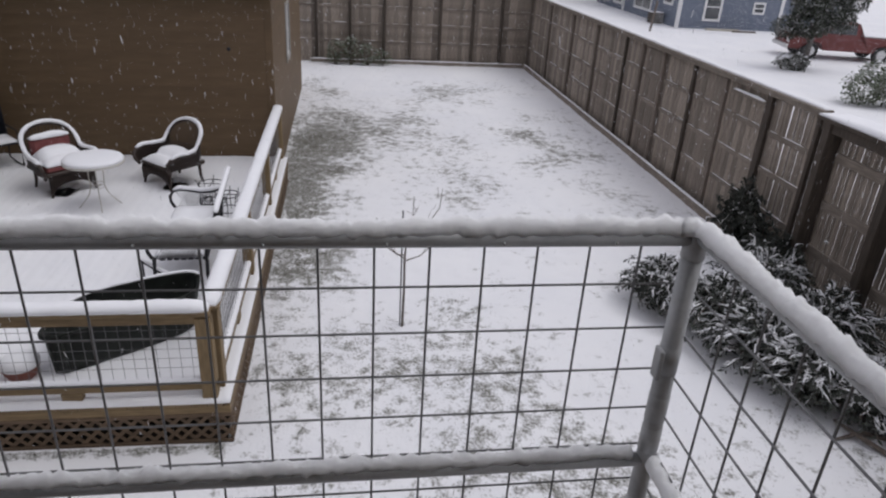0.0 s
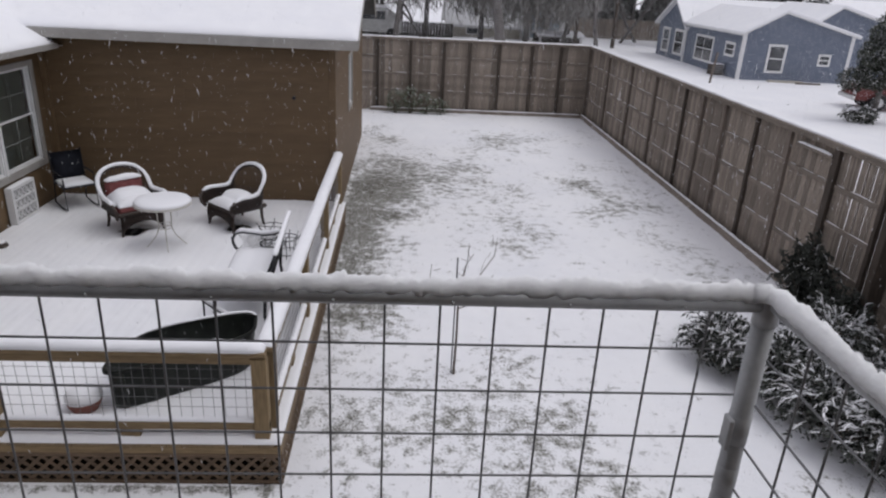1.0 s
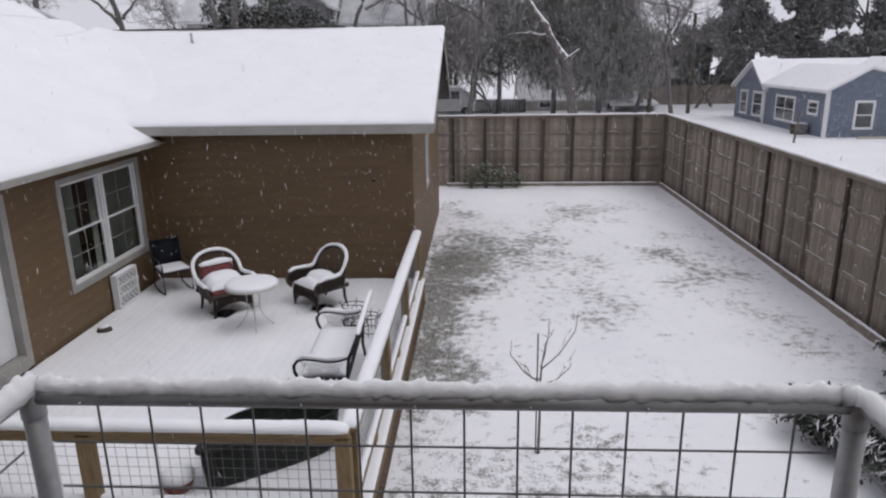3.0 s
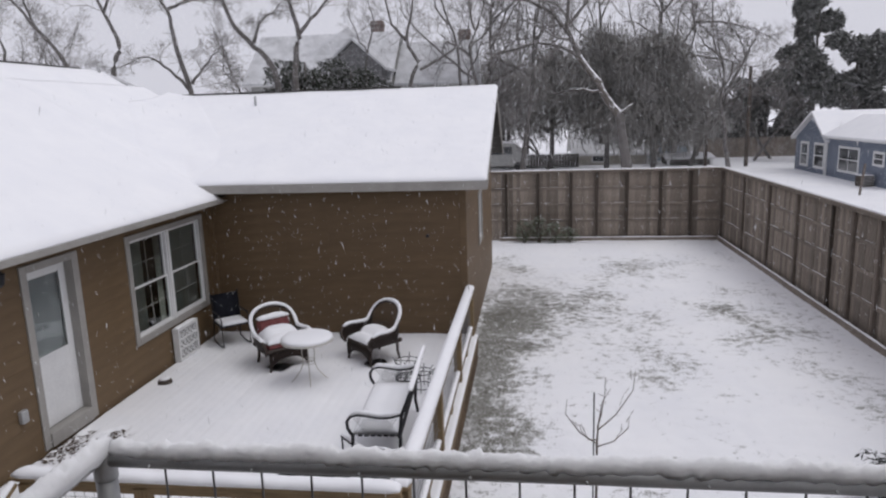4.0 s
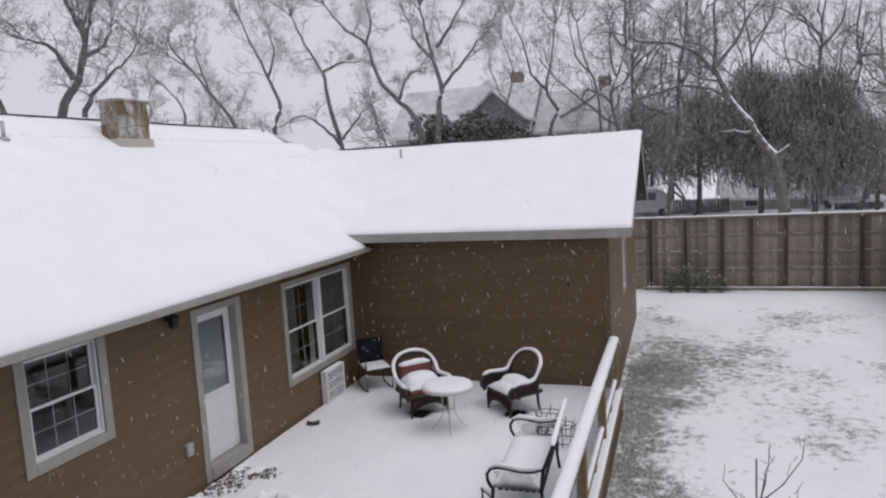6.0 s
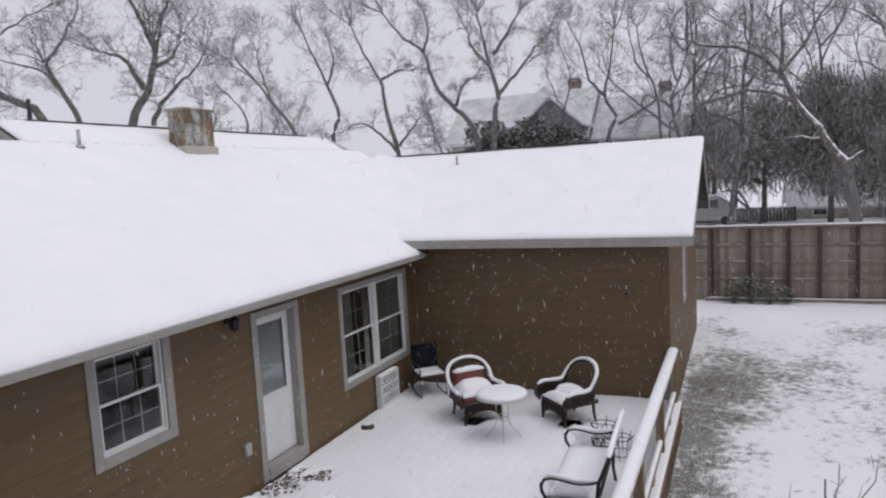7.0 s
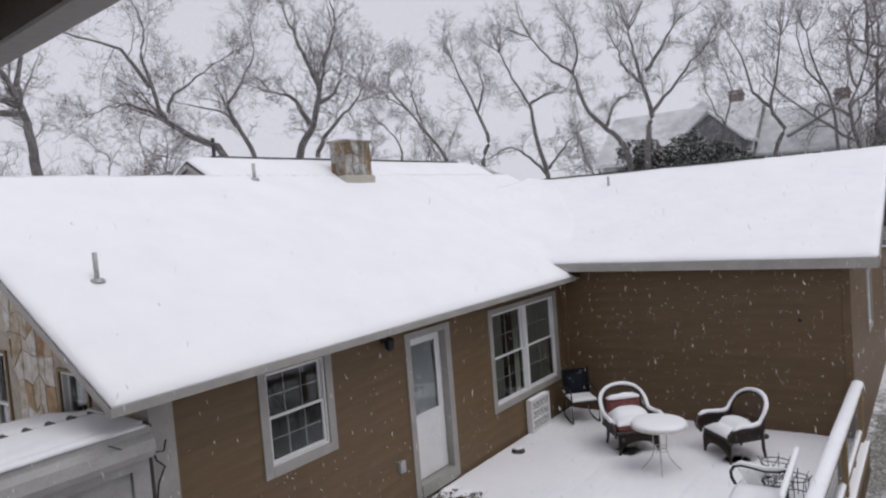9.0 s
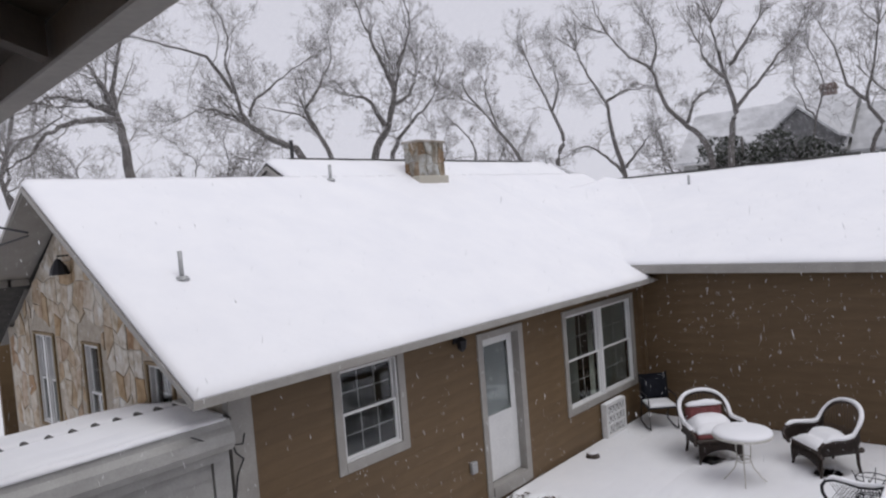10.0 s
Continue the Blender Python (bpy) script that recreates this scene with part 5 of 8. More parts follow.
def wire_planter(at):
    t = thing("wire_plant_stand", at, "black wire plant stands with scrolls on snowy deck", "plant stand")
    x, y, z = at
    for k, (dx, dy, r, h) in enumerate(((0, 0, 0.20, 0.34), (0.30, -0.35, 0.17, 0.30), (0.05, -0.42, 0.15, 0.22))):
        for zz in (0.06, h):
            ring = [(x + dx + r * math.cos(i * math.tau / 24), y + dy + r * math.sin(i * math.tau / 24), z + zz) for i in range(25)]
            part("ring", tube(bmesh.new(), ring, 0.007, 5, False), BLACK_IRON, t)
        for i in range(8):
            a = i * math.tau / 8
            c, s = math.cos(a), math.sin(a)
            px, py = x + dx, y + dy
            part("scroll", tube(bmesh.new(), [(px + r * 1.0 * c, py + r * 1.0 * s, z), (px + r * 0.85 * c, py + r * .85 * s, z + h * 0.5), (px + r * c, py + r * s, z + h), (px + r * 1.2 * c, py + r * 1.2 * s, z + h + 0.06)], 0.006, 5), BLACK_IRON, t)
        bm = bmesh.new()
        for q in (-1, 1):
            tube(bm, [(x + dx - r, y + dy, z + h), (x + dx + r, y + dy, z + h)] if q < 0 else [(x + dx, y + dy - r, z + h), (x + dx, y + dy + r, z + h)], 0.006, 5)
        part("cross_wire", bm, BLACK_IRON, t)


wire_planter((-2.02, 10.35, DZ))


def tub(near_left, near_right, far_right, far_left):
    """A deep dark plastic trough, wider at one end, rounded corners, rolled rim."""
    corners = [Vector((*p, 0)) for p in (near_left, near_right, far_right, far_left)]
    mid = sum(corners, Vector()) / 4
    t = thing("plastic_tub", (mid.x, mid.y, DZ), "long black-green plastic tub with snow on its rim", "tub")
    n, H = 48, 0.47

    def ring(f, z, low=0.0):
        out = []
        for i in range(n):
            a = i * math.tau / n
            c, s = math.cos(a), math.sin(a)
            u = 0.5 + 0.5 * math.copysign(abs(c) ** 0.5, c)
            v = 0.5 + 0.5 * math.copysign(abs(s) ** 0.5, s)
            p = corners[0].lerp(corners[1], u).lerp(corners[3].lerp(corners[2], u), v)
            p = mid + (p - mid) * f
            # the rim dips at the wide end
            out.append((p.x, p.y, DZ + z * (1 - 0.20 * (1 - u) ** 2 * v)))
        return out
    bm = bmesh.new()
    levels = [(0.02, 0.0), (0.90, 0.0), (0.95, 0.03), (0.97, 0.22), (0.99, 0.44), (1.0, H), (1.04, H + 0.01), (1.04, H - 0.03), (1.01, H - 0.03)]
    rings = [[bm.verts.new(p) for p in ring(f, z)] for f, z in levels]
    for a, b in zip(rings, rings[1:]):
        for i in range(n):
            bm.faces.new((a[i], a[(i + 1) % n], b[(i + 1) % n], b[i]))
    bmesh.ops.solidify(bm, geom=bm.faces[:], thickness=0.012)
    part("shell", bm, TUB_PLASTIC, t, "dark plastic shell", True)
    lo, mi, hi = ring(0.955, 0.03), ring(0.975, 0.22), ring(0.99, 0.44)
    for k in (29, 32, 35, 38, 41):
        part("rib", tube(bmesh.new(), [lo[k], mi[k], hi[k]], 0.013, 6), TUB_PLASTIC, t, "", True)
    bm = bmesh.new()
    rings = [[bm.verts.new(p) for p in ring(f, z)] for f, z in ((0.84, 0.02), (0.6, 0.05), (0.3, 0.06), (0.02, 0.065))]
    for a, b in zip(rings, rings[1:]):
        for i in range(n):
            bm.faces.new((a[i], a[(i + 1) % n], b[(i + 1) % n], b[i]))
    bm.faces.new(rings[0])
    part("snow_fill", bm, SNOW, t, "thin snow in the tub", True)
    rim = [Vector(p) for p in ring(1.025, H + 0.014)]
    part("rim_snow", snow_bar(bmesh.new(), rim[2:25], 0.045, 0.022, 0.4, 0.04), SNOW, t, "", True)


tub((-2.84, 5.72), (-1.55, 6.64), (-1.62, 7.18), (-2.84, 6.74))

PX, PY = -3.06, 5.92
pot = thing("flower_pot", (PX, PY, DZ), "red-brown flower pot heaped with snow on the deck", "pot")
bm = tube(bmesh.new(), [(PX, PY, DZ), (PX, PY, DZ + 0.07), (PX, PY, DZ + 0.115), (PX, PY, DZ + 0.13)], [0.12, 0.155, 0.17, 0.17], 24)
part("pot", bm, TERRACOTTA, pot, "", True)
bm = tube(bmesh.new(), [(PX, PY, DZ + 0.125), (PX, PY, DZ + 0.17), (PX, PY, DZ + 0.22), (PX, PY, DZ + 0.235)], [0.172, 0.176, 0.12, 0.03], 24)
part("snow_cap", bm, SNOW, pot, "rounded heap of snow", True)

# low board lying by the railing, snow on it
t = thing("leaning_frame", (-2.06, 7.4, DZ), "black folded frame lying on the deck with snow", "frame")
for p, q in (((-2.42, 7.36, DZ + 0.10), (-1.70, 7.42, DZ + 0.14)), ((-2.36, 7.66, DZ + 0.36), (-1.82, 7.38, DZ + 0.16))):
    part("bar", beam(bmesh.new(), p, q, 0.05, 0.03), BLACK_IRON, t)
    part("snow_cap", snow_bar(bmesh.new(), [Vector(p) + Vector((0, 0, 0.015)), Vector(q) + Vector((0, 0, 0.015))], 0.06, 0.04), SNOW, t, "", True)
for x, y, h in ((-2.36, 7.66, 0.36), (-2.40, 7.36, 0.10), (-1.72, 7.42, 0.14)):
    part("foot", tube(bmesh.new(), [(x, y, DZ), (x, y, DZ + h)], 0.012, 6), BLACK_IRON, t)


# ---------------------------------------------------------------- balcony the camera stands on
RY, RXR, RXL, RZ, FLOOR = 0.976, 0.593, -0.717, 4.199, 3.13
balcony = thing("balcony", (0, 0, FLOOR), "upper wooden balcony under a brown eave", "balcony", kind="structure")
for i in range(13):
    y = RY + 0.06 - 0.143 * (i + 1)
    part("floor_board", box(bmesh.new(), RXL - 0.1, RXR + 0.1, y, y + 0.137, FLOOR - 0.035, FLOOR, 0.003), DECK_WOOD, balcony)
part("floor_snow", snow_pad(bmesh.new(), lambda u, v: (RXL + 0.06 + (RXR - RXL - 0.12) * u, 0.45 + 0.6 * v, FLOOR), 24, 12, lambda u, v: 0.025 * mound(u, v, 0.2)), SNOW, balcony, "", True)
part("rim_board", box(bmesh.new(), RXL - 0.1, RXR + 0.1, RY + 0.06, RY + 0.10, FLOOR - 0.24, FLOOR - 0.036, 0.004), DECK_WOOD, balcony)
for x in (RXL - 0.02, RXR + 0.02):
    part("support_post", box(bmesh.new(), x - 0.07, x + 0.07, RY - 0.14, RY, 0, FLOOR - 0.24, 0.006), DECK_POST, balcony)

own = thing("upper_building", (0, -3, 0), "brown two-storey building with deep eave above the balcony", "house")
bm = box(bmesh.new(), -3.4, 5.0, -6.0, -1.15, 0, 5.9)
part("wall", bm, SIDING, own)
part("roof", prism(bmesh.new(), [(-9.0, 0.62, 5.20), (5.5, 0.62, 5.20), (5.5, -4.0, 6.9), (-9.0, -4.0, 6.9)], (0, 0, 0.10)), SHINGLE, own, "dark roof over the balcony")
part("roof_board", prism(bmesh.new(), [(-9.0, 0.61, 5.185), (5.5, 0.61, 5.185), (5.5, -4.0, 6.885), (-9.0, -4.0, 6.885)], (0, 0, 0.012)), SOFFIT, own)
part("roof", prism(bmesh.new(), [(-9.0, -4.0, 6.9), (5.5, -4.0, 6.9), (5.5, -9, 5.0), (-9.0, -9, 5.0)], (0, 0, 0.10)), SHINGLE, own)
part("fascia", box(bmesh.new(), -9.0, 5.5, 0.56, 0.62, 5.125, 5.30, 0.004), TRIM, own, "taupe fascia board overhead")
for i in range(23):
    x = -8.8 + i * 0.61
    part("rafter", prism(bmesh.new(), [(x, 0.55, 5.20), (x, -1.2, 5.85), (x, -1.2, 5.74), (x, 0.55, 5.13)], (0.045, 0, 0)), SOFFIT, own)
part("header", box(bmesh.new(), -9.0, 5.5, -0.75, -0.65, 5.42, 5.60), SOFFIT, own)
part("roof_snow", prism(bmesh.new(), [(-9.0, 0.62, 5.305), (5.5, 0.62, 5.305), (5.5, -4.0, 7.005), (-9.0, -4.0, 7.005)], (0, 0, 0.07)), SNOW, own)

own.matrix_basis = Matrix.Translation((-1.04, 0.565, -0.012)) @ Matrix.Rotation(radians(-4), 4, "Z") @ Matrix.Translation((1.04, -0.62, 0)) @ own.matrix_basis

metal_rail = thing("metal_railing", (0, RY, FLOOR), "galvanised pipe balcony railing with wire grid and snow", "railing")


def rail_part(nm, bm, mat, lab="", smooth=True):
    return part(nm, bm, mat, metal_rail, lab, smooth)


MIDZ = 3.738
corner = 0.035
for z, r, lab in ((RZ, 0.0135, "top rail pipe"), (MIDZ, 0.0135, "middle rail pipe")):
    rail_part("front_rail", tube(bmesh.new(), [(RXL, RY, z), (RXR, RY, z)], r, 12), GALV, lab)
    for x in (RXL, RXR):
        rail_part("side_rail", tube(bmesh.new(), [(x, RY, z + 0.0045), (x, -1.15, z + 0.0045)], 0.009, 12), GALV)
for x in (RXL, RXR):
    rail_part("corner_post", tube(bmesh.new(), [(x, RY, FLOOR - 0.03), (x, RY, RZ - 0.005)], 0.0178, 16), GALV, "upright pipe post")
    rail_part("post_cap", tube(bmesh.new(), [(x, RY, RZ - 0.035), (x, RY, RZ + 0.008), (x, RY, RZ + 0.017)], [0.0195, 0.0195, 0.010], 16), GALV)
    for z in (RZ - 0.24, RZ - 0.345, MIDZ + 0.045):
        rail_part("collar", tube(bmesh.new(), [(x, RY, z - 0.02), (x, RY, z + 0.035)], 0.0187, 16), GALV)
    rail_part("base_flange", tube(bmesh.new(), [(x, RY, FLOOR), (x, RY, FLOOR + 0.012)], 0.06, 16), GALV)
    sgn = 1 if x > 0 else -1
    rail_part("clip", box(bmesh.new(), x - 0.032, x - 0.024, RY - 0.03, RY - 0.004, RZ - 0.26, RZ - 0.20, 0.002), GALV, "", False)
for i in range(9):
    x = RXL + 0.09 + i * 0.18
    rail_part("screw", tube(bmesh.new(), [(x, RY - 0.018, RZ - 0.002), (x, RY - 0.012, RZ - 0.002)], 0.0022, 6), GALV)


def grid_wires(to_world, length, z0, z1):
    wire_panel(metal_rail, to_world, 0.0, length, z0, z1, 0.0862, 0.0021, WIRE)


grid_wires(Matrix.Translation((-0.700, RY + 0.010, 0)), 1.30, 3.16, 4.195)
grid_wires(Matrix.Translation((RXR + 0.012, -1.12, 0)) @ Matrix.Rotation(math.pi / 2, 4, "Z"), RY + 1.1, 3.16, 4.195)
grid_wires(Matrix.Translation((RXL - 0.012, -1.12, 0)) @ Matrix.Rotation(math.pi / 2, 4, "Z"), RY + 1.1, 3.16, 4.195)


def lumpy_snow(pts, width, height, lump, seed):
    bm = snow_bar(bmesh.new(), pts, width, height, lump * 0.12, 0.006, 14, seed, False)
    for v in bm.verts:
        k = max(0.0, min(1.0, (v.co.z - pts[0][2]) / height))
        f = 0.5 * noise.noise(v.co * 24 + Vector((seed, 0, 0))) + 0.9 * noise.noise(v.co * 58 + Vector((0, seed, 0))) + 0.7 * noise.noise(v.co * 130)
        v.co += Vector((0.0010 * f, 0.0042 * f, 0.0080 * f * (k if k > 0.2 else 0.5)))
    return bm


rail_part("snow_cap", lumpy_snow([(RXL - 0.005, RY + 0.003, RZ + 0.0085), (RXR - 0.012, RY + 0.003, RZ + 0.0085)], 0.026, 0.024, 0.9, 1.0), SOFT_SNOW, "lumpy snow along the top rail")
rail_part("snow_cap", lumpy_snow([(RXR - 0.03, RY + 0.002, RZ + 0.009), (RXR - 0.004, RY - 0.006, RZ + 0.010), (RXR + 0.003, RY - 0.03, RZ + 0.009), (RXR + 0.003, 0.2, RZ + 0.009)], 0.027, 0.025, 0.9, 3.0), SOFT_SNOW, "lumpy snow along the side rail")
rail_part("snow_cap", lumpy_snow([(RXL, RY + 0.01, RZ + 0.010), (RXL, 0.2, RZ + 0.010)], 0.034, 0.031, 0.9, 5.0), SOFT_SNOW, "lumpy snow along the side rail")
rail_part("snow_cap", lumpy_snow([(RXL + 0.03, RY + 0.003, MIDZ + 0.009), (RXR - 0.03, RY + 0.003, MIDZ + 0.009)], 0.026, 0.020, 0.4, 9.0), SOFT_SNOW)
for x in (RXL, RXR):
    rail_part("snow_cap", lumpy_snow([(x, RY - 0.03, MIDZ + 0.009), (x, 0.1, MIDZ + 0.009)], 0.028, 0.024, 0.4, 12.0 + x), SOFT_SNOW)

# ---------------------------------------------------------------- yard fence
fence = thing("fence", (FX, 16, 0), "tall weathered board fence with snow on its cap and rails", "fence", kind="structure")
BW = 0.138
RAIL_POST = wood("weathered_post_wood", (0.13, 0.105, 0.085), (0.28, 0.235, 0.20), "z", 0.85, 0.3)


def fence_board(w, h):
    bm = bmesh.new()
    box(bm, 0, w, 0, 0.018, 0, h, 0.003)
    return bm


board_mesh = [mesh_of("board", fence_board(BW + 0.006, FH - 0.02 - 0.012 * k), FENCE_WOOD) for k in range(3)]
slat_mesh = mesh_of("slat", box(bmesh.new(), 0, 0.0445, 0, 0.010, 0, FH - 0.08, 0.002), FENCE_WOOD)
old_slat = mesh_of("slat", box(bmesh.new(), 0, 0.0465, 0, 0.010, 0, FH - 0.08, 0.002), FENCE_WOOD)
rnd = random.Random(11)


def put_piece(name, me, m, parent):
    ob = new(name, me)
    ob.parent = parent
    ob.matrix_basis = parent.matrix_world.inverted() @ m


SIDEWAYS = Matrix.Rotation(math.pi / 2, 4, "Z")
y = 8.80
while y < FY:
    # the bay by the shrub has shrunken, gappy boards
    loose = 8.8 < y < 10.0
    if loose:
        put_piece("slat", slat_mesh, Matrix.Translation((FX + 0.10, y, 0.06)) @ SIDEWAYS @ Matrix.Rotation(rnd.gauss(0, 0.003), 4, "Y"), fence)
        y += 0.054 if y < 9.35 else 0.048
        continue
    if 10.15 < y < 11.15 and rnd.random() < 0.18 or 11.5 < y < 11.75:
        y += 0.022
    tilt = rnd.gauss(0, 0.0022)
    put_piece("board", board_mesh[rnd.randrange(3)], Matrix.Translation((FX + 0.098 + rnd.choice((0, 0.005, 0.010)) + rnd.uniform(0, 0.003), y, 0.0)) @ SIDEWAYS @ Matrix.Rotation(tilt, 4, "Y"), fence)
    y += BW
x = -15.2
while x < FX + 0.1:
    put_piece("board", board_mesh[rnd.randrange(3)], Matrix.Translation((x, FY + 0.075 + rnd.choice((0, 0.005, 0.010)) + rnd.uniform(0, 0.003), 0)) @ Matrix.Rotation(rnd.gauss(0, 0.0022), 4, "Y"), fence)
    x += BW


def fence_post(x, y, w=0.10, d=0.09, h=FH, mat=POST_WOOD):
    bm = box(bmesh.new(), x - w / 2, x + w / 2, y - d / 2, y + d / 2, -0.02, h, 0.006)
    part("post", bm, mat, fence)


def rail_run(p, q, z, mat):
    p, q = Vector((*p, z)), Vector((*q, z))
    part("rail", beam(bmesh.new(), p, q, 0.03, 0.085, 0.004), mat, fence)
    bm, f = bmesh.new(), rnd.uniform(0, 0.2)
    while f < 0.95:
        g = min(1.0, f + rnd.uniform(0.12, 0.45))
        snow_bar(bm, [p.lerp(q, f) + Vector((0, 0, 0.0425)), p.lerp(q, g) + Vector((0, 0, 0.0425))], 0.022, rnd.uniform(0.004, 0.010), 0.9, 0.06, 4)
        f = g + rnd.uniform(0.02, 0.22)
    part("rail_snow", bm, SNOW, fence, "", True)


SIDE_POSTS = [8.78, 10.04, 11.42, 12.63, 14.01, 15.15, 16.18, 18.25, 20.4, 22.8, FY - 0.02]
for i, y in enumerate(SIDE_POSTS):
    fence_post(FX + 0.05, y, 0.07, (0.15 if i in (1,) else 0.085), FH, POST_WOOD if i in (0, 1, 3, 6) else RAIL_POST)
for a, b in zip(SIDE_POSTS, SIDE_POSTS[1:]):
    for z in (0.72, 1.32, 1.92):
        rail_run((FX + 0.079, a + 0.05), (FX + 0.079, b - 0.05), z + 0.012 * rnd.uniform(-1, 1), RAIL_WOOD)
END_POSTS = [-14.0, -12.2, -10, -8, -6, -4, -2.2, -0.95, 0.22, 1.42, 2.35, 3.42, 4.6, 5.65]
for x in END_POSTS:
    fence_post(x, FY + 0.03, 0.10, 0.09, FH)
for a, b in zip(END_POSTS, END_POSTS[1:] + [FX]):
    for z in (0.74, 1.34, 1.92):
        rail_run((a + 0.05, FY + 0.058), (b - 0.05, FY + 0.058), z + 0.012 * rnd.uniform(-1, 1), RAIL_WOOD_X)
# cap boards with snow, kick boards along the foot
part("cap", box(bmesh.new(), FX - 0.03, FX + 0.15, 8.7, FY + 0.12, FH, FH + 0.035, 0.004), RAIL_WOOD, fence)
part("cap", box(bmesh.new(), -15.2, FX - 0.03, FY - 0.03, FY + 0.15, FH, FH + 0.035, 0.004), RAIL_WOOD_X, fence)
part("trim_board", box(bmesh.new(), FX - 0.018, FX + 0.0, 8.75, FY, FH - 0.06, FH - 0.001, 0.003), RAIL_WOOD, fence)
part("trim_board", box(bmesh.new(), -15.2, FX - 0.02, FY - 0.02, FY - 0.002, FH - 0.05, FH - 0.001, 0.003), RAIL_WOOD_X, fence)
part("cap_snow", snow_bar(bmesh.new(), [(FX + 0.075, 8.72, FH + 0.035), (FX + 0.075, FY + 0.06, FH + 0.035)], 0.14, 0.045, 0.25, 0.08), SNOW, fence, "", True)
part("cap_snow", snow_bar(bmesh.new(), [(-15.2, FY + 0.07, FH + 0.035), (FX + 0.0, FY + 0.07, FH + 0.035)], 0.13, 0.04, 0.25, 0.1), SNOW, fence, "", True)
part("kick_board", box(bmesh.new(), FX - 0.085, FX - 0.045, 8.9, FY - 0.1, -0.02, 0.15, 0.004), RAIL_WOOD, fence)
part("kick_board", box(bmesh.new(), -1.2, FX - 0.09, FY - 0.085, FY - 0.045, -0.02, 0.11, 0.004), RAIL_WOOD_X, fence)
part("kick_snow", snow_bar(bmesh.new(), [(FX - 0.06, 8.95, 0.15), (FX - 0.06, FY - 0.15, 0.15)], 0.055, 0.03, 0.5, 0.08, 5), SNOW, fence, "", True)
part("kick_snow", snow_bar(bmesh.new(), [(-1.2, FY - 0.06, 0.11), (FX - 0.12, FY - 0.06, 0.11)], 0.06, 0.035, 0.5, 0.08, 5), SNOW, fence, "", True)
# snow caught on a loose board near the top
part("ledge_snow", snow_bar(bmesh.new(), [(FX + 0.02, 10.15, FH - 0.19), (FX + 0.02, 11.1, FH - 0.19)], 0.05, 0.035), SNOW, fence, "", True)
part("ledge", box(bmesh.new(), FX + 0.0, FX + 0.045, 10.12, 11.15, FH - 0.24, FH - 0.19, 0.003), RAIL_WOOD, fence)

# older slatted section near the house, deep dark posts and a broad snowy cap
old = thing("slatted_fence", (FX, 6, 0), "older dark slatted fence with broad snowy cap", "fence", kind="structure")


def old_part(nm, bm, mat, lab="", smooth=False):
    return part(nm, bm, mat, old, lab, smooth)


y = -1.0
while y < 8.76:
    put_piece("slat", old_slat, Matrix.Translation((FX + 0.16, y, 0.0)) @ SIDEWAYS @ Matrix.Rotation(rnd.gauss(0, 0.0008), 4, "Y"), old)
    y += 0.0545
for y in (8.44, 7.10, 5.75, 4.4, 3.0, 1.5, 0):
    old_part("post", box(bmesh.new(), FX - 0.10, FX + 0.12, y - 0.07, y + 0.07, 0, FH - 0.06, 0.008), POST_WOOD)
for z in (0.55, 1.25, 1.95):
    old_part("rail", box(bmesh.new(), FX + 0.115, FX + 0.155, -1, 8.55, z, z + 0.13, 0.004), RAIL_WOOD)
old_part("cap", box(bmesh.new(), FX - 0.12, FX + 0.32, -1, 8.68, FH - 0.06, FH - 0.01, 0.006), POST_WOOD)
old_part("cap_beam", box(bmesh.new(), FX - 0.06, FX + 0.02, -1, 8.6, FH - 0.20, FH - 0.062, 0.006), POST_WOOD)
old_part("cap_snow", snow_pad(bmesh.new(), lambda u, v: (FX - 0.11 + 0.42 * v, -0.95 + 9.6 * u, FH - 0.01), 110, 10, lambda u, v: 0.07 * mound(u, v, 0.12) * (1 + 0.2 * noise.noise((u * 30, v * 2, 3)))), SNOW, "broad snow on the cap", True)

# ---------------------------------------------------------------- plants in the yard


def leaf_cloud(name, spots, count, size, mat, parent, seed, squash=0.9, droop=0.3, label="", slim=0.28):
    """A crown of many single folded leaves spread through ellipsoid clumps, thinner towards the middle."""
    r = random.Random(seed)
    verts, faces = [], []
    total = sum(s[3] * s[4] * s[5] for s in spots)
    for cx, cy, cz, rx, ry, rz in spots:
        for _ in range(int(count * rx * ry * rz / total)):
            d = Vector((r.gauss(0, 1), r.gauss(0, 1), r.gauss(0, 1))).normalized()
            k = r.uniform(0.45, 1.0) ** 0.6 * (1 + 0.25 * noise.noise(Vector((cx, cy, cz)) * 0.7 + d * 1.9))
            if slim < 0.2:
                k *= 1 + abs(r.gauss(0, 0.8))
            p = Vector((cx + d.x * rx * k, cy + d.y * ry * k, cz + d.z * rz * k))
            if p.z < 0.02:
                p.z = 0.02 + r.random() * 0.1
            a, t = r.uniform(0, math.tau), r.gauss(0.1, 0.5) - droop
            s = size * r.uniform(0.6, 1.3)
            f = Vector((math.cos(a) * math.cos(t), math.sin(a) * math.cos(t), math.sin(t)))
            side = f.cross(Vector((r.gauss(0, .4), r.gauss(0, .4), 1))).normalized() * s * slim
            n = len(verts)
            verts += [p, p + f * s * 0.45 + side, p + f * s, p + f * s * 0.45 - side]
            faces += [(n, n + 1, n + 2), (n, n + 2, n + 3)]
    return part(name, raw_mesh(name, [tuple(v) for v in verts], faces, mat), mat, parent, label)


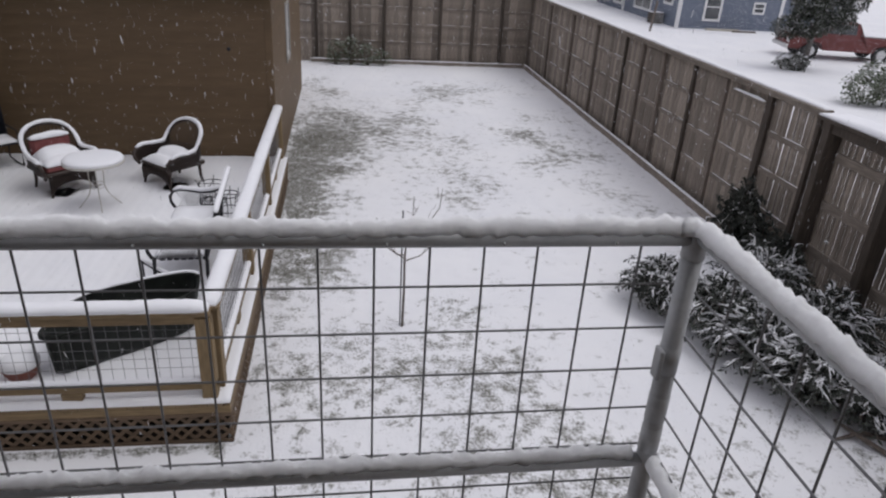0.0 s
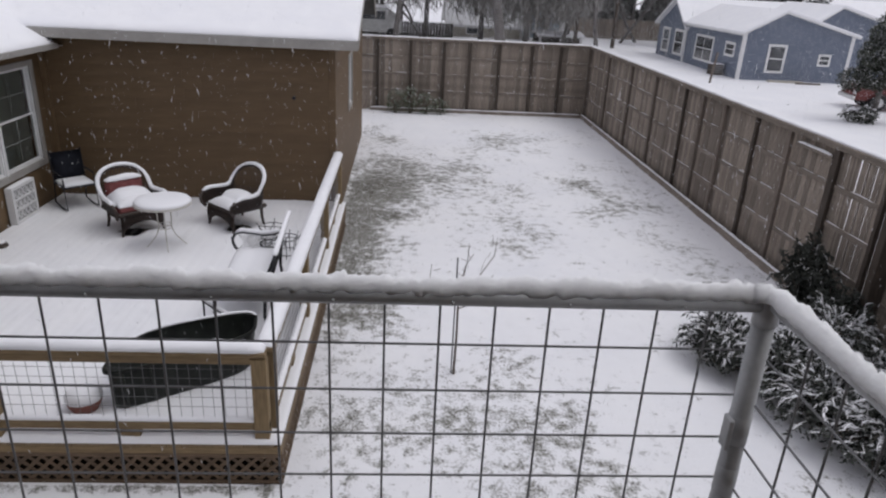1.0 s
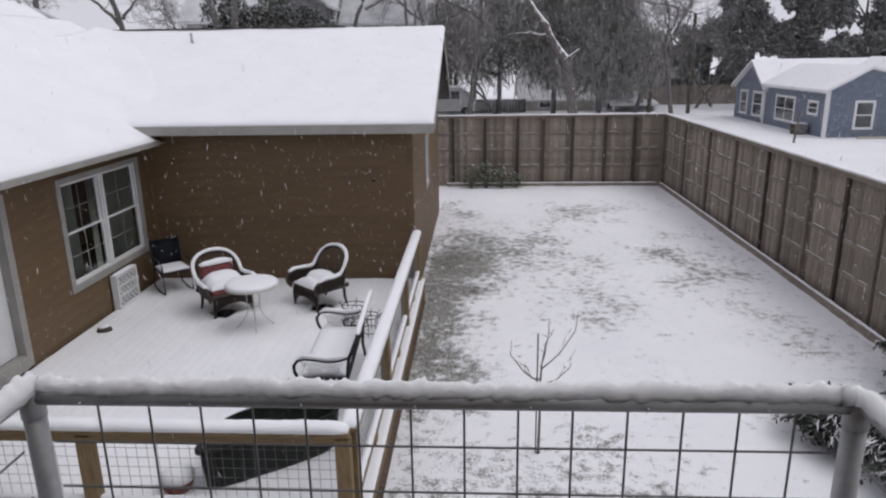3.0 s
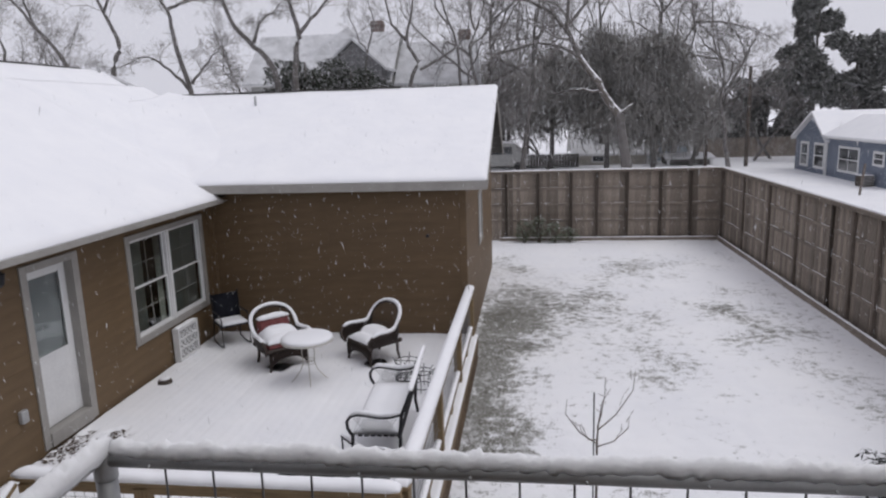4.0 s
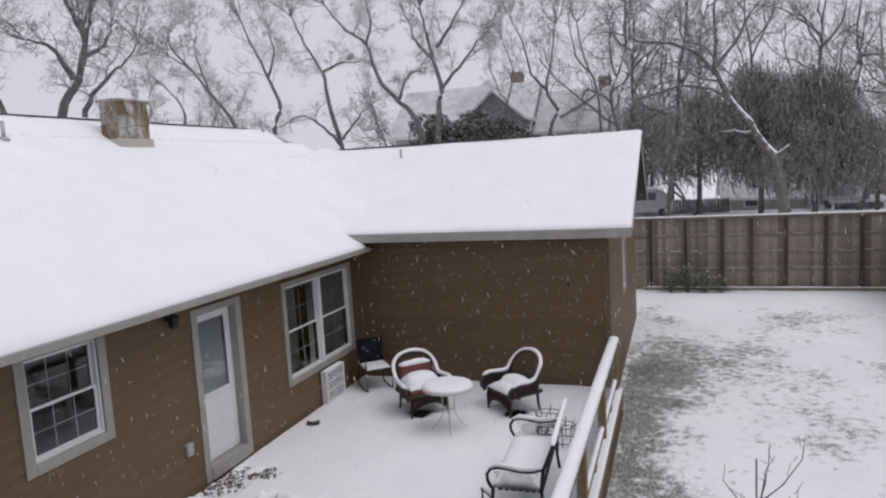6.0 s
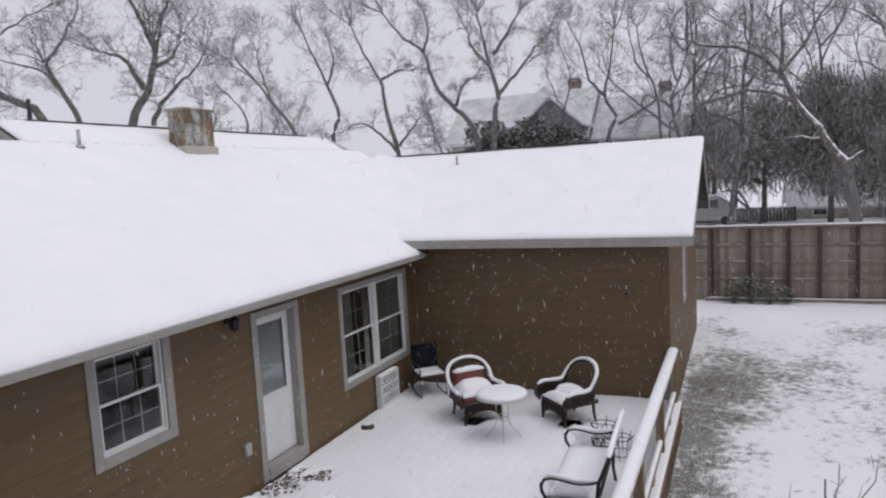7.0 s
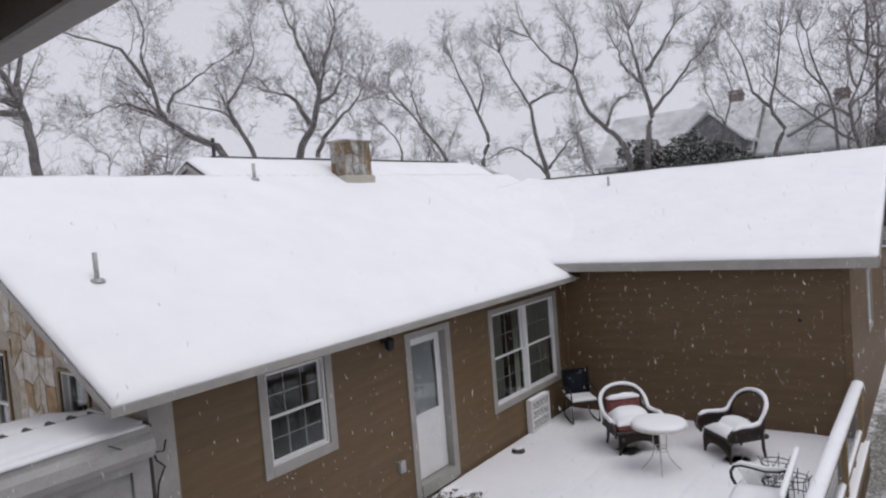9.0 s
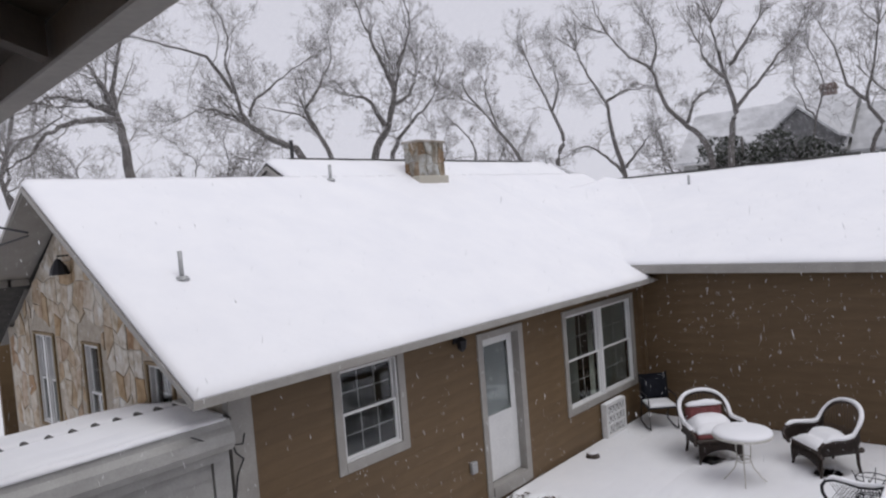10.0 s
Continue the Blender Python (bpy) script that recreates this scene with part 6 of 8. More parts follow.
def shrub(at, spots, count, size, mat, label, seed, snow=60, stems=14, snow_size=0.08):
    t = thing("shrub", at, label, "shrub", "yard shrubs")
    r = random.Random(seed)
    for _ in range(stems):
        s = r.choice(spots)
        q = Vector((s[0] + r.uniform(-.6, .6) * s[3], s[1] + r.uniform(-.6, .6) * s[4], s[2] + r.uniform(0, .7) * s[5]))
        p = Vector((s[0] + r.uniform(-.2, .2) * s[3], s[1] + r.uniform(-.2, .2) * s[4], 0))
        mid = p.lerp(q, 0.5) + Vector((r.gauss(0, .05), r.gauss(0, .05), 0.05))
        part("stem", tube(bmesh.new(), [p, mid, q], [0.014, 0.01, 0.005], 5), SAPLING, t)
    leaf_cloud("crown", spots, count, size, mat, t, seed)
    bm = bmesh.new()
    for _ in range(snow):
        s = r.choice(spots)
        d = Vector((r.gauss(0, 1), r.gauss(0, 1), abs(r.gauss(0, 1)) + 0.3)).normalized()
        p = Vector((s[0] + d.x * s[3] * 0.9, s[1] + d.y * s[4] * 0.9, s[2] + d.z * s[5] * 0.92))
        a, l = r.uniform(0, math.tau), r.uniform(0.5, 1.5) * snow_size
        v = Vector((math.cos(a) * l, math.sin(a) * l, r.uniform(-.5, .1) * l))
        k = r.uniform(0.25, 0.5) * snow_size
        tube(bm, [p - v, p - v * 0.4 + Vector((0, 0, k * .3)), p + v * 0.4 + Vector((0, 0, k * .3)), p + v], [k * 0.15, k, k * 0.8, k * 0.1], 6)
    part("snow_clumps", bm, SNOW, t, "small clumps of snow on the leaves", True)
    return t


def arching_shrub(at, spots, stems, leaf, label, seed, snowy=0.4, upright=0.0):
    """Evergreen of many arching shoots: narrow leaves along each, snow lying in streaks on the upper ones."""
    t = thing("shrub", at, label, "shrub", "yard shrubs")
    r = random.Random(seed)
    verts, faces, drift = [], [], bmesh.new()
    wood_bm = bmesh.new()
    for k in range(stems):
        s = spots[k % len(spots)]
        a = r.uniform(0, math.tau)
        f = r.uniform(0.35, 1.15)
        out = Vector((math.cos(a) * s[3] * f, math.sin(a) * s[4] * f, 0))
        h = s[2] + s[5] * r.uniform(-0.5, 1.0) * (1.15 - 0.55 * f) + upright * r.random()
        p0 = Vector((s[0] + r.gauss(0, 0.10), s[1] + r.gauss(0, 0.10), 0.0))
        p1 = p0 + out * 0.45 + Vector((0, 0, h * 1.02))
        p2 = p0 + out + Vector((r.gauss(0, .05), r.gauss(0, .05), max(0.05, h * (0.92 - 0.35 * f))))
        line = [(p0 * (1 - u) ** 2 + p1 * 2 * u * (1 - u) + p2 * u * u) for u in [i / 10 for i in range(11)]]
        if k % 5 == 0:
            tube(wood_bm, line[::2], [0.011, 0.009, 0.007, 0.005, 0.004, 0.003], 4)
        for i in range(2, 11):
            d = (line[i] - line[i - 1])
            for _ in range(5):
                p = line[i - 1] + d * r.random()
                b, w = r.uniform(0, math.tau), leaf * r.uniform(0.6, 1.4)
                way = (d.normalized() * 0.7 + Vector((math.cos(b), math.sin(b), r.uniform(-.5, .45))) * 0.75).normalized() * w
                side = way.cross(Vector((r.gauss(0, .5), r.gauss(0, .5), 1))).normalized() * w * 0.17
                n = len(verts)
                verts += [tuple(p), tuple(p + way * 0.5 + side), tuple(p + way), tuple(p + way * 0.5 - side)]
                faces += [(n, n + 1, n + 2), (n, n + 2, n + 3)]
        for _ in range(4):
            if r.random() > snowy:
                continue
            i = r.randrange(3, 8)
            seg = [p + Vector((r.gauss(0, .02), r.gauss(0, .02), r.uniform(0.015, 0.05))) for p in line[i:i + r.randrange(3, 5)]]
            g = r.uniform(0.004, 0.010)
            tube(drift, seg, [g * 0.3] + [g * r.uniform(0.8, 1.2) for _ in seg[2:]] + [g * 0.25], 6)
    part("stems", wood_bm, SAPLING, t)
    part("crown", raw_mesh("crown", verts, faces, LEAF_SHRUB), LEAF_SHRUB, t)
    part("snow_clumps", drift, SNOW, t, "streaks of snow on the shoots", True)


arching_shrub((4.7, 7.2, 0), [(4.4, 7.85, 0.44, 0.48, 0.55, 0.38), (4.9, 7.3, 0.46, 0.72, 0.65, 0.40), (5.05, 6.5, 0.46, 0.75, 0.65, 0.42), (5.3, 5.8, 0.46, 0.68, 0.6, 0.42), (5.65, 7.6, 0.72, 0.6, 0.7, 0.52), (5.9, 6.6, 0.62, 0.6, 0.6, 0.48), (5.75, 5.35, 0.45, 0.6, 0.55, 0.4)],
              1800, 0.072, "sprawling dark evergreen shrub streaked with snow", 3, 0.95)
arching_shrub((6.2, 9.0, 0), [(6.2, 9.1, 0.5, 0.34, 0.36, 0.42), (6.3, 9.5, 0.75, 0.22, 0.26, 0.42), (6.2, 8.5, 0.4, 0.38, 0.42, 0.35)], 300, 0.08, "dark upright shrub against the fence", 8, 0.12, 0.55)
arching_shrub((6.0, 4.9, 0), [(5.95, 4.9, 0.3, 0.45, 0.5, 0.28), (6.25, 6.9, 0.5, 0.3, 0.7, 0.36)], 120, 0.08, "thin dark shrub at the fence foot", 14, 0.35)
shrub((0.35, 24.9, 0), [(-0.3, 24.95, 0.45, 0.30, 0.2, 0.45), (0.25, 24.9, 0.55, 0.30, 0.2, 0.5), (0.8, 24.9, 0.4, 0.35, 0.2, 0.4), (1.35, 24.95, 0.3, 0.35, 0.2, 0.3)], 1100, 0.10, LEAF_GREEN, "sparse grey-green shrub before the end fence", 21, 10, 26, 0.05)


def sapling(at):
    t = thing("sapling", at, "bare staked sapling in the snowy lawn", "tree")
    x, y, z = at
    part("trunk", tube(bmesh.new(), [(x, y, -0.02), (x + 0.01, y, 0.5), (x + 0.005, y, 0.95), (x + 0.02, y, 1.18)], [0.018, 0.015, 0.013, 0.010], 7), SAPLING, t, "", True)
    part("stake", tube(bmesh.new(), [(x - 0.03, y + 0.01, 0), (x - 0.03, y + 0.01, 1.58)], 0.010, 6), WIRE, t, "grey stake")
    r = random.Random(5)
    for dx, dz, h0, cv in ((0.42, 0.72, 1.12, 0.10), (0.16, 0.42, 1.15, -0.05), (-0.34, 0.50, 0.95, -0.12), (0.38, 0.28, 0.92, 0.10), (0.10, 0.55, 1.16, 0.02), (-0.20, 0.22, 1.0, -0.05)):
        p0 = Vector((x + 0.01, y, h0))
        p3 = p0 + Vector((dx, r.uniform(-.2, .2), dz))
        pts = [p0, p0.lerp(p3, .35) + Vector((cv * .6, 0, -0.06)), p0.lerp(p3, .7) + Vector((cv, 0, -0.02)), p3]
        b = part("branch", tube(bmesh.new(), pts, [0.009, 0.007, 0.005, 0.003], 5), SAPLING, t)
        for k in range(3):
            q = pts[1].lerp(pts[3], 0.2 + 0.3 * k)
            part("twig", tube(bmesh.new(), [q, q + Vector((r.uniform(-.1, .1), r.uniform(-.1, .1), r.uniform(.03, .14)))], [0.004, 0.002], 4), SAPLING, b)


sapling((0.73, 7.46, 0))
bm = bmesh.new()
for p in ([(5.75, 4.9, 0.02), (5.4, 5.05, 0.06), (5.05, 5.0, 0.03)], [(5.5, 4.7, 0.02), (5.3, 4.95, 0.08), (5.25, 5.3, 0.03)]):
    tube(bm, p, [0.03, 0.025, 0.015], 6)
tagged(part("fallen_branch", bm, SAPLING), "broken bare branches lying on the snow", "branch")


# ---------------------------------------------------------------- beyond the fence
def placed(bm, m):
    bmesh.ops.transform(bm, matrix=m, verts=bm.verts)
    return bm


def simple_window(parent, m, u0, u1, z0, z1, rows=2, cols=1, trim=0.1):
    """Window of a far house: white trim, dark glass, meeting rail."""
    w = part("window", placed(box(bmesh.new(), u0, u1, -0.045, -0.035, z0, z1), m), FAR_GLASS, parent, "dark window with white trim")
    for a, b, c, d in ((u0 - trim, u0, z0 - trim, z1 + trim), (u1, u1 + trim, z0 - trim, z1 + trim), (u0, u1, z1, z1 + trim), (u0, u1, z0 - trim, z0)):
        part("trim", placed(box(bmesh.new(), a, b, -0.06, 0.0, c, d), m), WHITE, w)
    for k in range(1, rows):
        z = z0 + (z1 - z0) * k / rows
        part("sash_bar", placed(box(bmesh.new(), u0, u1, -0.054, 0.0, z - 0.03, z + 0.03), m), WHITE, w)
    for k in range(1, cols):
        u = u0 + (u1 - u0) * k / cols
        part("mullion", placed(box(bmesh.new(), u - 0.03, u + 0.03, -0.053, 0.0, z0, z1), m), WHITE, w)


FAR_GLASS, fn_, fl_, fp_ = material("dark_far_glass", 0.08)
fp_.inputs["Base Color"].default_value = (0.035, 0.04, 0.045, 1)
fp_.inputs["Specular IOR Level"].default_value = 0.8


def gable_house(name, label, x0, x1, y0, y1, eave, ridge, wall_mat, ridge_at=None, along="y", over=0.35, z0=0.0, lap=0.0, snow=SNOW):
    """A house with a gable roof: walls, two snowy roof slopes, white corner boards."""
    t = thing(name, ((x0 + x1) / 2, (y0 + y1) / 2, 0), label, "house")
    c = ridge_at if ridge_at is not None else ((x0 + x1) / 2 if along == "y" else (y0 + y1) / 2)
    bm = bmesh.new()
    if along == "y":
        prism(bm, [(x0, y0, z0), (x1, y0, z0), (x1, y0, eave), (c, y0, ridge), (x0, y0, eave)], (0, y1 - y0, 0))
    else:
        prism(bm, [(x0, y0, z0), (x0, y1, z0), (x0, y1, eave), (x0, c, ridge), (x0, y0, eave)], (x1 - x0, 0, 0))
    wall = part("wall", bm, wall_mat, t)
    if lap:
        k = int((eave - z0) / lap)
        for i in range(k):
            z = z0 + 0.05 + i * lap
            bm = bmesh.new()
            prism(bm, [(x0 - 0.002, y0 - 0.03, z), (x0 - 0.002, y0 - 0.002, z), (x0 - 0.002, y0 - 0.002, z + lap), (x0 - 0.002, y0 - 0.012, z + lap)], (x1 - x0, 0, 0))
            part("siding_board", bm, wall_mat, wall)
            bm = bmesh.new()
            prism(bm, [(x0 - 0.03, y0 - 0.002, z), (x0 - 0.002, y0 - 0.002, z), (x0 - 0.002, y0 - 0.002, z + lap), (x0 - 0.012, y0 - 0.002, z + lap)], (0, y1 - y0, 0))
            part("siding_board", bm, wall_mat, wall)
    for s in (0, 1):
        if along == "y":
            e = (x0, x1)[s]
            sl = (ridge - eave) / (c - e)
            ex = e + (-over, over)[s]
            ez = eave + sl * (ex - e)
            pts = [(c, y0 - over, ridge + 0.06), (ex, y0 - over, ez + 0.06), (ex, y1 + over, ez + 0.06), (c, y1 + over, ridge + 0.06)]
        else:
            e = (y0, y1)[s]
            sl = (ridge - eave) / (c - e)
            ey = e + (-over, over)[s]
            ez = eave + sl * (ey - e)
            pts = [(x0 - over, c, ridge + 0.06), (x0 - over, ey, ez + 0.06), (x1 + over, ey, ez + 0.06), (x1 + over, c, ridge + 0.06)]
        roof = part("roof", prism(bmesh.new(), pts, (0, 0, -0.10)), WHITE, t)
        part("roof_snow", prism(bmesh.new(), [(a, b, c_ + 0.003) for a, b, c_ in pts], (0, 0, 0.09)), snow, roof)
    for x in (x0, x1):
        part("corner_board", box(bmesh.new(), x - 0.10, x + 0.10, y0 - 0.05, y0 + 0.10, z0, eave), WHITE, t)
    return t


BX, BY = 19.1, 39.3
blue = gable_house("blue_house", "slate-blue clapboard house with white trim and snowy roof", BX, 25.4, BY, 47.6, 2.62, 3.72, BLUE_SIDING, 21.15, "y", 0.3, -0.3, 0.2)
LEFT = Matrix.Translation((BX, 0, 0)) @ Matrix(((0, 1, 0, 0), (-1, 0, 0, 0), (0, 0, 1, 0), (0, 0, 0, 1)))
FRONT = Matrix.Translation((0, BY, 0))
simple_window(blue, FRONT, 20.69, 21.53, 0.56, 1.88, 2, 1, 0.13)
simple_window(blue, FRONT, 23.70, 24.23, 1.02, 1.47, 2, 1, 0.11)
for u0, u1, z0, z1, c in ((-41.35, -40.35, 1.25, 1.80, 1), (-45.8, -43.3, 0.56, 1.88, 2)):
    simple_window(blue, LEFT, u0, u1, z0, z1, 2, c, 0.14)
gable_house("blue_house", "rear wing of the blue house with snowy roof", 23.4, 31.0, 41.5, 47.4, 2.62, 4.1, BLUE_SIDING, 25.6, "y", 0.35, -0.3)
cross = gable_house("blue_house", "cross-gabled end of the blue house with white trim", BX, 27.0, 47.7, 53.2, 2.35, 4.0, BLUE_SIDING, 50.0, "x", 0.3, -0.3)
for u0, u1 in ((-49.6, -48.2), (-52.0, -50.9)):
    simple_window(cross, LEFT, u0, u1, 0.5, 1.9, 2, 1, 0.16)
part("corner_board", box(bmesh.new(), BX - 0.06, BX - 0.035, 47.72, 47.95, -0.2, 2.4), WHITE, cross)
unit = thing("air_conditioner", (18.6, 41.2, 0), "grey outdoor air conditioner beside the blue house", "air conditioner")
part("case", box(bmesh.new(), 18.25, 18.95, 40.9, 41.6, 0, 0.60, 0.03), POST_WOOD, unit)
part("snow_cap", box(bmesh.new(), 18.24, 18.96, 40.89, 41.61, 0.60, 0.64, 0.02), SNOW, unit)
for k in range(4):
    part("grille", box(bmesh.new(), 18.24, 18.96, 40.885, 40.9, 0.12 + k * 0.12, 0.16 + k * 0.12), GALV, unit)
t = thing("lumber", (22, 38.4, 0), "loose boards on snow beside the blue house", "boards")
part("board", box(bmesh.new(), 20.6, 22.6, 38.5, 38.8, 0.0, 0.10), CREAM_SIDING, t)
part("board", box(bmesh.new(), 22.0, 23.4, 38.1, 38.3, 0.0, 0.08), SAPLING, t)


def pickup(at, turn):
    t = thing("pickup_truck", at, "parked red pickup truck with snow on hood and roof", "truck")
    m = Matrix.Translation(at) @ Matrix.Rotation(radians(turn), 4, "Z")
    def add(nm, bm, mat, lab="", parent=None, smooth=False):
        bmesh.ops.transform(bm, matrix=m, verts=bm.verts)
        return part(nm, bm, mat, parent or t, lab, smooth)
    # local x forward
    side = [(-2.6, 0.45), (-2.6, 1.05), (-0.45, 1.08), (-0.35, 1.62), (-0.1, 1.72), (0.75, 1.70), (1.25, 1.12), (2.3, 1.02), (2.55, 0.9), (2.6, 0.45), (2.15, 0.42), (2.0, 0.72), (1.55, 0.80), (1.15, 0.70), (1.0, 0.42), (-1.05, 0.42), (-1.2, 0.70), (-1.6, 0.80), (-2.0, 0.70), (-2.15, 0.44)]
    bm = prism(bmesh.new(), [(x, -0.88, z) for x, z in side], (0, 1.76, 0))
    bmesh.ops.triangulate(bm, faces=[f for f in bm.faces if len(f.verts) > 4])
    add("body", bm, RED_PAINT, "red painted body")
    add("bed", box(bmesh.new(), -2.52, -0.5, -0.78, 0.78, 1.06, 1.09), RUBBER)
    for s in (-1, 1):
        y = 0.883 * s
        add("side_window", prism(bmesh.new(), [(-0.28, y, 1.16), (0.98, y, 1.16), (0.66, y, 1.60), (-0.2, y, 1.60)], (0, 0.008 * s, 0)), FAR_GLASS)
        add("headlight", box(bmesh.new(), 2.56, 2.62, s * 0.72 - 0.14, s * 0.72 + 0.14, 0.68, 0.86, 0.02), CHROME)
        add("tail_light", box(bmesh.new(), -2.63, -2.59, s * 0.78 - 0.07, s * 0.78 + 0.07, 0.70, 0.98, 0.01), RED_PAINT)
        for x in (1.58, -1.58):
            w = add("wheel", tube(bmesh.new(), [(x, y - 0.20 * s, 0.36), (x, y - 0.18 * s, 0.36), (x, y + 0.0 * s, 0.36), (x, y + 0.02 * s, 0.36)], [0.33, 0.36, 0.36, 0.33], 24), RUBBER, "black tyre")
            add("rim", tube(bmesh.new(), [(x, y + 0.01 * s, 0.36), (x, y + 0.035 * s, 0.36)], [0.22, 0.19], 16), CHROME, "dull chrome rim", w)
    add("windscreen", prism(bmesh.new(), [(1.22, -0.74, 1.17), (1.22, 0.74, 1.17), (0.80, 0.68, 1.66), (0.80, -0.68, 1.66)], (0.01, 0, 0.01)), FAR_GLASS)
    add("bumper", box(bmesh.new(), 2.56, 2.70, -0.88, 0.88, 0.42, 0.60, 0.03), CHROME)
    add("rear_bumper", box(bmesh.new(), -2.72, -2.6, -0.88, 0.88, 0.42, 0.58, 0.03), CHROME)
    add("snow_cap", snow_pad(bmesh.new(), lambda u, v: (-0.1 + 0.82 * u, -0.8 + 1.6 * v, 1.715), 8, 10, lambda u, v: 0.12 * mound(u, v, 0.2)), SNOW, "", None, True)
    add("snow_cap", snow_pad(bmesh.new(), lambda u, v: (1.28 + 1.05 * u, -0.8 + 1.6 * v, 1.125 - 0.10 * u), 8, 10, lambda u, v: 0.10 * mound(u, v, 0.2)), SNOW, "", None, True)
    add("snow_cap", snow_pad(bmesh.new(), lambda u, v: (-2.5 + 1.95 * u, -0.76 + 1.52 * v, 1.09), 8, 10, lambda u, v: 0.10 * mound(u, v, 0.2)), SNOW, "", None, True)


pickup((22.8, 30.2, 0), 168)

# far houses
grey_h = gable_house("far_house", "low cream house with snowy hipped roof behind bare trees", 3.7, 9.8, 60.5, 68, 1.0, 2.95, CREAM_SIDING, None, "x")
simple_window(grey_h, Matrix.Translation((0, 60.5, 0)), 5.2, 6.1, 0.3, 0.75, 1)
gable_house("shed", "pale blue metal shed with snowy roof", 10.9, 13.7, 63.0, 66.5, 1.95, 2.35, PALE_BLUE, None, "y", 0.15)
gable_house("lean_to", "low shed roof under snow beside the blue shed", 11.1, 14.5, 58.3, 61.5, 0.55, 0.75, DARK_FENCE, None, "x", 0.25)
van = thing("parked_van", (-2.0, 57, 0), "pale van with snow on it far behind the fence", "van")
bm = bmesh.new()
prism(bm, [(-4.6, 56, 0.4), (-0.3, 56, 0.4), (-0.3, 56, 1.1), (-0.9, 56, 1.8), (-1.6, 56, 2.2), (-4.3, 56, 2.25), (-4.6, 56, 2.0)], (0, 2, 0))
part("body", bm, GREY_SIDING, van)
part("window", box(bmesh.new(), -3.9, -1.6, 55.97, 55.995, 1.35, 1.95, 0.0), FAR_GLASS, van)
for x in (-3.7, -1.1):
    part("wheel", tube(bmesh.new(), [(x, 55.98, 0.36), (x, 56.2, 0.36)], 0.36, 16), RUBBER, van)
part("snow_cap", snow_pad(bmesh.new(), lambda u, v: (-4.4 + 2.9 * u, 56 + 2 * v, 2.24 - 0.03 * u), 8, 6, lambda u, v: 0.14 * mound(u, v, .2)), SNOW, van, "", True)
dark = thing("far_fence", (2, 55.5, 0), "dark weathered board fence far behind the yard", "fence")
for i in range(40):
    x = -4.0 + i * 0.24
    if x < 3.7:
        part("board", box(bmesh.new(), x, x + 0.22, 58.9, 58.94, 0, 1.05 + 0.03 * (i % 3)), DARK_FENCE, dark)
part("cap_snow", snow_bar(bmesh.new(), [(-4.0, 58.92, 1.09), (3.7, 58.92, 1.09)], 0.12, 0.06, 0.3, 0.3), SNOW, dark, "", True)
wide = thing("far_fence", (19, 62, 0), "low pale board fence between far yards", "fence")
for i in range(40):
    part("board", box(bmesh.new(), 14.8 + i * 0.3, 15.08 + i * 0.3, 66, 66.04, 0, 1.75 + 0.03 * (i % 2)), RAIL_WOOD_X, wide)
for i, (x, y, x1, y1, e, r) in enumerate(((17, 74, 23, 82, 2.6, 4.8), (-14, 60, -6, 68, 2.5, 4.6))):
    gable_house("far_house", "grey house under snow far behind trees", x, x1, y, y1, e, r, GREY_SIDING, None, ("y", "x")[i])

# big old house behind the brown roof: steep cross gables
vic = gable_house("old_house", "tall old grey house with steep snowy gables and brick chimneys", -19.2, -9.6, 46.2, 54, 7.3, 10.5, GREY_SIDING, None, "x", 0.4, snow=THIN_SNOW)
part("side_body", prism(bmesh.new(), [(-9.6, 47, 0), (-9.6, 47, 6.9), (-9.6, 50.3, 9.6), (-9.6, 53.6, 6.9), (-9.6, 53.6, 0)], (5.4, 0, 0)), GREY_SIDING, vic)
for e in (46.6, 54.0):
    part("side_roof", prism(bmesh.new(), [(-9.2, 50.3, 9.7), (-3.8, 50.3, 9.7), (-3.8, e, 6.7), (-9.2, e, 6.7)], (0, 0, 0.14)), THIN_SNOW, vic)
part("gable_wing", prism(bmesh.new(), [(-13.2, 44.4, 0), (-9.5, 44.4, 0), (-9.5, 44.4, 7.8), (-11.35, 44.4, 9.45), (-13.2, 44.4, 7.8)], (0, 6, 0)), GREY_SHINGLE, vic)
for e in (-9.2, -13.5):
    part("wing_roof", prism(bmesh.new(), [(-11.35, 44.0, 9.55), (e, 44.0, 7.62), (e, 50.2, 7.62), (-11.35, 50.2, 9.55)], (0, 0, 0.16)), THIN_SNOW, vic)
part("upper_roof", prism(bmesh.new(), [(-13.0, 49.5, 11.0), (-16.6, 47.8, 8.6), (-9.8, 47.8, 8.6)], (0, 0.6, 0.05)), THIN_SNOW, vic)
simple_window(vic, Matrix.Translation((0, 46.97, 0)), -8.6, -7.8, 5.4, 6.6)
simple_window(vic, Matrix.Translation((0, 46.97, 0)), -6.4, -5.6, 5.4, 6.6)
for cx, ct in ((-11.1, 11.5), (-4.75, 10.6)):
    stack = part("chimney", box(bmesh.new(), cx - 0.42, cx + 0.42, 50.6, 51.4, 6, ct), BRICK, vic, "dull red brick chimney")
    part("chimney_cap", box(bmesh.new(), cx - 0.5, cx + 0.5, 50.5, 51.5, ct - 0.35, ct - 0.2, 0.03), BRICK, stack)
# neighbours on the far left
gable_house("far_house", "pale house beyond the stone gable under snow", -44, -34, 2, 10, 2.7, 4.5, GREY_SIDING, None, "y")

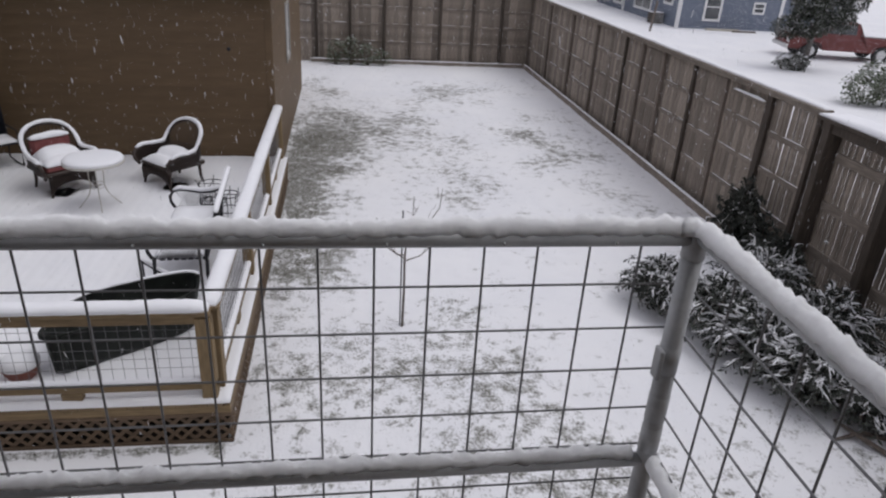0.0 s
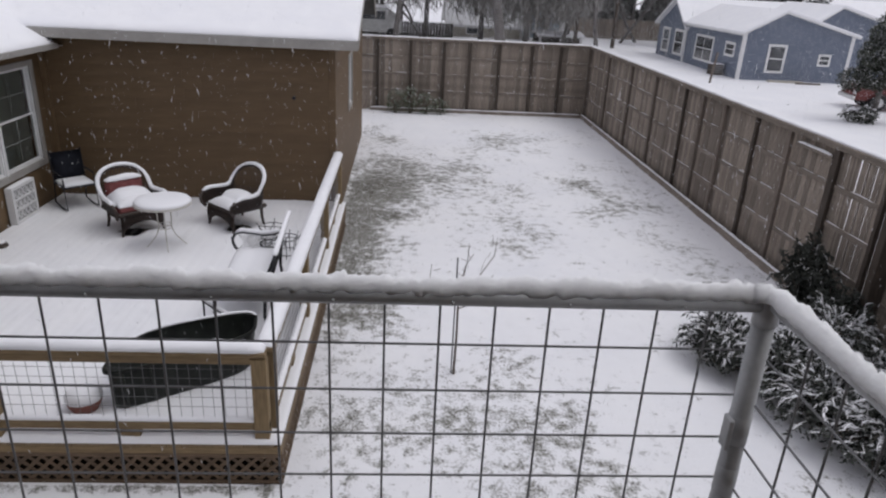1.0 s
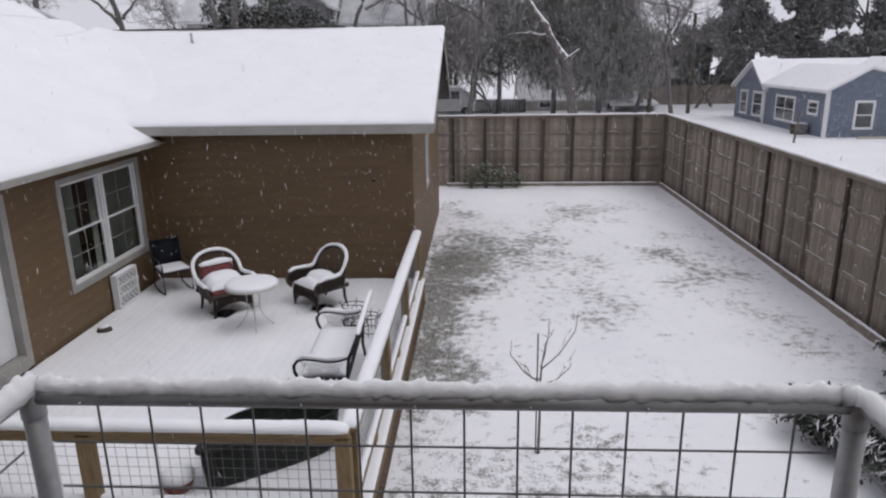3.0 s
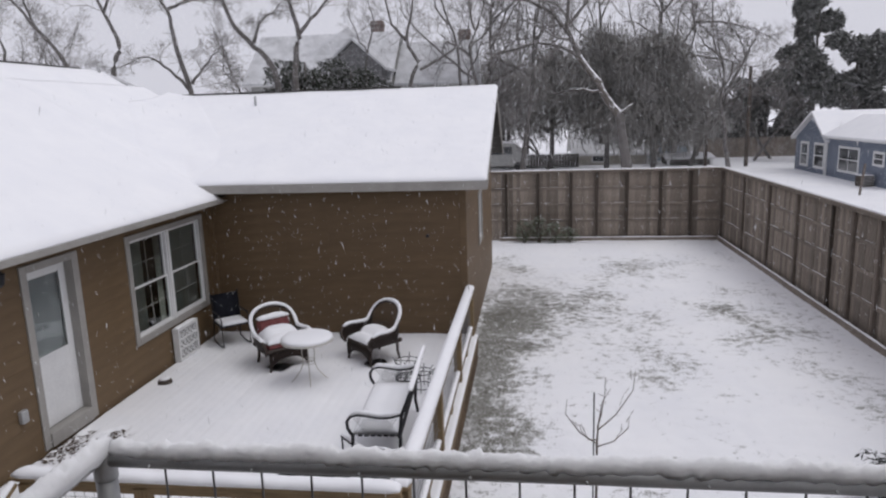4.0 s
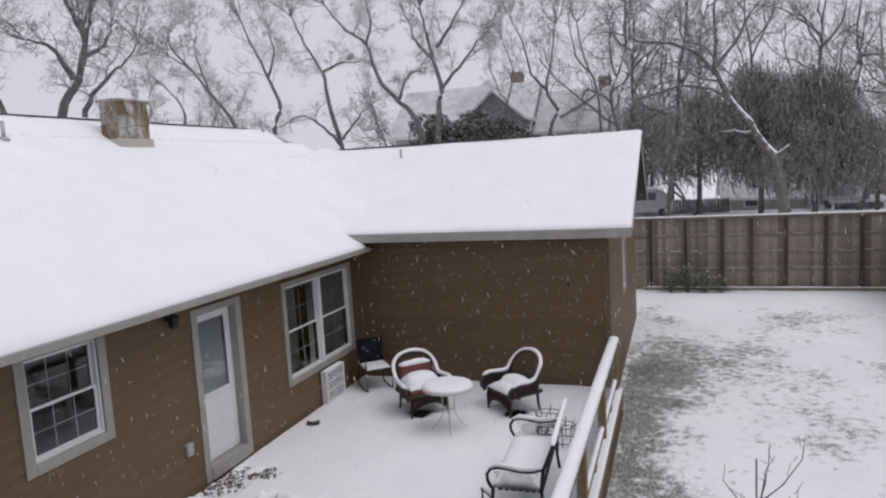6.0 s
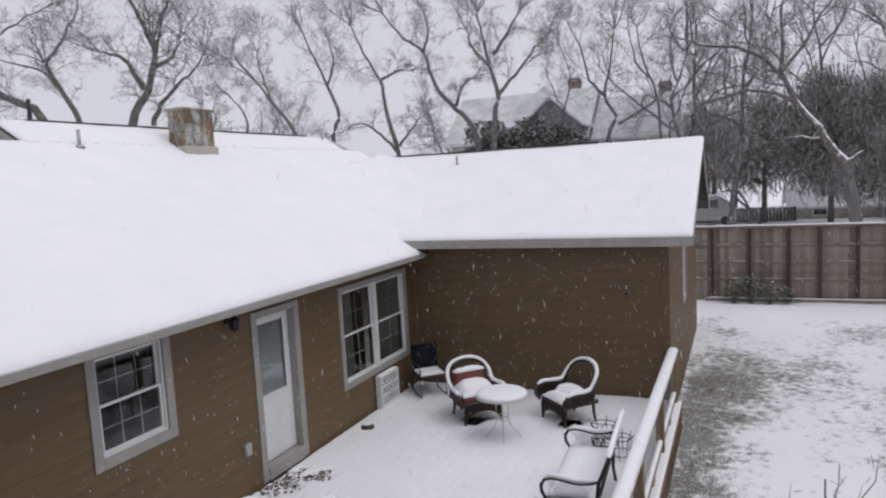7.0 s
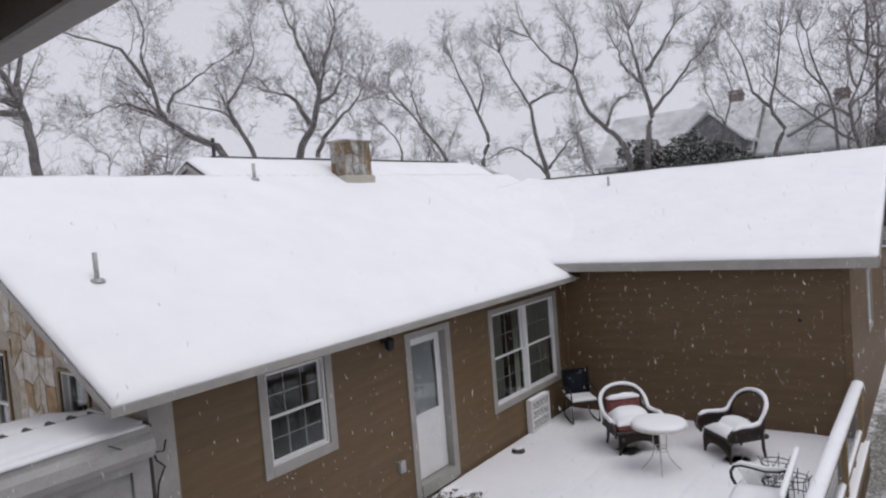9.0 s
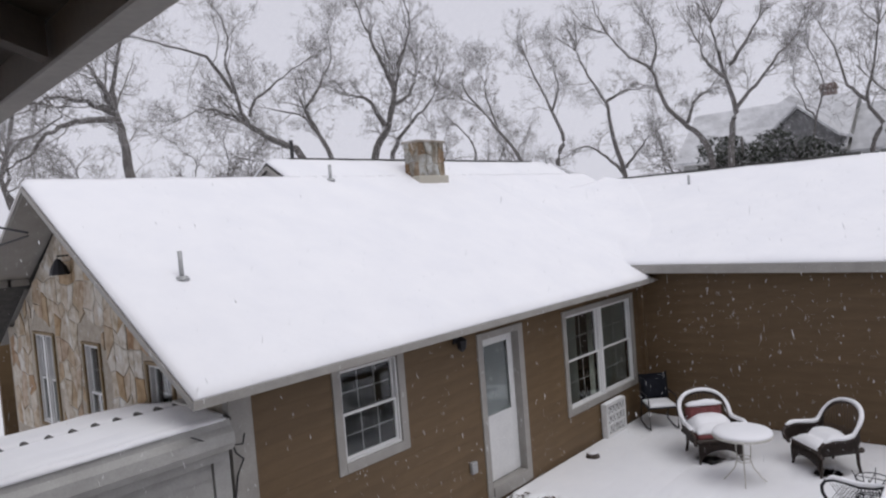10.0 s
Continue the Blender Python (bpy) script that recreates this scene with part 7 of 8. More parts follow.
# utility poles
for x, y, h in ((16.5, 56, 7.5), (13.45, 56, 4.6), (18.5, 71, 5.5)):
    p = thing("utility_pole", (x, y, 0), "weathered wooden utility pole", "pole", "utility poles")
    part("pole", tube(bmesh.new(), [(x, y, -0.1), (x, y, h)], [0.16, 0.12], 8), POST_WOOD, p)
stick = thing("garden_post", (16.6, 37.2, 0), "short leaning wooden post in snow", "post")
part("post", tube(bmesh.new(), [(16.6, 37.2, 0), (16.75, 37.2, 1.6)], 0.06, 6), SAPLING, stick)


# ---------------------------------------------------------------- trees
class Grower:
    """Collects tapered branch tubes into plain vertex and face lists."""

    def __init__(self):
        self.verts, self.faces = [], []

    def tube(self, pts, radii, sides):
        base = len(self.verts)
        up = Vector((0.2, 0.1, 0.97))
        for i, p in enumerate(pts):
            d = (pts[min(i + 1, len(pts) - 1)] - pts[max(i - 1, 0)])
            a = d.cross(up)
            if a.length < 1e-4:
                a = Vector((1, 0, 0))
            a.normalize()
            b = d.cross(a).normalized()
            for k in range(sides):
                t = k * math.tau / sides
                q = p + radii[i] * (a * math.cos(t) + b * math.sin(t))
                self.verts.append((q.x, q.y, q.z))
        for i in range(len(pts) - 1):
            for k in range(sides):
                a0 = base + i * sides + k
                a1 = base + i * sides + (k + 1) % sides
                self.faces.append((a0, a1, a1 + sides, a0 + sides))


def wander(r, start, way, length, n, gnarl, lift):
    pts = [start]
    d = way.normalized()
    for _ in range(n):
        d = (d + Vector((r.gauss(0, gnarl), r.gauss(0, gnarl), r.gauss(0, gnarl) + lift))).normalized()
        pts.append(pts[-1] + d * (length / n))
    return pts


def branch_out(g, fine, r, pts, r0, level, depth, spread, min_r):
    """Side branches along pts, recursively."""
    n = len(pts) - 1
    total = sum((b - a).length for a, b in zip(pts, pts[1:]))
    count = {0: 8, 1: 7, 2: 6, 3: 4, 4: 3}[min(level, 4)]
    for k in range(count):
        f = (0.38 if level == 0 else 0.18) + (1.0 - (0.38 if level == 0 else 0.18)) * (k + r.uniform(0.1, 0.9)) / count
        f = min(f, 0.98)
        i = min(int(f * n), n - 1)
        p = pts[i].lerp(pts[i + 1], f * n - i)
        d = (pts[i + 1] - pts[i]).normalized()
        side = d.cross(Vector((r.gauss(0, 1), r.gauss(0, 1), r.gauss(0, 1)))).normalized()
        way = d * r.uniform(0.35, 0.8) + side * spread * r.uniform(0.7, 1.2) + Vector((0, 0, 0.12))
        ln = total * (0.46, 0.50, 0.58, 0.72, 0.8)[min(level, 4)] * (1.05 - 0.45 * f) * r.uniform(0.7, 1.25)
        rad = max(min_r, r0 * (0.62 - 0.25 * f) * r.uniform(0.7, 1.0))
        seg = (8, 6, 5, 3, 2)[min(level, 4)]
        q = wander(r, p, way, ln, seg, 0.24, 0.05)
        tip = max(min_r * 0.6, rad * 0.3)
        rr = [rad + (tip - rad) * j / seg for j in range(seg + 1)]
        if level == 0:
            g.append(Grower())
            g[-1].tube(q, rr, 6)
        else:
            fine.tube(q, rr, (6, 5, 4, 3)[min(level, 3)])
        if level < depth:
            branch_out(g, fine, r, q, rad, level + 1, depth, spread, min_r)


def bare_tree(base, top, radius, seed, depth=4, spread=0.8, mat=None, gnarl=0.16, label="bare winter tree with crooked grey limbs", min_r=0.0085, forks=1):
    r = random.Random(seed)
    stems, limbs, fine = [], [], Grower()
    b, t = Vector(base), Vector(top)
    for k in range(forks):
        n = 11
        pts = []
        off = Vector((r.gauss(0, 1), r.gauss(0, 1), 0)) * (0 if k == 0 else (t - b).length * 0.16)
        for i in range(n + 1):
            f = i / n
            w = math.sin(f * math.pi) * (t - b).length * 0.035
            pts.append(b.lerp(t + off, f) + Vector((w * noise.noise((seed, f * 4, k)) * 2.2, w * noise.noise((f * 4, seed, k)) * 2.2, 0)) + off * (f - 1) * 0.0)
        rr = [radius * (1 - 0.82 * i / n) * (1.25 if i == 0 else 1) for i in range(n + 1)]
        stems.append(Grower())
        stems[-1].tube(pts, rr, 8)
        branch_out(limbs, fine, r, pts, radius, 0, depth, spread, min_r)
    tree = thing("tree", base, label, "tree", "bare trees")
    for g in stems:
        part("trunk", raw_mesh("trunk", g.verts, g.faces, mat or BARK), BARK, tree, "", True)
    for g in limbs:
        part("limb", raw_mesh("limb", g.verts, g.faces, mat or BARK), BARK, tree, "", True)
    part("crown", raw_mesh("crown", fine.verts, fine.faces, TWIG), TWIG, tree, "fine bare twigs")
    return tree


def polar(az, dist, el):
    """A place seen from the balcony at a compass turn, distance and height angle."""
    a = radians(az)
    return (-math.sin(a) * dist, math.cos(a) * dist, max(0.0, 4.72 + dist * math.tan(radians(el))) if el > -20 else 0.0)


def lean_tree(az0, az1, dist, el_top, radius, seed, **kw):
    x, y, _ = polar(az0, dist, -30)
    top = polar(az1, dist + 0.5, el_top)
    # the trunk crosses the roof line at az0; carry its lean on down to the ground
    e0 = 5.0
    z0 = 4.72 + dist * math.tan(radians(e0))
    tx, ty, tz = top
    k = z0 / max(tz - z0, 1)
    return bare_tree((x - (tx - x) * k * 0.35, y - (ty - y) * k * 0.35, 0), top, radius, seed, **kw)


def smooth_line(ctrl, r, gnarl, steps=4):
    """A curve through the points, a little crooked between them."""
    out = []
    for i in range(len(ctrl) - 1):
        p0, p1, p2, p3 = ctrl[max(i - 1, 0)], ctrl[i], ctrl[i + 1], ctrl[min(i + 2, len(ctrl) - 1)]
        for k in range(steps):
            u = k / steps
            q = 0.5 * (2 * p1 + (p2 - p0) * u + (2 * p0 - 5 * p1 + 4 * p2 - p3) * u * u + (3 * p1 - p0 - 3 * p2 + p3) * u ** 3)
            out.append(q + Vector((r.gauss(0, gnarl), r.gauss(0, gnarl), r.gauss(0, gnarl))) * (0 if not out else 1))
    return out + [ctrl[-1]]


def crooked_tree(dist, radius, seed, limbs, label="bare crooked tree with a crown of fine grey twigs", depth=4):
    """A tree whose trunk and main limbs follow the given turns and heights; the first limb is carried down to the ground."""
    r = random.Random(seed)
    tree = None
    fine = Grower()
    for k, line in enumerate(limbs):
        bend = 0.0 if k == 0 else r.uniform(-1.2, 1.2)
        ctrl = [Vector(polar(az, dist + bend * i / max(1, len(line) - 1), el)) for i, (az, el) in enumerate(line)]
        if k == 0:
            low, way = ctrl[0], ctrl[1] - ctrl[0]
            foot = Vector((low.x - way.x * 0.9, low.y - way.y * 0.9, -0.1))
            tree = thing("tree", foot, label, "tree", "bare trees")
            ctrl = [foot, foot.lerp(low, 0.5) - Vector((way.x, way.y, 0)) * 0.1] + ctrl
        pts = smooth_line(ctrl, r, 0.035 if k else 0.02)
        r0 = radius * (1.0 if k == 0 else 0.46 * r.uniform(0.85, 1.15))
        n = len(pts) - 1
        end = 0.42 if k == 0 and len(limbs) > 1 and len(line) < 4 else 0.16
        radii = [r0 * (1 + (end - 1) * (i / n) ** 0.8) * (1.2 if k == 0 and i == 0 else 1) for i in range(n + 1)]
        g = Grower()
        g.tube(pts, radii, 8)
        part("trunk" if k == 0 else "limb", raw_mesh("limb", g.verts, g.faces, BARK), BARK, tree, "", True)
        grow = pts[len(pts) // 2:] if k == 0 else pts
        branch_out([], fine, r, grow, min(r0, radius * 0.5) * 0.46, 1, depth, 0.95, 0.0052)
        # a fan of young shoots at the limb's end
        for _ in range(5):
            way = (pts[-1] - pts[-3]).normalized() + Vector((r.gauss(0, .5), r.gauss(0, .5), r.gauss(0.25, .4)))
            q = wander(r, pts[-1], way, r.uniform(1.2, 2.6), 6, 0.2, 0.06)
            fine.tube(q, [r0 * 0.2 * (1 - 0.12 * i) for i in range(7)], 5)
            branch_out([], fine, r, q, r0 * 0.14, 2, depth, 0.9, 0.0052)
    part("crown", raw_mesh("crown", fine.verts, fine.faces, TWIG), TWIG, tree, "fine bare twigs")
    return tree


crooked_tree(27, 0.26, 1, [[(66.2, 4.9), (66.4, 8.0), (66.8, 10.1)], [(66.8, 10.1), (66.7, 12.0), (65.9, 14.9), (65.3, 16.7)], [(66.9, 10.5), (67.8, 12.4), (68.2, 13.3), (69, 15.5)],
                           [(66.7, 9.3), (69.0, 9.3), (71.0, 8.6), (72.8, 6.8), (74.5, 5.7)], [(66.9, 9.8), (68.6, 10.5), (70.3, 11.0), (71.8, 10.4)]])
crooked_tree(29, 0.23, 2, [[(53.1, 5.8), (55.3, 7.4), (57.2, 8.7)], [(57.2, 8.7), (57.9, 11.0), (58.5, 13.6), (58.1, 15.5), (59.0, 17.4)], [(57.2, 8.7), (58.9, 9.7), (60.6, 9.9), (62.1, 9.3)],
                           [(58.1, 11.2), (59.9, 13.8), (62.7, 14.7), (65.2, 15.3)], [(57.0, 9.3), (56.6, 10.3), (54.6, 11.9), (52.3, 13.4)]])
crooked_tree(33, 0.18, 3, [[(50.8, 5.6), (51.7, 7.7), (52.6, 9.7)], [(52.6, 9.7), (51.2, 11.7), (50.1, 13.6), (50.3, 15.4)], [(51.9, 8.0), (53.0, 9.3), (55.0, 9.8), (56.5, 10.2)]])
crooked_tree(28, 0.24, 4, [[(47.3, 5.3), (45.9, 7.9), (45.2, 10.7)], [(45.2, 10.7), (46.1, 13.1), (47.0, 15.2), (47.6, 17.2)], [(45.2, 10.7), (44.5, 13.3), (43.6, 15.3), (43.8, 17.6)],
                           [(45.8, 5.3), (44.7, 7.5), (43.0, 9.0), (41.6, 10.7)], [(46.2, 8.0), (47.6, 10.2), (49.0, 10.6)], [(45.2, 9.7), (44.0, 10.3), (43.4, 11.7)]])
crooked_tree(36, 0.16, 6, [[(35.2, 4.1), (36.7, 6.6), (38.1, 8.6), (39.6, 9.6)], [(38.9, 4.4), (39.1, 6.2), (40.7, 7.9), (41.3, 8.8)], [(36.7, 6.6), (37.5, 9.1), (37.7, 10.7)], [(38.1, 8.6), (39.3, 10.2), (39.5, 11.4)]])
crooked_tree(37, 0.19, 7, [[(32.2, 4.0), (31.6, 5.6), (32.4, 8.0), (33.3, 10.2), (34.2, 12.4)], [(32.4, 8.0), (31.8, 9.8), (32.0, 11.3)]])
crooked_tree(38, 0.20, 8, [[(27.0, 2.3), (27.8, 6.0), (28.1, 8.2), (29.3, 10.4), (30.2, 12.5)], [(27.0, 2.4), (28.3, 3.9), (29.9, 4.9), (31.9, 4.1)], [(28.1, 8.2), (26.7, 8.9), (25.6, 8.9)], [(26.8, 2.9), (25.5, 4.6), (24.3, 5.6)]])
crooked_tree(37, 0.21, 9, [[(20.6, 3.8), (22.0, 5.6), (23.6, 7.6), (24.4, 10.3), (26.0, 11.4), (27.6, 13.4)], [(24.4, 10.3), (23.9, 12.0), (24.4, 13.7)], [(22.0, 5.9), (21.4, 7.3), (20.2, 8.3)]])
crooked_tree(36, 0.23, 10, [[(18.9, 4.8), (18.5, 6.6), (19.1, 9.0), (19.6, 11.3), (19.9, 13.0)], [(18.6, 6.4), (17.0, 8.1), (15.4, 10.0), (14.1, 11.2)], [(19.1, 9.0), (20.4, 10.3), (20.8, 11.8)], [(18.8, 9.8), (17.3, 11.7), (16.5, 12.9)]])
crooked_tree(40, 0.20, 11, [[(9.8, 2.5), (9.2, 4.2), (10.0, 5.9), (9.5, 8.2), (9.1, 10.9)], [(10.0, 5.9), (11.1, 7.2), (11.7, 9.7), (12.6, 11.5)], [(9.0, 3.6), (5.7, 5.5), (4.8, 8.0)]])
crooked_tree(61, 0.26, 19, [[(-9.7, 3.0), (-9.8, 5.5), (-9.9, 7.7), (-8.7, 9.4)], [(-9.8, 5.0), (-11.7, 4.9), (-13.1, 7.5), (-13.8, 9.0)], [(-12.4, 6.2), (-15.0, 5.9), (-17.4, 4.9)], [(-9.9, 7.0), (-11.2, 8.6), (-11.6, 10.5)]])
crooked_tree(41, 0.15, 12, [[(5.8, 2.3), (6.0, 5.5), (7.1, 8.8), (7.4, 10.9)], [(6.6, 7.0), (7.8, 9.0), (7.9, 12.3)]])
crooked_tree(40, 0.12, 18, [[(13.4, 2.5), (13.2, 5.0), (12.6, 7.5), (13.4, 10.0)], [(13.2, 5.0), (14.2, 7.0), (14.6, 9.4)]])
for row in ((3.6, 3.0, 48, 10, 0.22, 13), (73.5, 74, 30, 13, 0.2, 14),
            (4.8, 3.6, 45, 11.5, 0.20, 43), (0.2, -1.2, 47, 13, 0.19, 44), (-0.5, -2.5, 62, 11.5, 0.20, 31), (-5.6, -5.0, 62, 12.5, 0.22, 32), (-11.5, -12.5, 64, 11.0, 0.22, 33), (-16, -17.0, 60, 5.5, 0.18, 35), (1.6, 0.6, 60, 9.5, 0.18, 38), (-9.0, -10.5, 62, 12, 0.2, 39), (-14.2, -13.6, 52, 7.0, 0.16, 40)):
    az0, az1, d, el, rad, sd = row
    lean_tree(az0, az1, d, el, rad, sd, depth=3)
# the leaning snow-laden oak over the far gardens: a short stout bole, a zigzag limb, a wide crown
def leaning_oak():
    r = random.Random(41)
    base = (6.1, 45, 0)
    tree = thing("tree", base, "large leaning oak with snow along its crooked limb", "tree", "bare trees")
    fine = Grower()
    V = lambda *p: [Vector(q) for q in p]

    def limb(name, pts, radii, mat, label=""):
        g = Grower()
        g.tube(pts, radii, 9)
        part(name, raw_mesh(name, g.verts, g.faces, mat), mat, tree, label, True)
    limb("trunk", V((6.1, 45, -0.1), (5.95, 45, 1.5), (5.7, 45, 3.0), (5.45, 45, 4.5)), [0.40, 0.33, 0.29, 0.27], BARK)
    limb("limb", V((5.45, 45, 4.4), (4.95, 45, 5.0), (4.35, 44.9, 5.9), (4.2, 44.9, 6.4), (3.6, 45, 7.1), (2.95, 45, 8.0)), [0.27, 0.23, 0.21, 0.20, 0.19, 0.18], BARK_SNOWY, "crooked limb laden with snow")
    limb("limb", V((5.45, 45, 4.5), (5.75, 44.8, 4.55), (6.05, 44.7, 4.85), (6.3, 44.7, 5.0)), [0.13, 0.10, 0.07, 0.04], BARK_SNOWY)
    limb("limb", V((4.35, 44.9, 5.9), (3.8, 44.8, 5.82), (3.2, 44.7, 6.02), (2.8, 44.6, 5.95), (2.4, 44.6, 6.0)), [0.10, 0.08, 0.065, 0.05, 0.035], BARK_SNOWY)
    upper = (V((2.95, 45, 8.0), (2.6, 45, 8.8), (2.2, 45, 9.8), (2.3, 45, 11.3), (2.2, 45, 13.2), (2.5, 45, 15)),
             V((2.4, 45, 9.3), (1.3, 45, 10.7), (-0.2, 45, 11.5), (-2.0, 45.2, 11.8), (-3.6, 45.4, 12.6)),
             V((2.95, 45, 8.0), (1.9, 44.8, 8.6), (0.4, 44.6, 8.9), (-1.6, 44.4, 8.4), (-3.2, 44.2, 7.4)),
             V((2.2, 45, 9.8), (3.4, 45.3, 11.2), (4.2, 45.6, 12.8), (5.6, 46, 14.5)),
             V((2.4, 44.6, 6.0), (1.0, 44.4, 5.6), (-0.6, 44.2, 5.0), (-1.6, 44.1, 4.2)))
    for i, pts in enumerate(upper):
        r0 = (0.18, 0.14, 0.11, 0.11, 0.05)[i]
        k = len(pts) - 1
        limb("limb", pts, [r0 * (1 - 0.72 * j / k) for j in range(k + 1)], BARK)
        branch_out([], fine, r, pts, r0, 1, 4, 0.85, 0.008)
    branch_out([], fine, r, V((6.3, 44.7, 5.0), (6.9, 44.6, 5.6), (7.6, 44.6, 5.8)), 0.07, 2, 4, 0.8, 0.008)
    part("crown", raw_mesh("crown", fine.verts, fine.faces, TWIG), TWIG, tree, "fine bare twigs")


leaning_oak()

# low scrub along the far gardens
for k, (az, d, el, sd) in enumerate(((1.5, 58, 1.5, 51), (-9.5, 66, 1.5, 53), (-15, 68, 2.5, 54), (-20, 66, 2, 55), (23.5, 52, 5, 56), (42, 50, 5.5, 58), (57, 50, 6, 59), (62, 46, 6.5, 60), (70, 44, 6, 61), (36, 56, 5.5, 64))):
    lean_tree(az, az + 0.8 * (-1) ** k, d, el, 0.11, sd, forks=2, label="slender bare trees and scrub in the distance", depth=3)


def evergreen(at, spots, count, size, label, seed, mat=LEAF_FAR, trunk=0.22, h=None):
    t = thing("evergreen_tree", at, label, "tree", "evergreen trees")
    h = h or max(s[2] + s[5] * 0.6 for s in spots)
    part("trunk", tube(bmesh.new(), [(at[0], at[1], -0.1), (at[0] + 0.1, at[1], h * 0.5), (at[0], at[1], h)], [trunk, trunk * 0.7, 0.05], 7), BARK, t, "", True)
    r = random.Random(seed)
    for s in spots:
        z = max(0.6, min(s[2] - s[5] * 0.3, h * 0.9))
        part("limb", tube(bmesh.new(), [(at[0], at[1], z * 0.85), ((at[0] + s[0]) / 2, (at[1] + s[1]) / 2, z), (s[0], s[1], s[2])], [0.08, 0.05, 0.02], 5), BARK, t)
    leaf_cloud("crown", spots, count, size, mat, t, seed, droop=1.0 if mat is LEAF_FAR else 0.5, slim=0.038 if mat is LEAF_FAR else 0.28)
    return t


def clumps(az, d, wide, z0, z1, n, seed, taper=0.6, rx=1.6):
    r = random.Random(seed)
    x, y, _ = polar(az, d, -30)
    out = []
    for i in range(n):
        f = (i + r.random()) / n
        w = wide * (1 - taper * f ** 1.5)
        out.append((x + r.uniform(-w, w), y + r.uniform(-w, w) * 0.6, z0 + (z1 - z0) * f, rx * r.uniform(.6, 1.1), rx * r.uniform(.6, 1.1), rx * r.uniform(.5, .9)))
    return (x, y, 0), out


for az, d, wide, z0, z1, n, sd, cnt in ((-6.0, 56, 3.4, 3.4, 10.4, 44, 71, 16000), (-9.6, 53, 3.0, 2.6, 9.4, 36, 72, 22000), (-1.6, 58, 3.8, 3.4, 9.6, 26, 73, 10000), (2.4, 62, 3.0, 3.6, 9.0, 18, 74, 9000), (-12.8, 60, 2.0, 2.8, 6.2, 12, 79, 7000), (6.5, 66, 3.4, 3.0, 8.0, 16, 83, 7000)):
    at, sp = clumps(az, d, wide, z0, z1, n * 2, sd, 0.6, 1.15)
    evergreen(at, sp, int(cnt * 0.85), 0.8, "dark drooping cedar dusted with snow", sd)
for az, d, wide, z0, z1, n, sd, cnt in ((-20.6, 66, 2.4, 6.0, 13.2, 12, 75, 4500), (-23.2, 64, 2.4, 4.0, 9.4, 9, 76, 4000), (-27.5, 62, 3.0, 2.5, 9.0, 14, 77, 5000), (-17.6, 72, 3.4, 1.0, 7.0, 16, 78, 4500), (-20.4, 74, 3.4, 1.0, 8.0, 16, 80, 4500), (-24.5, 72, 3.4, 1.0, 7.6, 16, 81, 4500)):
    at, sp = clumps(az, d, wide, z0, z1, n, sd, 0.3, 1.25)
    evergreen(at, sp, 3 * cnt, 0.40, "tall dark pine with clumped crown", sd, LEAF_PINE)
at, sp = clumps(18.2, 40, 2.6, 4.2, 7.5, 24, 82, 0.4, 0.9)
evergreen(at, sp, 9000, 0.24, "broad evergreen magnolia with snow on its leaves", 82, LEAF_DARK)
at, sp = clumps(14.6, 40.5, 2.3, 4.2, 7.1, 18, 84, 0.5, 0.8)
evergreen(at, sp, 5500, 0.24, "broad evergreen with snow on its leaves", 84, LEAF_DARK)
# live oak and shrubs by the truck
sp = [(18.7 + dx, 26.8 + dy, z, r_, r_, r_ * .75) for dx, dy, z, r_ in ((0, 0, 1.9, .9), (-.8, .2, 1.7, .65), (.8, -.1, 2.3, .8), (.2, .3, 2.9, .85), (1.5, .2, 2.0, .65), (-.4, -.2, 2.6, .75), (1.0, 0, 3.2, .8), (1.8, .1, 2.8, .65), (.4, .2, 3.9, .75), (1.2, .3, 4.2, .6), (-.2, 0, 3.5, .6), (1.9, 0, 3.6, .5))]
evergreen((18.9, 26.8, 0), sp, 14000, 0.14, "evergreen oak beside the red truck", 85, LEAF_DARK, 0.12, 3.8)
leaf_spots = [(18.5, 26.7, 0.3, .55, .5, .35), (18.0, 26.9, 0.35, .35, .3, .3)]
shrub((18.4, 26.7, 0), leaf_spots, 900, 0.14, LEAF_DARK, "low shrub at the oak's foot in snow", 86, 30, 8, 0.1)
shrub((17.1, 20.6, 0), [(17.0, 20.6, 0.55, .75, .7, .55), (17.7, 20.3, 0.7, .7, .7, .6), (18.4, 20.2, 0.6, .7, .7, .6), (17.4, 20.9, 1.0, .5, .5, .4)], 4200, 0.12, LEAF_GREEN, "rounded green evergreen shrub in neighbouring snow", 87, 22, 14, 0.09)


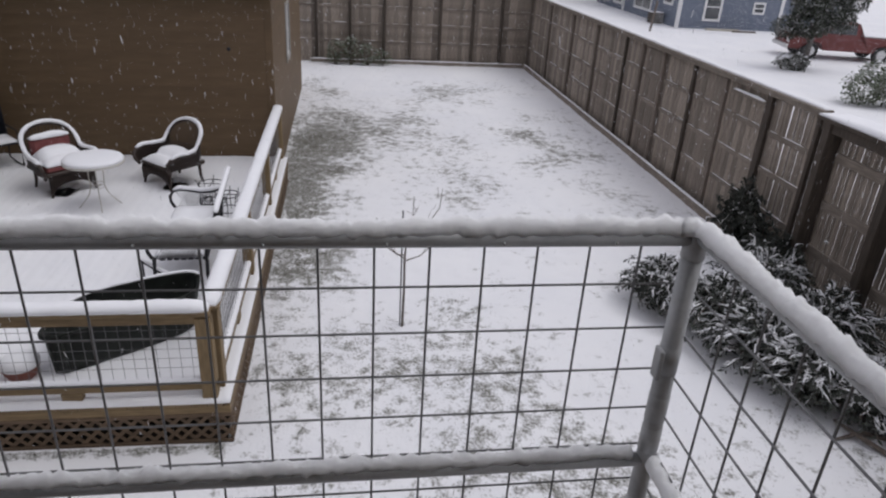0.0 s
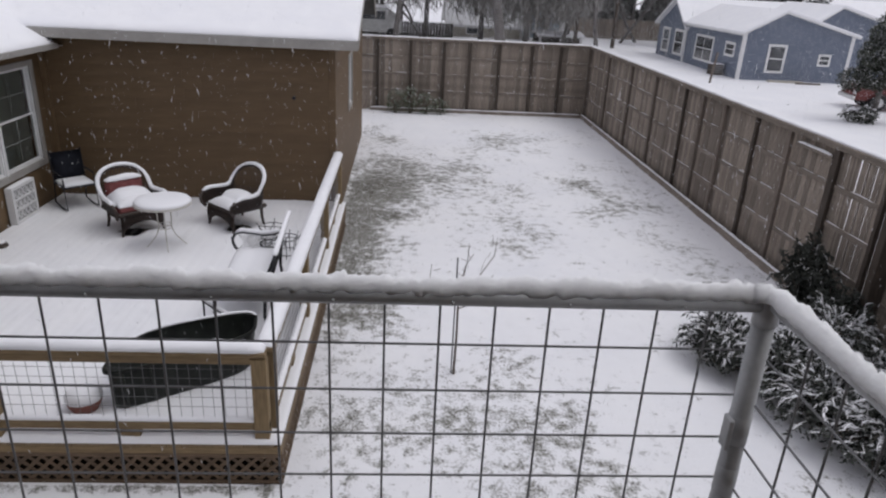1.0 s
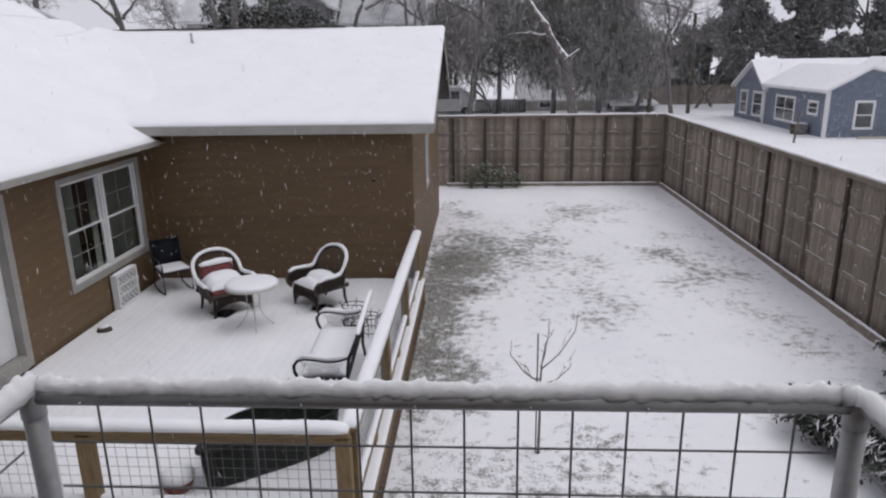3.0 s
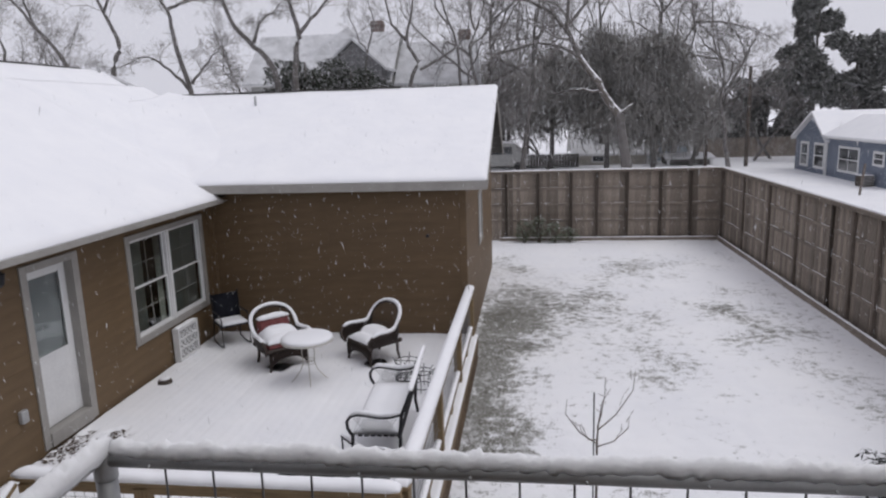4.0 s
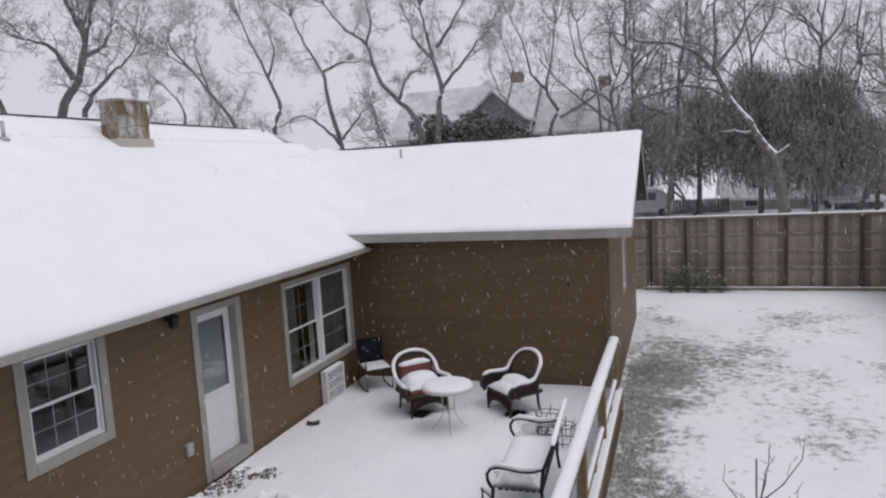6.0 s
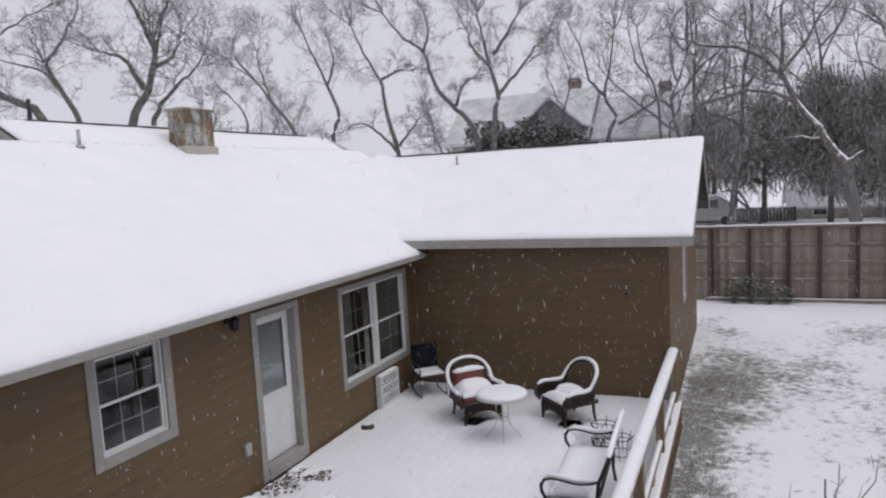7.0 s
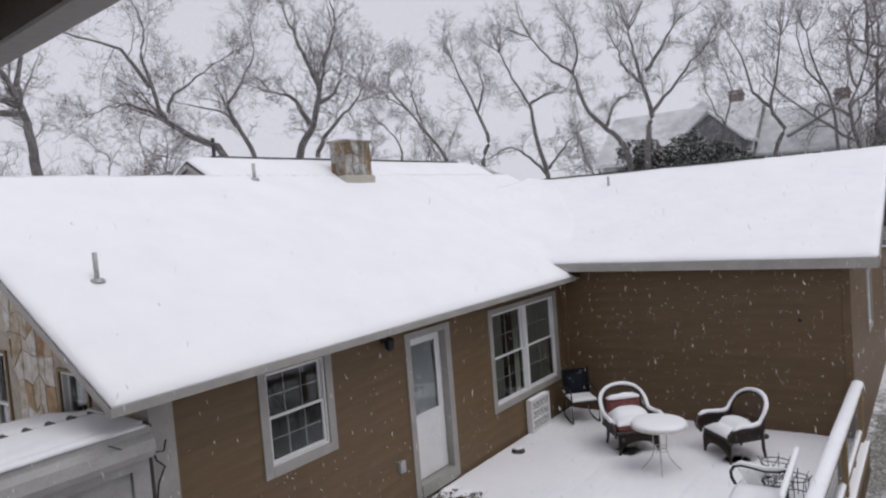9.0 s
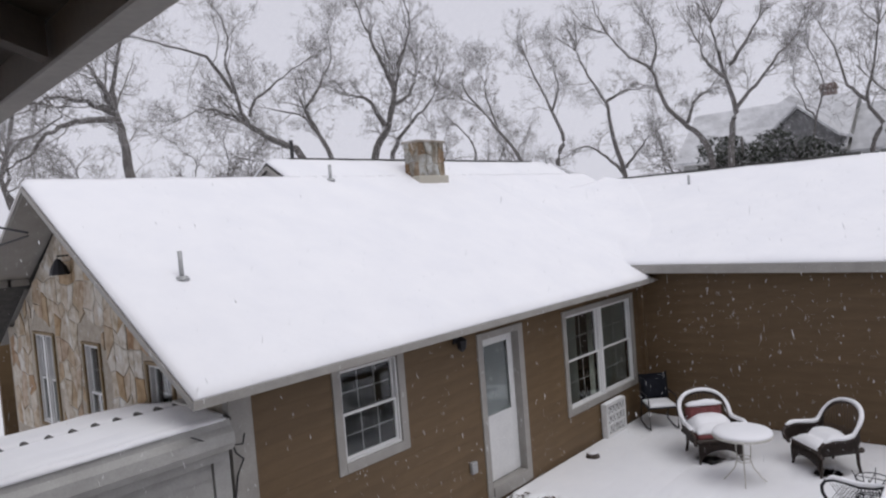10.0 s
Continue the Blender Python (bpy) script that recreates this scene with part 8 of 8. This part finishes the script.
# ---------------------------------------------------------------- falling snow
def snowfall():
    """Flakes hanging in the air, slightly drawn out as they drift down: four-cornered slivers; the far ones, larger and
    dense, are added as haze.
    """
    rng = np.random.default_rng(77)

    def flakes(n, near, far, low, rise, s0, s1, l0, l1, turn=-42):
        az = np.radians(rng.uniform(turn, 82, n))
        d = near + (far - near) * rng.random(n) ** 0.7
        p = np.stack([-np.sin(az) * d, np.cos(az) * d, low + rise(d) * rng.random(n)], 1)
        fall = np.stack([rng.normal(0.10, 0.18, n), rng.normal(0, 0.18, n), -np.ones(n)], 1)
        fall *= (rng.uniform(l0, l1, n) / np.linalg.norm(fall, axis=1))[:, None]
        t = rng.uniform(0, math.tau, n)
        side = np.stack([np.cos(t), np.sin(t), rng.normal(0, 0.3, n)], 1) * rng.uniform(s0, s1, n)[:, None]
        return np.stack([p - fall, p + side, p + fall, p - side], 1).reshape(-1, 3)
    v = np.concatenate([flakes(13000, 3.4, 15, 0.3, lambda d: 6.0 + 0 * d, 0.0008, 0.0030, 0.006, 0.032),
                        flakes(FAR_FLAKES, 26.3, 46, 0.2, lambda d: d * 0.45, 0.0045, 0.0105, 0.007, 0.018),
                        flakes(100000, 13, 27, 6.4, lambda d: d * 0.33, 0.0025, 0.006, 0.006, 0.016, 12)])
    k = len(v) // 4
    me = bpy.data.meshes.new("falling_snow")
    me.vertices.add(4 * k)
    me.vertices.foreach_set("co", v.astype(np.float32).ravel())
    me.loops.add(4 * k)
    me.loops.foreach_set("vertex_index", np.arange(4 * k, dtype=np.int32))
    me.polygons.add(k)
    me.polygons.foreach_set("loop_start", np.arange(0, 4 * k, 4, dtype=np.int32))
    me.update()
    me.materials.append(SNOW)
    tagged(new("falling_snow", me), "small white snowflakes drifting down through the air", "snow", kind="stuff")


FAR_FLAKES = 370000
snowfall()

# ---------------------------------------------------------------- stones, last
stone_field(gable, (-13.4, GABLE_Y - 0.001, 1.85), (1, 0, 0), (0, 0, 1), 6.9, 3.9, 0.20, 0.29, (0, -1, 0), gable_ok, 61, 0.014)
stone_field(chimney, (-10.13, 10.199, 5.60), (1, 0, 0), (0, 0, 1), 0.38, 0.76, 0.13, 0.25, (0, -1, 0), lambda u, v: True, 62, 0.02, OLD_STONE)
stone_field(chimney, (-9.749, 10.2, 5.60), (0, 1, 0), (0, 0, 1), 0.78, 0.76, 0.19, 0.25, (1, 0, 0), lambda u, v: True, 63, 0.02, OLD_STONE)
